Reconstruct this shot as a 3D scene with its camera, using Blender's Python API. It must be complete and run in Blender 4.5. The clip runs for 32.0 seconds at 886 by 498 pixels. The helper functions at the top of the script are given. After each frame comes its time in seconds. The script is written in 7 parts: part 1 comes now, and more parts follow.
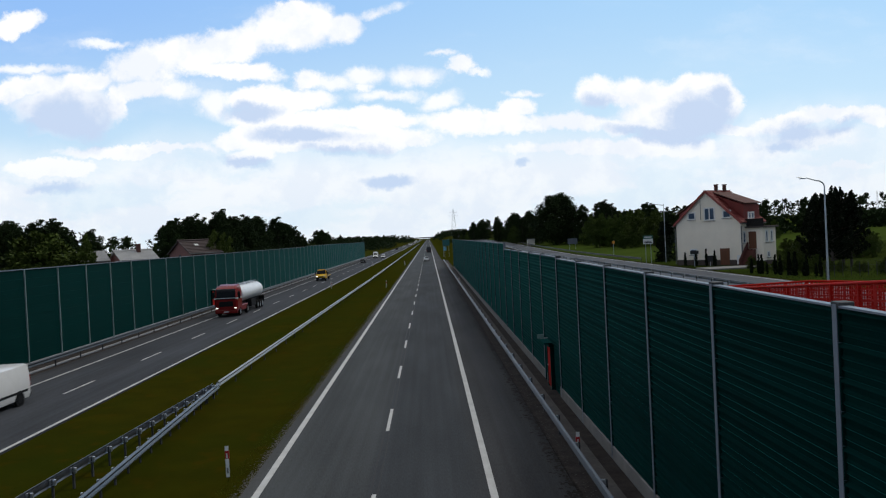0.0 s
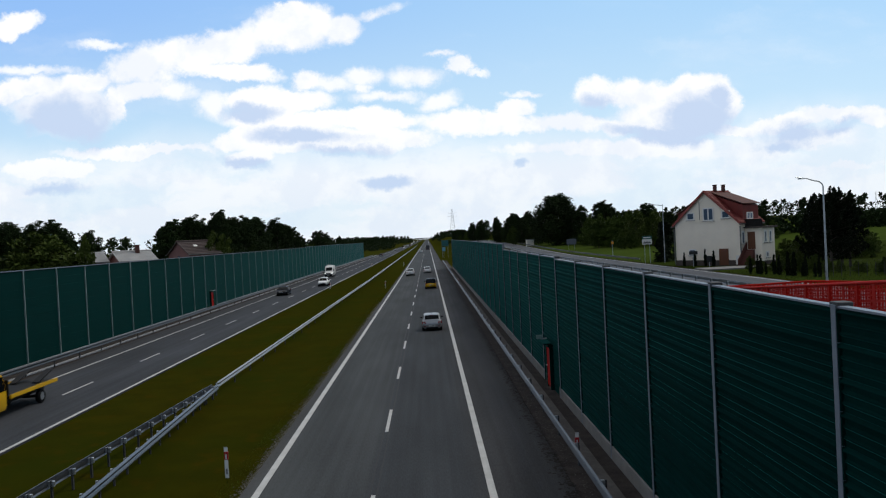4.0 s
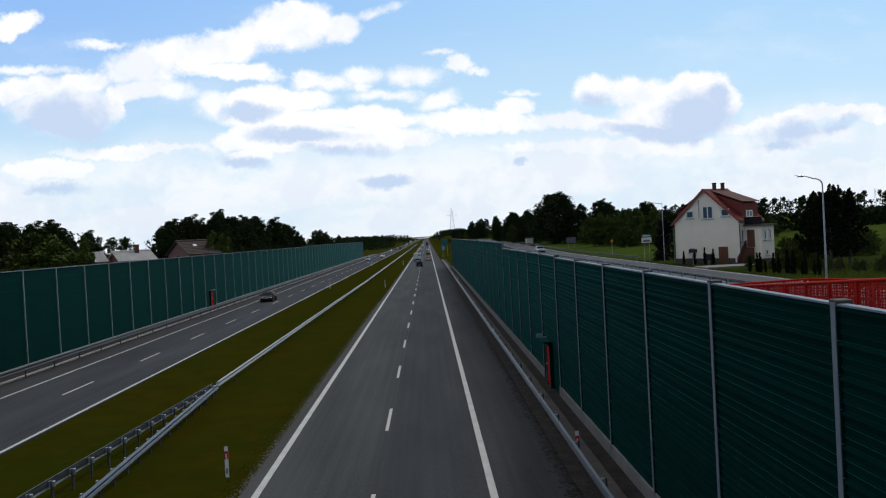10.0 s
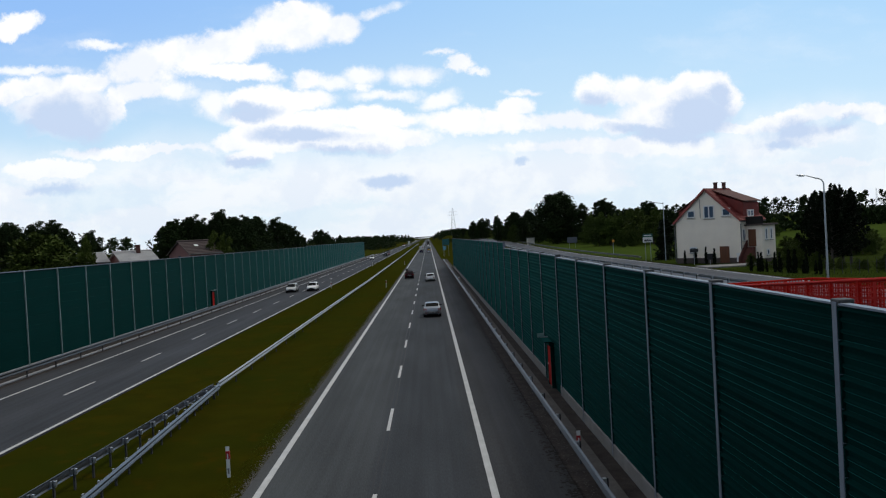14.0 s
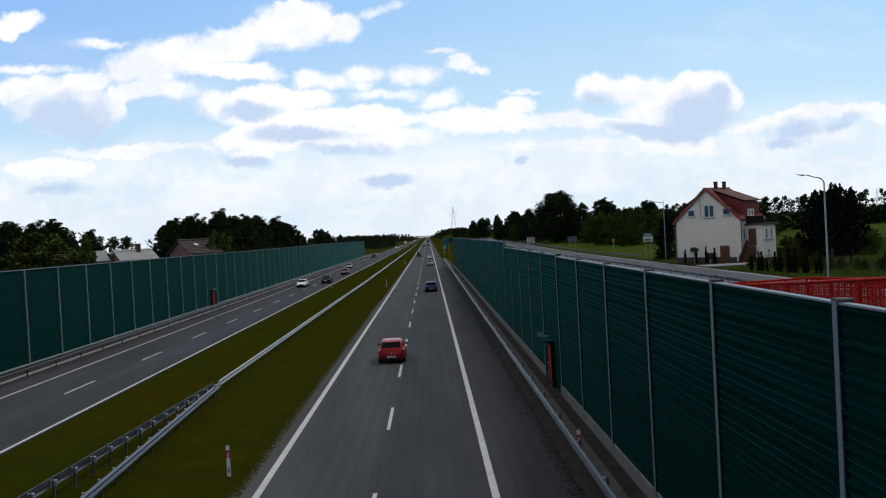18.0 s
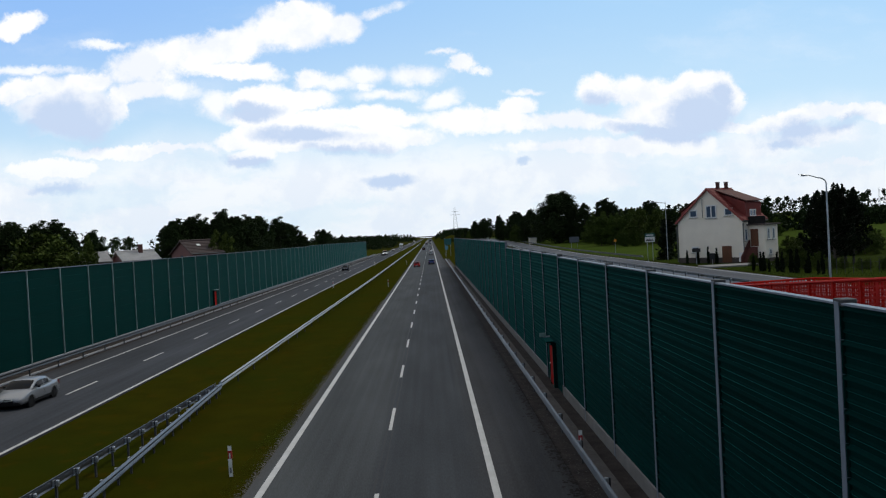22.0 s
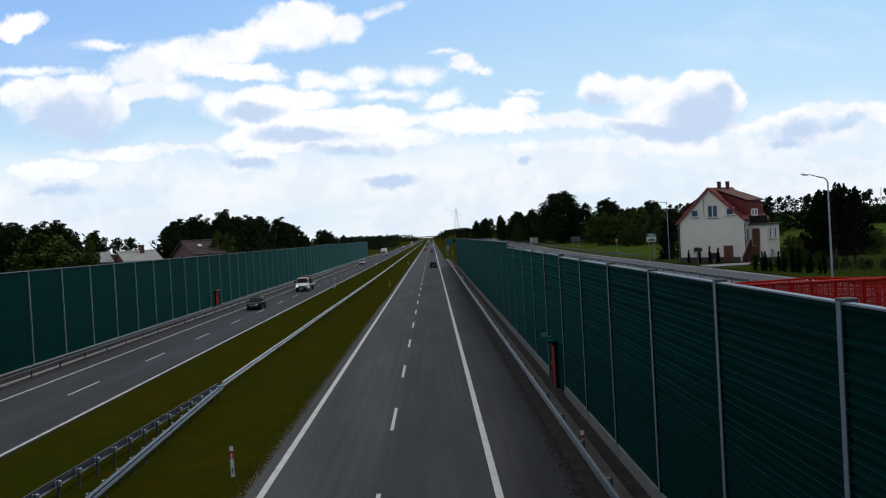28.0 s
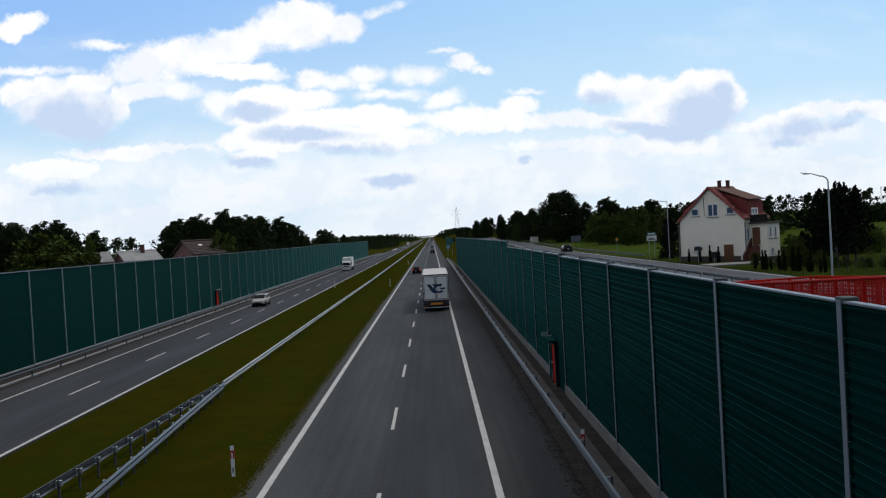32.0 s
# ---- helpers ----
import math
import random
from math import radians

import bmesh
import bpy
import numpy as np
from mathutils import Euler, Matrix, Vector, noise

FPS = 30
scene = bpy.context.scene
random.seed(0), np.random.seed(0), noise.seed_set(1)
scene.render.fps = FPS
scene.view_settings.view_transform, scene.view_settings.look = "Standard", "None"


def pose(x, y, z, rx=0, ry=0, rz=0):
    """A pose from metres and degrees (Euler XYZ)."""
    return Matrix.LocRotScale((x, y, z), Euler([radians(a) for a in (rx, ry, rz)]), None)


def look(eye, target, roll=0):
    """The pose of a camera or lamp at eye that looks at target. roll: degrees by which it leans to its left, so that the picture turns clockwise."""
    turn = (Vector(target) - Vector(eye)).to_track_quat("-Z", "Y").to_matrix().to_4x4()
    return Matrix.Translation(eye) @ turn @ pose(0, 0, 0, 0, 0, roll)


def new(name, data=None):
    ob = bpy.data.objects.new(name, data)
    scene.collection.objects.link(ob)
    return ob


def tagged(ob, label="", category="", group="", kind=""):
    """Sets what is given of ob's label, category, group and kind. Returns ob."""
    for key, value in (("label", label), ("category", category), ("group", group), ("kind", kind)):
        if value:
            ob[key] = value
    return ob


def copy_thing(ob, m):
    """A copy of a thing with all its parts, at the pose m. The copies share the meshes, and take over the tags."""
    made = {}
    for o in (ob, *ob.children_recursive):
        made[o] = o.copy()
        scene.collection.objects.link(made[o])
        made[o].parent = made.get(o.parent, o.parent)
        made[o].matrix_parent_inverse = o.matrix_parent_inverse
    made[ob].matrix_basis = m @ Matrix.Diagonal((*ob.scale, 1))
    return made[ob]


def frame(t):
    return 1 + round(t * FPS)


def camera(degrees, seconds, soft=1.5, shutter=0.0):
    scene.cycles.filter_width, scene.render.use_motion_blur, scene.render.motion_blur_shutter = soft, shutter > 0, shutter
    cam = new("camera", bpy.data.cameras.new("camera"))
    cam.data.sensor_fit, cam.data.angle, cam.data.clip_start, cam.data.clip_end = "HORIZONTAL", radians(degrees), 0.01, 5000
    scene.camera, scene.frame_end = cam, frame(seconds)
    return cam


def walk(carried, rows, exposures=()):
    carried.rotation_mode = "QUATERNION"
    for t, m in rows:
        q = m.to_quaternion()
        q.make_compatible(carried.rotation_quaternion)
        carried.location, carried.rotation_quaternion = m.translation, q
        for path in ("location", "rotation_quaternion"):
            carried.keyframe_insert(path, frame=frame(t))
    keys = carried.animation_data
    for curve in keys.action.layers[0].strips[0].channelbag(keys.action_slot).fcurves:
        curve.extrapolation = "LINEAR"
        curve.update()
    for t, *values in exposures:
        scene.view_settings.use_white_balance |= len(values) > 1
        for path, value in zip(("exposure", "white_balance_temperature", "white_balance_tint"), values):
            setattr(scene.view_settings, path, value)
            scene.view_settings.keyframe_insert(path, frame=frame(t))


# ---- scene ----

cam = camera(56.65, 32.0, soft=1.2, shutter=0.15)
# seconds, heading to the right, tilt down, lean to the right (degrees)
AIM = [
    (0, 0.985, 0.877, 2.836),
    (0.5, 0.986, 0.875, 2.836),
    (1, 0.990, 0.863, 2.838),
    (1.5, 1.015, 0.842, 2.848),
    (2, 1.052, 0.843, 2.862),
    (2.5, 1.058, 0.854, 2.865),
    (3, 1.051, 0.845, 2.878),
    (3.5, 1.041, 0.833, 2.886),
    (5.5, 1.138, 0.863, 2.957),
    (6, 1.130, 0.854, 2.946),
    (6.5, 1.122, 0.858, 2.947),
    (7, 1.130, 0.862, 2.977),
    (7.5, 1.137, 0.869, 3.008),
    (8, 1.137, 0.880, 3.033),
    (8.5, 1.137, 0.886, 3.050),
    (9, 1.127, 0.891, 3.058),
    (9.5, 1.104, 0.900, 3.056),
    (10, 1.081, 0.917, 3.061),
    (10.5, 1.063, 0.922, 3.081),
    (11, 1.061, 0.914, 3.115),
    (11.5, 1.052, 0.909, 3.126),
    (12, 1.047, 0.911, 3.121),
    (12.5, 1.043, 0.909, 3.109),
    (13, 1.037, 0.904, 3.113),
    (13.5, 1.021, 0.908, 3.130),
    (14, 1.003, 0.922, 3.126),
    (14.5, 0.990, 0.937, 3.107),
    (16.5, 0.953, 1.005, 3.150),
    (17, 0.965, 1.004, 3.172),
    (17.5, 0.982, 0.994, 3.149),
    (18, 0.984, 0.979, 3.095),
    (18.5, 0.981, 0.965, 3.064),
    (19, 0.970, 0.957, 3.064),
    (19.5, 0.946, 0.960, 3.074),
    (20, 0.928, 0.951, 3.090),
    (20.5, 0.904, 0.945, 3.104),
    (21, 0.892, 0.945, 3.112),
    (21.5, 0.880, 0.943, 3.116),
    (22, 0.861, 0.940, 3.115),
    (22.5, 0.845, 0.934, 3.118),
    (23, 0.829, 0.926, 3.121),
    (23.5, 0.814, 0.926, 3.129),
    (24, 0.805, 0.921, 3.148),
    (24.5, 0.789, 0.925, 3.153),
    (25, 0.769, 0.938, 3.150),
    (25.5, 0.761, 0.944, 3.146),
    (27.5, 0.764, 0.927, 3.192),
    (28, 0.762, 0.933, 3.203),
    (28.5, 0.766, 0.945, 3.227),
    (29, 0.783, 0.955, 3.248),
    (29.5, 0.784, 0.955, 3.243),
    (30, 0.766, 0.963, 3.237),
    (30.5, 0.756, 0.972, 3.243),
    (31, 0.750, 0.971, 3.260),
    (31.5, 0.742, 0.970, 3.273),
    (32, 0.742, 0.977, 3.282),]


def aim(turn, tilt, lean):
    a, b = radians(turn), radians(tilt)
    eye = Vector((0, 0, 7.46))
    return look(eye, eye + Vector((math.sin(a) * math.cos(b), math.cos(a) * math.cos(b), -math.sin(b))), -lean)


walk(cam, [(t, aim(*r)) for t, *r in AIM], [(0, 0.0), (32, 0.0)])

# ---- sky and sun ----
SUN_HEIGHT, SUN_SIDE = radians(58), radians(65)      # above the horizon; from +y to the right


def build_sky():
    world = bpy.data.worlds.new("sky")
    scene.world = world
    world.use_nodes = True
    nt = world.node_tree
    nt.nodes.clear()
    N, L = nt.nodes.new, nt.links.new

    def math_node(op, a, b=None, c=None, clamp=False):
        n = N("ShaderNodeMath")
        n.operation, n.use_clamp = op, clamp
        for i, v in enumerate((a, b, c)):
            if v is None:
                continue
            if isinstance(v, (int, float)):
                n.inputs[i].default_value = v
            else:
                L(v, n.inputs[i])
        return n.outputs[0]

    def noise_node(vec, scale, detail=6.0, rough=0.55):
        n = N("ShaderNodeTexNoise")
        n.inputs["Scale"].default_value = scale
        n.inputs["Detail"].default_value = detail
        n.inputs["Roughness"].default_value = rough
        L(vec, n.inputs["Vector"])
        return n

    def mix(fac, a, b):
        n = N("ShaderNodeMix")
        n.data_type = "RGBA"
        for sock, v in ((n.inputs[0], fac), (n.inputs[6], a), (n.inputs[7], b)):
            if isinstance(v, tuple):
                sock.default_value = v
            elif isinstance(v, (int, float)):
                sock.default_value = v
            else:
                L(v, sock)
        return n.outputs[2]

    coord = N("ShaderNodeTexCoord").outputs["Generated"]
    sep = N("ShaderNodeSeparateXYZ")
    L(coord, sep.inputs[0])
    # the dome unrolled: side and height over the way ahead (mirrored behind)
    ahead = math_node("MAXIMUM", math_node("ABSOLUTE", sep.outputs[1]), 0.08)
    u = math_node("DIVIDE", sep.outputs[0], ahead)
    v = math_node("DIVIDE", sep.outputs[2], ahead)
    flat = N("ShaderNodeCombineXYZ")
    L(u, flat.inputs[0]), L(v, flat.inputs[1])
    L(math_node("MULTIPLY", sep.outputs[1], 0.4), flat.inputs[2])
    # ragged edges: the plane is pushed about by noise
    wob = N("ShaderNodeVectorMath")
    wob.operation = "MULTIPLY_ADD"
    L(noise_node(flat.outputs[0], 15.0, 9.0, 0.70).outputs["Color"], wob.inputs[0])
    wob.inputs[1].default_value = (0.060, 0.042, 0)
    L(flat.outputs[0], wob.inputs[2])
    shift = N("ShaderNodeVectorMath")
    shift.operation = "SUBTRACT"
    L(wob.outputs[0], shift.inputs[0])
    shift.inputs[1].default_value = (0.030, 0.021, 0)
    plane = shift.outputs[0]

    def puffs(blobs, best=None):
        """The nearness of the puffs (x, y, half width, half height, turn), joined softly; best: what earlier puffs gave."""
        for x, y, rx, ry, turn in blobs:
            m = N("ShaderNodeMapping")
            m.vector_type = "TEXTURE"
            m.inputs["Location"].default_value = (x, y, 0)
            m.inputs["Rotation"].default_value = (0, 0, radians(turn))
            m.inputs["Scale"].default_value = (rx, ry, 1e6)
            if best is None:
                L(plane, m.inputs[0])
            else:
                chain = N("ShaderNodeVectorMath")
                chain.operation = "MULTIPLY_ADD"
                L(best, chain.inputs[0]), L(plane, chain.inputs[2])
                chain.inputs[1].default_value = (1e-7, 1e-7, 0)
                L(chain.outputs[0], m.inputs[0])
            d = N("ShaderNodeVectorMath")
            d.operation = "LENGTH"
            L(m.outputs[0], d.inputs[0])
            best = d.outputs["Value"] if best is None else math_node("SMOOTH_MIN", best, d.outputs["Value"], 0.15)
        return best

    def ramp(x, lo, hi):
        n = N("ShaderNodeMapRange")
        n.interpolation_type = "SMOOTHSTEP"
        n.inputs[1].default_value, n.inputs[2].default_value = lo, hi
        L(x, n.inputs[0])
        return n.outputs[0]

    first = puffs([
        (-0.479, 0.281, 0.029, 0.0117, 7), (-0.494, 0.271, 0.015, 0.0096, -3), (-0.148, 0.263, 0.063, 0.0275, 0),
        (-0.094, 0.257, 0.034, 0.0206, -3), (-0.231, 0.244, 0.065, 0.0220, 9), (-0.279, 0.235, 0.055, 0.0234, 7),
        (-0.219, 0.212, 0.055, 0.0124, -9), (-0.334, 0.221, 0.048, 0.0289, 7),
        (-0.336, 0.194, 0.043, 0.0165, 7), (-0.150, 0.283, 0.026, 0.0083, -3),
        (-0.463, 0.207, 0.045, 0.0138, 7), (-0.403, 0.207, 0.048, 0.0151, 2), (-0.431, 0.178, 0.063, 0.0330, -3),
        (-0.491, 0.198, 0.022, 0.0138, 7), (-0.367, 0.182, 0.014, 0.0234, -3),
    ])
    heaps = puffs([
        (-0.135, 0.199, 0.021, 0.0151, 17), (-0.201, 0.177, 0.040, 0.0138, 9),
        (-0.153, 0.172, 0.050, 0.0151, 2), (-0.168, 0.148, 0.076, 0.0138, -5),
        (-0.073, 0.148, 0.079, 0.0117, -3), (-0.224, 0.130, 0.034, 0.0124, 2), (-0.326, 0.122, 0.103, 0.0089, 0),
        (-0.129, 0.123, 0.124, 0.0193, -3), (-0.040, 0.124, 0.055, 0.0151, -3), (-0.212, 0.107, 0.034, 0.0138, -3),
        (-0.449, 0.104, 0.062, 0.0110, -3),
    ], first)
    bright = puffs([
        (0.046, 0.207, 0.023, 0.0124, -8), 
        (0.115, 0.154, 0.023, 0.0117, 7), (0.078, 0.136, 0.083, 0.0151, -3), (0.174, 0.131, 0.062, 0.0151, -3),
        (0.217, 0.164, 0.029, 0.0186, 2), (0.265, 0.160, 0.048, 0.0193, -3), (0.324, 0.163, 0.036, 0.0179, 7),
        (0.356, 0.165, 0.032, 0.0179, -3), (0.377, 0.149, 0.018, 0.0206, -3), (0.299, 0.131, 0.076, 0.0275, 0),
        (0.241, 0.120, 0.026, 0.0138, -3), (0.451, 0.116, 0.061, 0.0138, 7), (0.507, 0.125, 0.050, 0.0138, -6),
        (0.556, 0.117, 0.034, 0.0151, -3), (0.478, 0.097, 0.062, 0.0151, 5), (0.381, 0.110, 0.041, 0.0083, -3),
        (0.518, 0.063, 0.041, 0.0089, -3), (0.241, 0.097, 0.165, 0.0138, -3),
    ], heaps)
    wisps = puffs([
        (-0.459, 0.226, 0.065, 0.0070, -3), (-0.373, 0.251, 0.046, 0.0070, -3), (-0.108, 0.194, 0.035, 0.0105, -8),
        (-0.063, 0.200, 0.032, 0.0117, 5), (-0.005, 0.197, 0.041, 0.0129, -3), (-0.037, 0.175, 0.042, 0.0082, -1),
        (-0.070, 0.187, 0.013, 0.0058, -3), (0.023, 0.165, 0.024, 0.0105, 7), (0.024, 0.221, 0.017, 0.0058, -3),
        (0.069, 0.196, 0.017, 0.0047, -3), (0.131, 0.170, 0.025, 0.0053, -3), (-0.049, 0.273, 0.042, 0.0094, 15),
        (-0.295, 0.194, 0.039, 0.0129, -11), (-0.252, 0.172, 0.023, 0.0199, -3),
    ])
    dull = puffs([
        (-0.429, 0.168, 0.054, 0.0275, -3), (-0.396, 0.145, 0.031, 0.0110, -3), (-0.465, 0.156, 0.025, 0.0117, -3),
        (-0.209, 0.161, 0.029, 0.0076, 2), (-0.139, 0.128, 0.048, 0.0083, -5), (-0.102, 0.108, 0.043, 0.0076, -3),
        (-0.219, 0.102, 0.032, 0.0062, -18), (-0.451, 0.081, 0.044, 0.0089, -3), (-0.043, 0.066, 0.037, 0.0069, -3),
        (0.220, 0.148, 0.025, 0.0138, 7), (0.263, 0.114, 0.043, 0.0096, -8), (0.335, 0.128, 0.043, 0.0220, 2),
        (0.366, 0.153, 0.015, 0.0138, -3), (0.311, 0.109, 0.052, 0.0089, 0), (0.464, 0.101, 0.050, 0.0151, 5),
        (0.510, 0.109, 0.039, 0.0103, 7), (0.436, 0.088, 0.028, 0.0076, -3), (0.123, 0.087, 0.014, 0.0048, -3),
    ])
    fine = noise_node(flat.outputs[0], 11.0, 7.0, 0.55).outputs["Fac"]
    wide = noise_node(flat.outputs[0], 2.6, 6.0, 0.6).outputs["Fac"]
    grain = noise_node(flat.outputs[0], 34.0, 6.0, 0.62).outputs["Fac"]
    rough = math_node("ADD", math_node("MULTIPLY_ADD", fine, -1.3, 0.65), math_node("MULTIPLY_ADD", grain, -0.7, 0.35))
    body = math_node("ADD", bright, rough)
    heap = math_node("SUBTRACT", 1.0, ramp(body, 0.66, 1.20))
    thin = math_node("MULTIPLY", math_node("SUBTRACT", 1.0, ramp(math_node("ADD", wisps, math_node("MULTIPLY", rough, 1.3)), 0.25, 1.25)), 0.92)
    heap = math_node("MAXIMUM", heap, thin)
    # haze and layered cloud low down, and loose cloud over the rest of the dome
    low = math_node("SUBTRACT", 1.0, ramp(math_node("ADD", v, math_node("MULTIPLY_ADD", wide, 0.08, -0.04)), 0.070, 0.150))
    # thin veils drawn out sideways
    veil_map = N("ShaderNodeMapping")
    veil_map.inputs["Scale"].default_value = (2.2, 9.0, 1.0)
    L(plane, veil_map.inputs[0])
    veil = ramp(noise_node(veil_map.outputs[0], 1.6, 7.0, 0.6).outputs["Fac"], 0.50, 0.80)
    streak = math_node("MULTIPLY", math_node("SUBTRACT", 1.0, ramp(noise_node(veil_map.outputs[0], 2.3, 6.0, 0.55).outputs["Fac"], 0.36, 0.52)), 0.38)
    cover = math_node("MAXIMUM", heap, math_node("MULTIPLY", low, math_node("SUBTRACT", 0.97, streak)))
    cover = math_node("MAXIMUM", cover, math_node("MULTIPLY", veil, 0.22))
    aloft = math_node("MULTIPLY", ramp(v, 0.36, 0.75), ramp(wide, 0.30, 0.5))
    grey = math_node("SUBTRACT", 1.0, ramp(math_node("ADD", dull, math_node("ADD", math_node("MULTIPLY_ADD", fine, -2.6, 1.3), math_node("MULTIPLY_ADD", grain, -1.2, 0.6))), 0.35, 1.55))
    sky = N("ShaderNodeTexSky")
    sky.sky_type, sky.sun_disc = "NISHITA", False
    sky.sun_elevation, sky.sun_rotation = SUN_HEIGHT, SUN_SIDE
    sky.air_density, sky.dust_density, sky.ozone_density = 1.0, 0.6, 1.6
    scaled = N("ShaderNodeVectorMath")
    scaled.operation = "SCALE"
    L(sky.outputs[0], scaled.inputs[0])
    scaled.inputs["Scale"].default_value = 0.125
    blue = mix(ramp(v, 0.10, 0.31), (0.60, 0.82, 1.0, 1), mix(ramp(u, -0.5, 0.35), (0.31, 0.56, 1.0, 1), (0.42, 0.70, 1.0, 1)))
    air = mix(0.85, scaled.outputs[0], blue)
    white = mix(ramp(v, 0.0, 0.16), (0.86, 0.92, 0.98, 1), (1.02, 1.03, 1.05, 1))
    shade = math_node("MULTIPLY", ramp(math_node("ADD", fine, math_node("MULTIPLY", grain, 0.5)), 0.80, 0.62), 0.22)
    cloud = mix(math_node("MAXIMUM", math_node("MULTIPLY", grey, 0.85), shade), white, (0.51, 0.65, 0.89, 1))
    back = N("ShaderNodeBackground")
    away = math_node("MULTIPLY", ramp(math_node("MULTIPLY", sep.outputs[1], -1.0), -0.05, 0.5), 0.78)
    whole = mix(aloft, mix(cover, air, cloud), (0.64, 0.63, 0.60, 1))
    L(mix(away, whole, (0.20, 0.25, 0.33, 1)), back.inputs["Color"])
    back.inputs["Strength"].default_value = SKY_STRENGTH
    L(back.outputs[0], N("ShaderNodeOutputWorld").inputs[0])


SKY_STRENGTH = 1.0
build_sky()
sun = new("sun", bpy.data.lights.new("sun", "SUN"))
sun.data.energy, sun.data.angle, sun.data.color = 1.2, radians(12), (1.0, 0.95, 0.87)
sun.matrix_world = look((0, 0, 60), Vector((0, 0, 60)) - Vector((math.sin(SUN_SIDE) * math.cos(SUN_HEIGHT), math.cos(SUN_SIDE) * math.cos(SUN_HEIGHT), math.sin(SUN_HEIGHT))))

# ---- materials ----
def surface(name, col, rough=0.6, metal=0.0, var=0.25, scale=2.0, fine=40.0, bump=0.15, stretch=(1, 1, 1), coat=0.0, each=0.0, spec=0.5, sheen=0.0, sheen_col=(1, 1, 1), nap=0.35):
    m = bpy.data.materials.new(name)
    m.use_nodes = True
    nt = m.node_tree
    N, L = nt.nodes.new, nt.links.new
    bsdf = nt.nodes["Principled BSDF"]
    tc = N("ShaderNodeTexCoord")
    mp = N("ShaderNodeMapping")
    mp.inputs["Scale"].default_value = stretch
    L(tc.outputs["Object"], mp.inputs[0])
    n1, n2 = N("ShaderNodeTexNoise"), N("ShaderNodeTexNoise")
    for n, s, d in ((n1, scale, 4), (n2, fine, 5)):
        n.inputs["Scale"].default_value, n.inputs["Detail"].default_value = s, d
        L(mp.outputs[0], n.inputs["Vector"])
    add = N("ShaderNodeMath")
    add.operation = "MULTIPLY_ADD"
    L(n1.outputs["Fac"], add.inputs[0])
    add.inputs[1].default_value = 0.65
    mul = N("ShaderNodeMath")
    mul.operation = "MULTIPLY"
    L(n2.outputs["Fac"], mul.inputs[0])
    mul.inputs[1].default_value = 0.35
    L(mul.outputs[0], add.inputs[2])
    rng = N("ShaderNodeMapRange")
    rng.inputs[1].default_value, rng.inputs[2].default_value = 0.3, 0.7
    L(add.outputs[0], rng.inputs[0])
    mx = N("ShaderNodeMix")
    mx.data_type = "RGBA"
    mx.inputs[6].default_value = (*[c * (1 - var) for c in col], 1)
    mx.inputs[7].default_value = (*[min(1, c * (1 + var)) for c in col], 1)
    L(rng.outputs[0], mx.inputs[0])
    out = mx.outputs[2]
    if each:
        info = N("ShaderNodeObjectInfo")
        r2 = N("ShaderNodeMapRange")
        r2.inputs[3].default_value, r2.inputs[4].default_value = 1 - each, 1 + each
        L(info.outputs["Random"], r2.inputs[0])
        sc = N("ShaderNodeVectorMath")
        sc.operation = "SCALE"
        L(out, sc.inputs[0]), L(r2.outputs[0], sc.inputs["Scale"])
        out = sc.outputs[0]
    L(out, bsdf.inputs["Base Color"])
    rr = N("ShaderNodeMapRange")
    rr.inputs[3].default_value, rr.inputs[4].default_value = max(0.02, rough - 0.08), min(1, rough + 0.08)
    L(n1.outputs["Fac"], rr.inputs[0]), L(rr.outputs[0], bsdf.inputs["Roughness"])
    bsdf.inputs["Metallic"].default_value = metal
    bsdf.inputs["Coat Weight"].default_value = coat
    bsdf.inputs["Specular IOR Level"].default_value = spec
    bsdf.inputs["Sheen Weight"].default_value, bsdf.inputs["Sheen Roughness"].default_value = sheen, nap
    bsdf.inputs["Sheen Tint"].default_value = (*sheen_col, 1)
    if bump:
        b = N("ShaderNodeBump")
        b.inputs["Strength"].default_value, b.inputs["Distance"].default_value = bump, 0.02
        L(n2.outputs["Fac"], b.inputs["Height"]), L(b.outputs[0], bsdf.inputs["Normal"])
    return m


def lit(name, col, strength):
    m = surface(name, col, 0.2, var=0.05, bump=0)
    b = m.node_tree.nodes["Principled BSDF"]
    b.inputs["Emission Color"].default_value, b.inputs["Emission Strength"].default_value = (*col, 1), strength
    return m


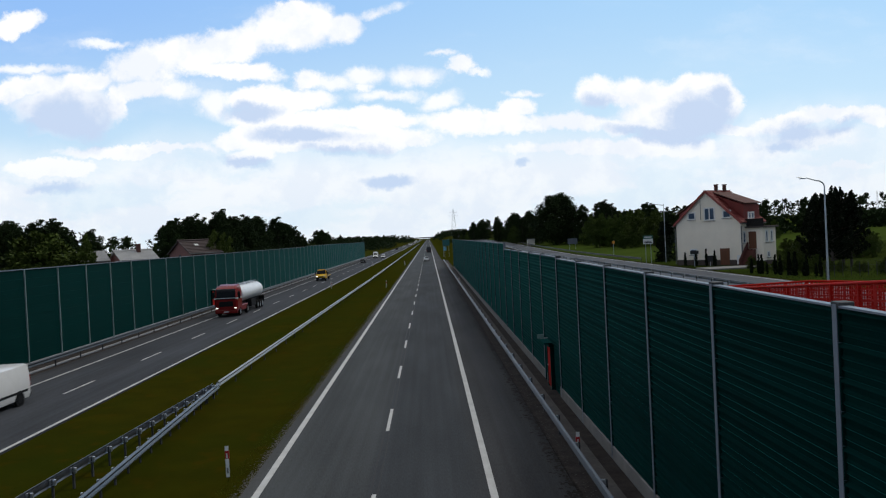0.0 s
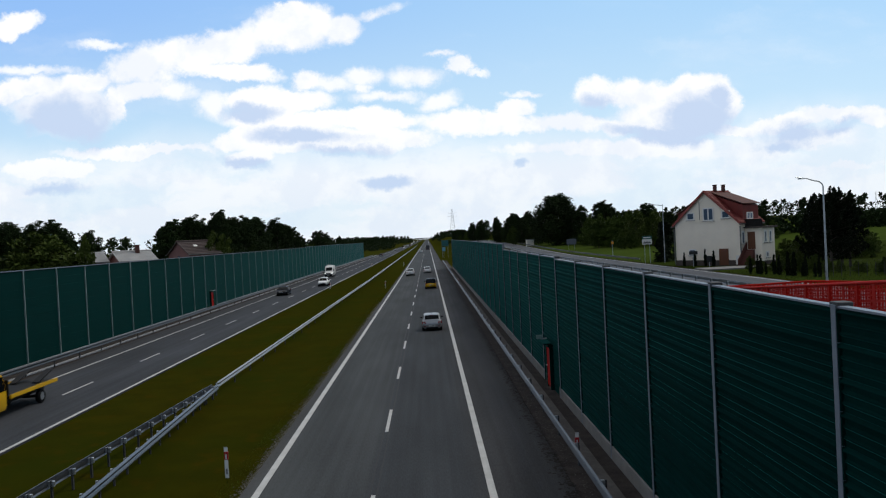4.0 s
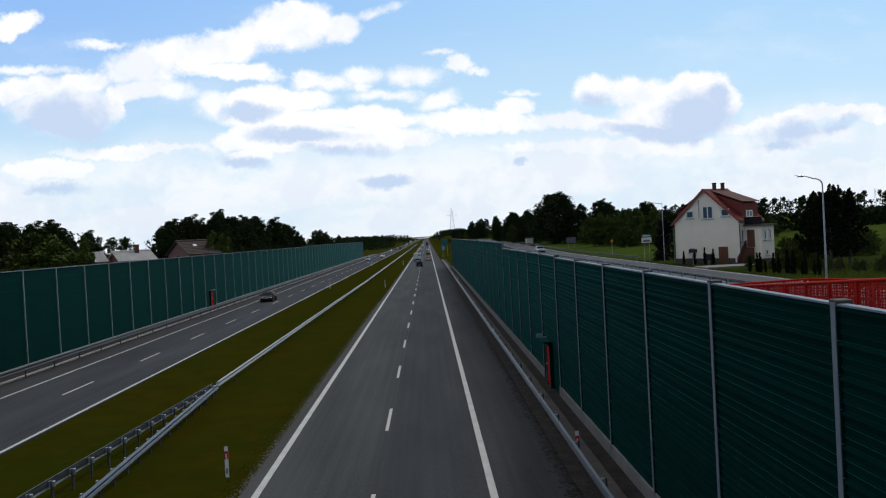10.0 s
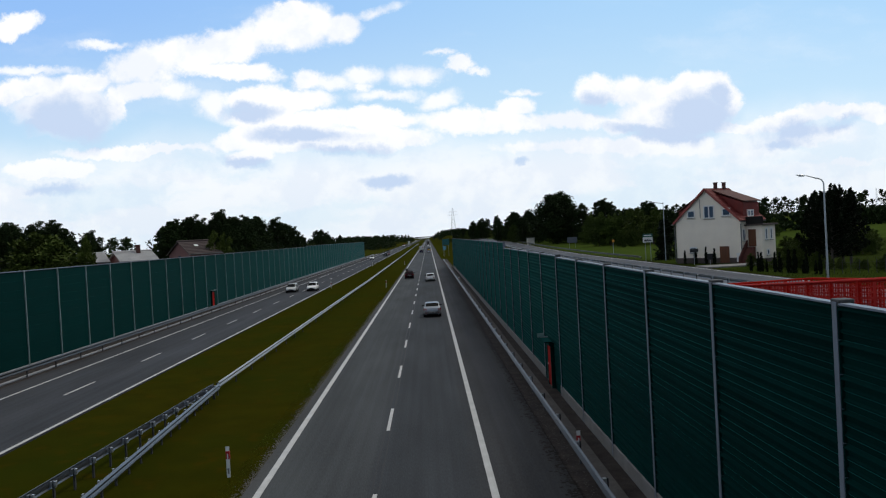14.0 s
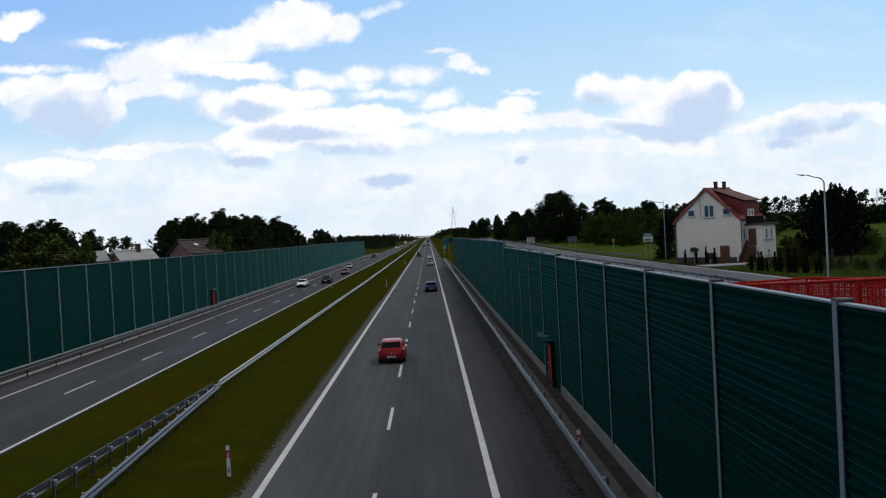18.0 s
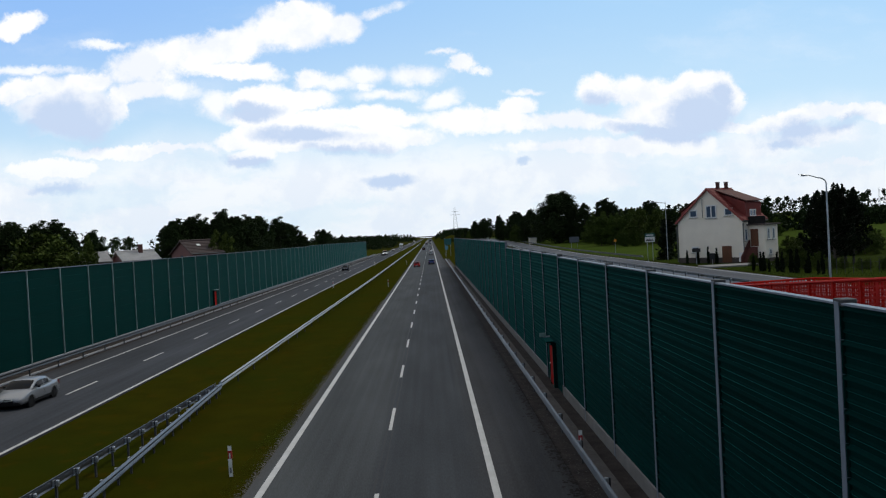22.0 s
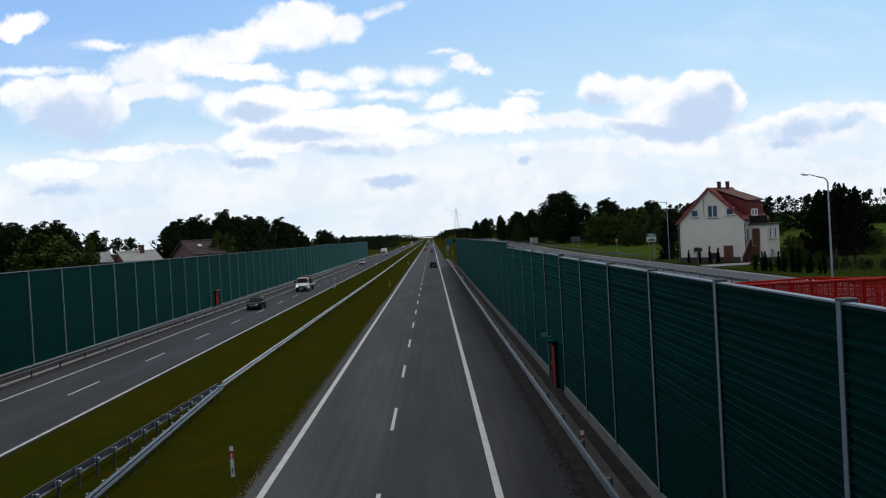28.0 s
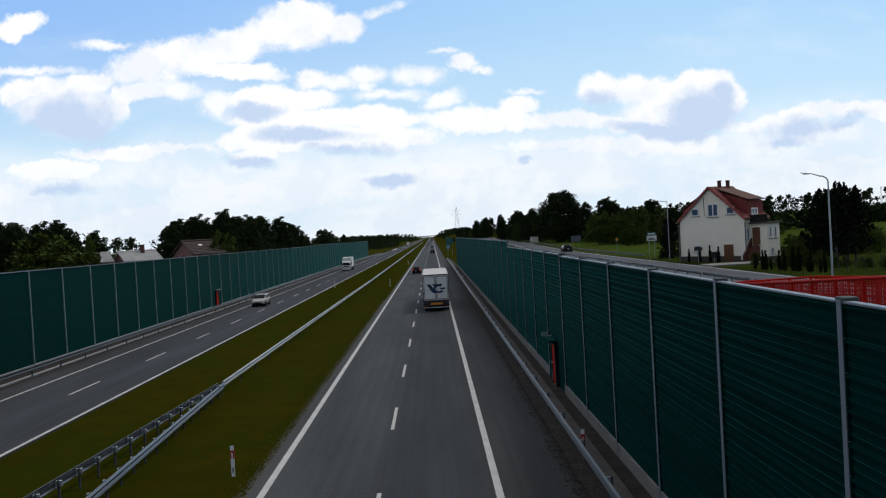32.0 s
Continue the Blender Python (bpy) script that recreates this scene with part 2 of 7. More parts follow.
def asphalt(name, bands, streak):
    """Worn asphalt; bands: (x, shade) across the road, where strips were laid at different times."""
    m = surface(name, (0.047, 0.049, 0.053), 0.90, var=0.42, scale=0.45, fine=24, bump=0.5, stretch=(1.0, 0.16, 1), spec=0.12)
    nt = m.node_tree
    N, L = nt.nodes.new, nt.links.new
    bsdf = nt.nodes["Principled BSDF"]
    src = bsdf.inputs["Base Color"].links[0].from_socket
    tc, sep, ramp = N("ShaderNodeTexCoord"), N("ShaderNodeSeparateXYZ"), N("ShaderNodeValToRGB")
    L(tc.outputs["Object"], sep.inputs[0])
    wob = N("ShaderNodeTexNoise")
    wob.inputs["Scale"].default_value = 0.35
    L(tc.outputs["Object"], wob.inputs["Vector"])
    push = N("ShaderNodeMath")
    push.operation = "MULTIPLY_ADD"
    L(wob.outputs["Fac"], push.inputs[0])
    push.inputs[1].default_value = 0.35
    L(sep.outputs[0], push.inputs[2])
    lo, hi = bands[0][0], bands[-1][0]
    rg = N("ShaderNodeMapRange")
    rg.inputs[1].default_value, rg.inputs[2].default_value = lo, hi
    L(push.outputs[0], rg.inputs[0]), L(rg.outputs[0], ramp.inputs[0])
    els = ramp.color_ramp.elements
    tone = lambda s: (*s, 1) if isinstance(s, tuple) else (s, s, s, 1)
    els[0].position, els[0].color = 0, tone(bands[0][1])
    els[1].position, els[1].color = 1, tone(bands[-1][1])
    for x, s in bands[1:-1]:
        els.new((x - lo) / (hi - lo)).color = tone(s)
    mul = N("ShaderNodeMix")
    mul.data_type, mul.blend_type = "RGBA", "MULTIPLY"
    mul.inputs[0].default_value = 1
    L(src, mul.inputs[6]), L(ramp.outputs[0], mul.inputs[7])
    # long wheel streaks
    sn, smap = N("ShaderNodeTexNoise"), N("ShaderNodeMapping")
    smap.inputs["Scale"].default_value = (2.2, 0.02, 1)
    L(tc.outputs["Object"], smap.inputs[0]), L(smap.outputs[0], sn.inputs["Vector"])
    sn.inputs["Scale"].default_value, sn.inputs["Detail"].default_value = 1.6, 3
    sr = N("ShaderNodeMapRange")
    sr.inputs[1].default_value, sr.inputs[2].default_value = 0.35, 0.65
    sr.inputs[3].default_value, sr.inputs[4].default_value = 1 - streak, 1 + streak
    L(sn.outputs["Fac"], sr.inputs[0])
    fin = N("ShaderNodeVectorMath")
    fin.operation = "SCALE"
    L(mul.outputs[2], fin.inputs[0]), L(sr.outputs[0], fin.inputs["Scale"])
    L(fin.outputs[0], bsdf.inputs["Base Color"])
    return m


def grass_mat(name, a, b, dry, scale):
    m = surface(name, a, 1.0, var=0.3, scale=scale, fine=9, bump=0.4, spec=0.0, sheen=0.06, sheen_col=(0.75, 0.8, 0.2))
    nt = m.node_tree
    N, L = nt.nodes.new, nt.links.new
    bsdf = nt.nodes["Principled BSDF"]
    src = bsdf.inputs["Base Color"].links[0].from_socket
    tc, n, n2 = N("ShaderNodeTexCoord"), N("ShaderNodeTexNoise"), N("ShaderNodeTexNoise")
    n.inputs["Scale"].default_value, n.inputs["Detail"].default_value = 0.12, 6
    n2.inputs["Scale"].default_value, n2.inputs["Detail"].default_value = 0.9, 6
    L(tc.outputs["Object"], n.inputs["Vector"]), L(tc.outputs["Object"], n2.inputs["Vector"])
    for noise_out, col, lo, hi in ((n, b, 0.42, 0.62), (n2, dry, 0.56, 0.72)):
        r, mx = N("ShaderNodeMapRange"), N("ShaderNodeMix")
        r.inputs[1].default_value, r.inputs[2].default_value, r.inputs[4].default_value = lo, hi, 0.7
        mx.data_type = "RGBA"
        L(noise_out.outputs["Fac"], r.inputs[0]), L(r.outputs[0], mx.inputs[0])
        L(src, mx.inputs[6])
        mx.inputs[7].default_value = (*col, 1)
        src = mx.outputs[2]
    L(src, bsdf.inputs["Base Color"])
    return m


def leaf_mat(name, col):
    return surface(name, col, 0.65, var=0.35, scale=0.35, fine=3, bump=0, spec=0.05, each=0.2)


M_ROAD = asphalt("asphalt", [(-6, (1.25, 1.2, 1.1)), (-5.2, (1.08, 1.12, 1.08)), (-3.8, (1.12, 1.17, 1.13)), (-2.1, (1.06, 1.1, 1.08)), (-1.7, (0.86, 0.91, 0.93)), (1.0, (0.84, 0.89, 0.92)), (1.75, (1.0, 0.98, 0.96)), (2.6, (1.1, 1.06, 1.02)), (3.6, (0.95, 0.91, 0.87)), (4.2, (0.7, 0.66, 0.62))], 0.09)
# darker copy of the field grass, with the garden's shade in its colour
M_GARDEN = grass_mat("shaded garden grass", (0.018, 0.030, 0.004), (0.014, 0.024, 0.003), (0.03, 0.042, 0.008), 0.4)
M_SLOPE = grass_mat("hillside grass", (0.017, 0.027, 0.005), (0.012, 0.020, 0.003), (0.036, 0.042, 0.009), 0.4)
M_DECK = surface("pale deck", (0.5, 0.49, 0.46), 0.85, var=0.15, scale=1, fine=12, bump=0.2)
M_ROAD_FAR = asphalt("asphalt opposite", [(-25, (0.9, 0.88, 0.9)), (-23.8, (0.94, 0.93, 0.95)), (-23.3, (0.98, 1.0, 1.05)), (-22, (0.88, 0.92, 0.98)), (-20, (1.0, 1.03, 1.1)), (-18, (0.88, 0.92, 0.98)), (-16, (1.0, 1.0, 1.05))], 0.12)
M_ROAD_LOCAL = asphalt("asphalt local", [(24, (1.7, 1.72, 1.8)), (28, (1.9, 1.92, 2.0)), (33, (1.7, 1.72, 1.8))], 0.08)
M_LINE = surface("road paint", (0.44, 0.44, 0.43), 0.7, var=0.22, scale=1.2, fine=25, bump=0.2)
M_GRASS = grass_mat("mown grass", (0.0225, 0.0205, 0.0007), (0.0140, 0.0205, 0.0010), (0.037, 0.0215, 0.0007), 0.6)
M_FIELD = grass_mat("field grass", (0.034, 0.056, 0.009), (0.026, 0.044, 0.007), (0.055, 0.062, 0.014), 0.3)
M_SOIL = surface("gravelly soil", (0.040, 0.033, 0.030), 0.95, var=0.6, scale=1.5, fine=18, bump=0.6, spec=0.1)
M_VERGE = surface("loose grit", (0.105, 0.10, 0.092), 0.95, var=0.45, scale=2.5, fine=22, bump=0.6, spec=0.1)
M_ZINC = surface("galvanised steel", (0.42, 0.45, 0.48), 0.45, 0.75, var=0.2, scale=1.5, fine=14, bump=0.05)
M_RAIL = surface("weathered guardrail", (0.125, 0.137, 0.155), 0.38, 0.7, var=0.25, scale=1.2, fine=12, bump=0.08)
# paler copy of the rail steel: grazing sky glare put into the colour
M_RAIL_GLARE = surface("guardrail with sky glare", (0.33, 0.34, 0.34), 0.45, 0.5, var=0.2, scale=1.2, fine=12, bump=0.06)
# post steel coloured darker: the shade under the beams is put in here
M_RAIL_POST = surface("rail post darkened for shade", (0.055, 0.057, 0.06), 0.7, 0.3, var=0.25, scale=1.2, fine=12, bump=0.08)
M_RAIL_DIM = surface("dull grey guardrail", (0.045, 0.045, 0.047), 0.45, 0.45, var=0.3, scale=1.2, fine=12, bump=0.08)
M_POST = surface("steel barrier post", (0.17, 0.20, 0.245), 0.5, 0.3, var=0.15, scale=1.0, fine=10, bump=0.05)
M_POST_PALE = surface("pale zinc post", (0.23, 0.30, 0.30), 0.55, 0.2, var=0.12, scale=1.0, fine=10, bump=0.05)
# teal sheen stands in for haze and sky glare on the far bays
M_PANEL = surface("dark green barrier panel", (0.0009, 0.0185, 0.0168), 0.8, var=0.2, scale=0.6, fine=8, bump=0.05, each=0.10, spec=0.01, sheen=0.46, sheen_col=(0.12, 0.78, 0.70), nap=0.2)
# here too the tinted sheen paints haze over the distant end
M_PANEL_FAR = surface("teal barrier panel", (0.0004, 0.0235, 0.0215), 0.7, var=0.14, scale=0.5, fine=8, bump=0.05, stretch=(1, 0.4, 3), each=0.07, spec=0.03, sheen=0.27, sheen_col=(0.12, 0.75, 0.72), nap=0.25)
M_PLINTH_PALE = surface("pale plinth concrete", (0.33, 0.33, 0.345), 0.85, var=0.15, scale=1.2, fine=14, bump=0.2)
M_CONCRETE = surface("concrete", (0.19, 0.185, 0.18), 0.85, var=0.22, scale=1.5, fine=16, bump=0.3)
M_RED = surface("red lacquer", (0.36, 0.010, 0.006), 0.7, var=0.2, scale=2, fine=20, bump=0.05, spec=0.08)
M_WHITE = surface("white plastic", (0.75, 0.75, 0.73), 0.5, var=0.1, scale=4, fine=30, bump=0.03)
M_BLACK = surface("black rubber", (0.009, 0.009, 0.010), 0.8, var=0.2, bump=0.1, spec=0.12)
M_TRIM = surface("black plastic", (0.010, 0.010, 0.011), 0.6, var=0.15, bump=0.05, spec=0.15)
M_GLASS = surface("tinted glass", (0.004, 0.005, 0.006), 0.06, var=0.05, bump=0, spec=0.13)
M_RIM = surface("alloy rim", (0.42, 0.43, 0.45), 0.35, 0.8, var=0.1, bump=0)
M_LAMP = surface("headlamp glass", (0.6, 0.63, 0.68), 0.12, 0.3, var=0.1, bump=0, coat=0.6)
M_LAMP_ON = lit("lit headlamp", (1.0, 0.97, 0.9), 1.5)
M_TAIL = surface("red tail lamp", (0.24, 0.008, 0.009), 0.2, var=0.1, bump=0, coat=0.5)
M_TAIL_ON = lit("lit tail lamp", (0.55, 0.03, 0.025), 0.35)
M_AMBER = surface("amber reflector", (0.75, 0.30, 0.02), 0.35, var=0.1, bump=0)
M_PLATE = surface("plate white", (0.7, 0.7, 0.68), 0.5, var=0.08, bump=0)
M_INK = surface("dark print", (0.02, 0.02, 0.022), 0.6, var=0.05, bump=0)
PAINTS = {}


def paint(col, metal=0.2):
    key = (col, metal)
    if key not in PAINTS:
        PAINTS[key] = surface("car paint", col, 0.34, metal if max(col) > 0.06 else 0.0, var=0.05, scale=2, fine=40, bump=0, coat=0.45 if max(col) > 0.06 else 0.40, spec=0.05 if max(col) > 0.06 else 0.0)
    return PAINTS[key]


# ---- building helpers ----
def finish(name, bm, material, parent=None, smooth=False, at=None):
    me = bpy.data.meshes.new(name)
    bm.to_mesh(me)
    bm.free()
    return link_mesh(name, me, material, parent, smooth, at)


def link_mesh(name, me, material, parent=None, smooth=False, at=None):
    if material is not None and not me.materials:
        me.materials.append(material)
    if smooth:
        me.shade_smooth()
        me.set_sharp_from_angle(angle=radians(38))
    ob = new(name, me)
    if parent is not None:
        ob.parent = parent
    if at is not None:
        ob.matrix_basis = at
    return ob


def part(name, bm, material, parent, label="", smooth=False, at=None):
    ob = finish(name, bm, material, parent, smooth, at)
    if label:
        tagged(ob, label)
    return ob


def empty(name, m=None):
    ob = new(name)
    ob.empty_display_size = 0.2
    if m is not None:
        ob.matrix_basis = m
    return ob


def add_box(bm, x0, x1, y0, y1, z0, z1, bevel=0.0, seg=1):
    r = bmesh.ops.create_cube(bm, size=1, matrix=Matrix.Translation(((x0 + x1) / 2, (y0 + y1) / 2, (z0 + z1) / 2)) @ Matrix.Diagonal((abs(x1 - x0), abs(y1 - y0), abs(z1 - z0), 1)))
    if bevel:
        edges = list({e for v in r["verts"] for e in v.link_edges})
        bmesh.ops.bevel(bm, geom=edges, offset=bevel, segments=seg, profile=0.6, affect="EDGES")
    return bm


def box(x0, x1, y0, y1, z0, z1, bevel=0.0, seg=1):
    return add_box(bmesh.new(), x0, x1, y0, y1, z0, z1, bevel, seg)


def add_tube(bm, a, b, r0, r1=None, n=8):
    a, b = Vector(a), Vector(b)
    d = b - a
    m = Matrix.Translation((a + b) / 2) @ d.to_track_quat("Z", "Y").to_matrix().to_4x4()
    bmesh.ops.create_cone(bm, cap_ends=True, segments=n, radius1=r0, radius2=r0 if r1 is None else r1, depth=d.length, matrix=m)
    return bm


def tube(a, b, r0, r1=None, n=8):
    return add_tube(bmesh.new(), a, b, r0, r1, n)


def add_loft(bm, rings, caps=True):
    vs = [[bm.verts.new(p) for p in ring] for ring in rings]
    n = len(rings[0])
    for a, b in zip(vs, vs[1:]):
        for i in range(n):
            bm.faces.new((a[i], a[(i + 1) % n], b[(i + 1) % n], b[i]))
    if caps:
        bm.faces.new(vs[0][::-1])
        bm.faces.new(vs[-1])
    bmesh.ops.recalc_face_normals(bm, faces=bm.faces[:])
    return bm


def loft(rings, caps=True):
    return add_loft(bmesh.new(), rings, caps)


def add_slab(bm, corners, thick):
    """A plate on four corners, grown by thick along its normal."""
    c = [Vector(p) for p in corners]
    n = (c[1] - c[0]).cross(c[3] - c[0]).normalized() * thick
    return add_loft(bm, [c, [p + n for p in c]])


def slab(corners, thick):
    return add_slab(bmesh.new(), corners, thick)


def strip_mesh(name, xs, ys, zf):
    """A sheet over a grid of x and y with height zf(x, y)."""
    X, Y = np.meshgrid(np.array(xs, float), np.array(ys, float))
    verts = np.stack([X.ravel(), Y.ravel(), zf(X, Y).ravel()], 1)
    w, h = len(xs), len(ys)
    i = (np.arange(h - 1)[:, None] * w + np.arange(w - 1)[None, :]).ravel()
    faces = np.stack([i, i + 1, i + w + 1, i + w], 1)
    me = bpy.data.meshes.new(name)
    me.from_pydata(verts.tolist(), [], faces.tolist())
    me.shade_smooth()
    return me


# ---- ground and roads ----
def smooth01(t):
    t = np.clip(t, 0, 1)
    return t * t * (3 - 2 * t)


def local_height(y):
    """Height of the side road and of the land beyond it."""
    return 1.95 + 1.9 * smooth01((y - 150) / 260.0) * 1.25 + 3.0 * smooth01((y - 380) / 500.0)


def ground_height(x, y):
    right = smooth01((x - 7.5) / 15.0) * (local_height(y) - 0.06)
    garden = smooth01((x - 36) / 60.0) * 2.2 * smooth01((y - 20) / 60) + smooth01((x - 60) / 160.0) * 2.5
    left = smooth01((-x - 34) / 80.0) * 0.8
    far = smooth01((np.abs(y) - 900) / 1200.0) * smooth01((np.abs(x + 8) - 26) / 60.0) * 4
    dip = -0.04 * np.exp(-((x + 11.1) / 2.6) ** 2)
    return -0.07 + right + garden + left + far + dip


gx = sorted(set([-3500, -2000, -1000, -500, -250, -140, -90, -60, -45, -36, -31, -28, -25, -16.3, -15, -13.5, -12.3, -11.1, -10, -8.7, -7.2, -6.1, -5.8, 4.2, 5.0, 6, 7.5] + [7.5 + 1.5 * i for i in range(1, 18)] + [36, 40, 45, 50, 56, 64, 75, 90, 120, 160, 220, 400, 800, 1600, 3500]))
gy = [-1700, -900, -400, -150, -50] + list(range(-20, 440, 10)) + list(range(460, 1000, 40)) + [1100, 1300, 1600, 2000, 2600, 3400, 4600]
ground = link_mesh("ground", strip_mesh("ground", gx, gy, ground_height), M_GRASS)
tagged(ground, "dark mown grass verges and median along the expressway", "grass", kind="structure")

meadow = link_mesh("meadow", strip_mesh("meadow", [33.6 + 3.0 * i for i in range(40)], list(range(130, 520, 10)), lambda x, y: ground_height(x, y) + 0.05), M_FIELD)
tagged(meadow, "bright green meadow rising beyond the side road", "meadow", kind="structure")

garden = link_mesh("garden", strip_mesh("garden", [33.6 + 1.5 * i for i in range(9)], list(range(40, 135, 5)), lambda x, y: ground_height(x, y) + 0.045), M_GARDEN)
tagged(garden, "green garden lawn round the house, coloured darker for shade", "lawn", kind="structure")
slope = link_mesh("lawn", strip_mesh("lawn", [45.6 + 3.0 * i for i in range(40)], list(range(40, 135, 5)), lambda x, y: ground_height(x, y) + 0.045), M_SLOPE)
tagged(slope, "bright green grass slope behind the garden", "lawn", kind="structure")


def road_sheet(name, x0, x1, y0, y1, material, zf=None, thick=0.12):
    ys = np.linspace(y0, y1, 2) if zf is None else np.arange(y0, y1 + 1, 10.0)
    bm = bmesh.new()
    rings = []
    for y in ys:
        z = 0.0 if zf is None else float(zf(np.array(y)))
        rings.append([(x0, y, z - thick), (x1, y, z - thick), (x1, y, z), (x0, y, z)])
    return finish(name, add_loft(bm, rings), material)


tagged(road_sheet("road_near", -6.0, 3.9, -1600, 2600, M_ROAD), "grey asphalt carriageway with two lanes and hard shoulder", "road", kind="structure")
tagged(road_sheet("road_opposite", -25.2, -16.78, -1600, 2600, M_ROAD_FAR), "grey asphalt carriageway of the oncoming traffic", "road", kind="structure")
tagged(road_sheet("road_local", 25.2, 32.4, -150, 900, M_ROAD_LOCAL, local_height), "pale asphalt side road behind the noise barrier", "road", kind="structure")
tagged(finish("verge_strip", box(3.92, 5.66, -60, 260, -0.2, -0.02), M_SOIL), "bare brown soil strip under the guardrail", "verge", kind="structure")
tagged(finish("verge_strip", box(-27.3, -25.22, 20, 380, -0.2, -0.02), M_SOIL), "bare soil strip beside the oncoming carriageway", "verge", kind="structure")


def road_line(label, x, w, y0, y1, step=0.0, dash=0.0, z=0.006, zf=None):
    root = empty("road_marking", pose(x, 0, 0))
    tagged(root, label, "road marking", kind="structure")
    if not step:
        ys = np.arange(y0, y1, 40.0) if zf is None else np.arange(y0, y1, 10.0)
        bm = bmesh.new()
        h = (lambda y: 0.0) if zf is None else (lambda y: float(zf(np.array(y))))
        add_loft(bm, [[(-w / 2, y, h(y)), (w / 2, y, h(y)), (w / 2, y, h(y) + z), (-w / 2, y, h(y) + z)] for y in ys])
        part("line", bm, M_LINE, root)
        return
    me = None
    y = y0
    while y < y1:
        if me is None:
            ob = part("dash", box(-w / 2, w / 2, 0, dash, 0.0, z), M_LINE, root)
            me = ob.data
        else:
            ob = link_mesh("dash", me, None, root)
        ob.location = (0, y, 0)
        y += step


road_line("solid white edge line of the carriageway", -5.52, 0.22, -1500, 2500)
road_line("solid white line along the hard shoulder", 1.52, 0.22, -1500, 2500)
road_line("dashed white line between the lanes", -1.96, 0.13, 19.92 - 72, 900, 12.0, 4.1)
road_line("solid white edge line beside the median", -16.93, 0.17, -1500, 2500)
road_line("solid white outer edge line", -23.33, 0.15, -1500, 2500)
road_line("dashed white line between the oncoming lanes", -20.03, 0.13, 44.5 - 96, 900, 12.0, 4.1)
road_line("white edge line of the side road", 25.7, 0.16, -100, 800, zf=local_height)
road_line("white edge line of the side road", 31.9, 0.16, -100, 800, zf=local_height)

seam = empty("road_joint")
tagged(seam, "dark sealed joint between the asphalt lanes", "road joint", kind="structure")
M_TAR = surface("bitumen joint", (0.022, 0.022, 0.024), 0.7, var=0.4, scale=3, fine=20, bump=0.2, spec=0.2)
wander = random.Random(8)
for x in (-2.07, -1.86):
    rings = []
    for i in range(160):
        y = 8 + 0.5 * i * (1 + 0.006 * i)
        c, w = x + wander.uniform(-0.012, 0.012), wander.uniform(0.018, 0.045)
        rings.append([(c - w, y, 0.0), (c + w, y, 0.0), (c + w, y, 0.003), (c - w, y, 0.003)])
    part("joint", loft(rings), M_TAR, seam)

# ragged grit and clods along the asphalt edge beside the median
rng = np.random.default_rng(4)


def scatter_quads(name, pts, size, material, flat=0.4):
    """Small tilted scraps at points; one mesh."""
    n = len(pts)
    a = rng.uniform(0, 2 * np.pi, n)
    s = size * rng.uniform(0.5, 1.3, n)
    d1 = np.stack([np.cos(a), np.sin(a), rng.uniform(-flat, flat, n)], 1) * s[:, None]
    d2 = np.stack([-np.sin(a), np.cos(a), rng.uniform(-flat, flat, n)], 1) * (s * rng.uniform(0.5, 1.0, n))[:, None]
    v = np.stack([pts - d1 - d2, pts + d1 - d2, pts + d1 + d2, pts - d1 + d2], 1).reshape(-1, 3)
    f = np.arange(4 * n).reshape(-1, 4)
    me = bpy.data.meshes.new(name)
    me.from_pydata(v.tolist(), [], f.tolist())
    return link_mesh(name, me, material)


ys = rng.uniform(14, 100, 9000)
pts = np.stack([-5.98 - np.abs(rng.normal(0, 0.15, 9000)), ys, np.full(9000, -0.02) + rng.uniform(-0.03, 0.02, 9000)], 1)
tagged(scatter_quads("grit", pts, 0.022, M_VERGE, 0.12), "pale loose grit along the edge of the asphalt", "grit", kind="stuff")
ys = rng.uniform(14, 70, 900)
pts = np.stack([4.0 + np.abs(rng.normal(0, 0.35, 900)), ys, np.full(900, -0.01)], 1)
tagged(scatter_quads("grit", pts, 0.020, M_VERGE, 0.12), "pale grit and scraps on the soil strip", "grit", kind="stuff")


M_DIRT = surface("dark road dirt", (0.030, 0.026, 0.024), 0.95, var=0.5, scale=2.0, fine=20, bump=0.3, spec=0.05)
ys = 12 + 110 * rng.uniform(0, 1, 2600) ** 1.6
pts = np.stack([3.95 - np.abs(rng.normal(0, 0.20, 2600)), ys, np.full(2600, 0.006) + rng.uniform(0, 0.004, 2600)], 1)
tagged(scatter_quads("road_dirt", pts, 0.055, M_DIRT, 0.01), "dark damp dirt washed over the edge of the shoulder", "dirt", kind="stuff")


def grass_tufts(name, x0, x1, y0, y1, n, h, material, label):
    p = np.stack([rng.uniform(x0, x1, n), y0 + (y1 - y0) * rng.uniform(0, 1, n) ** 2.2, np.zeros(n)], 1)
    p[:, 2] = ground_height(p[:, 0], p[:, 1]) - 0.01
    a = rng.uniform(0, 2 * np.pi, n)
    w = 0.012 + 0.014 * rng.uniform(0, 1, n)
    side = np.stack([np.cos(a), np.sin(a), 0 * a], 1) * w[:, None]
    tip = np.stack([rng.normal(0, 0.35, n), rng.normal(0, 0.35, n), np.ones(n)], 1) * (h * rng.uniform(0.4, 1.2, n))[:, None]
    v = np.stack([p - side, p + side, p + tip], 1).reshape(-1, 3)
    me = bpy.data.meshes.new(name)
    me.from_pydata(v.tolist(), [], np.arange(3 * n).reshape(-1, 3).tolist())
    tagged(link_mesh(name, me, material), label, "grass", kind="stuff")


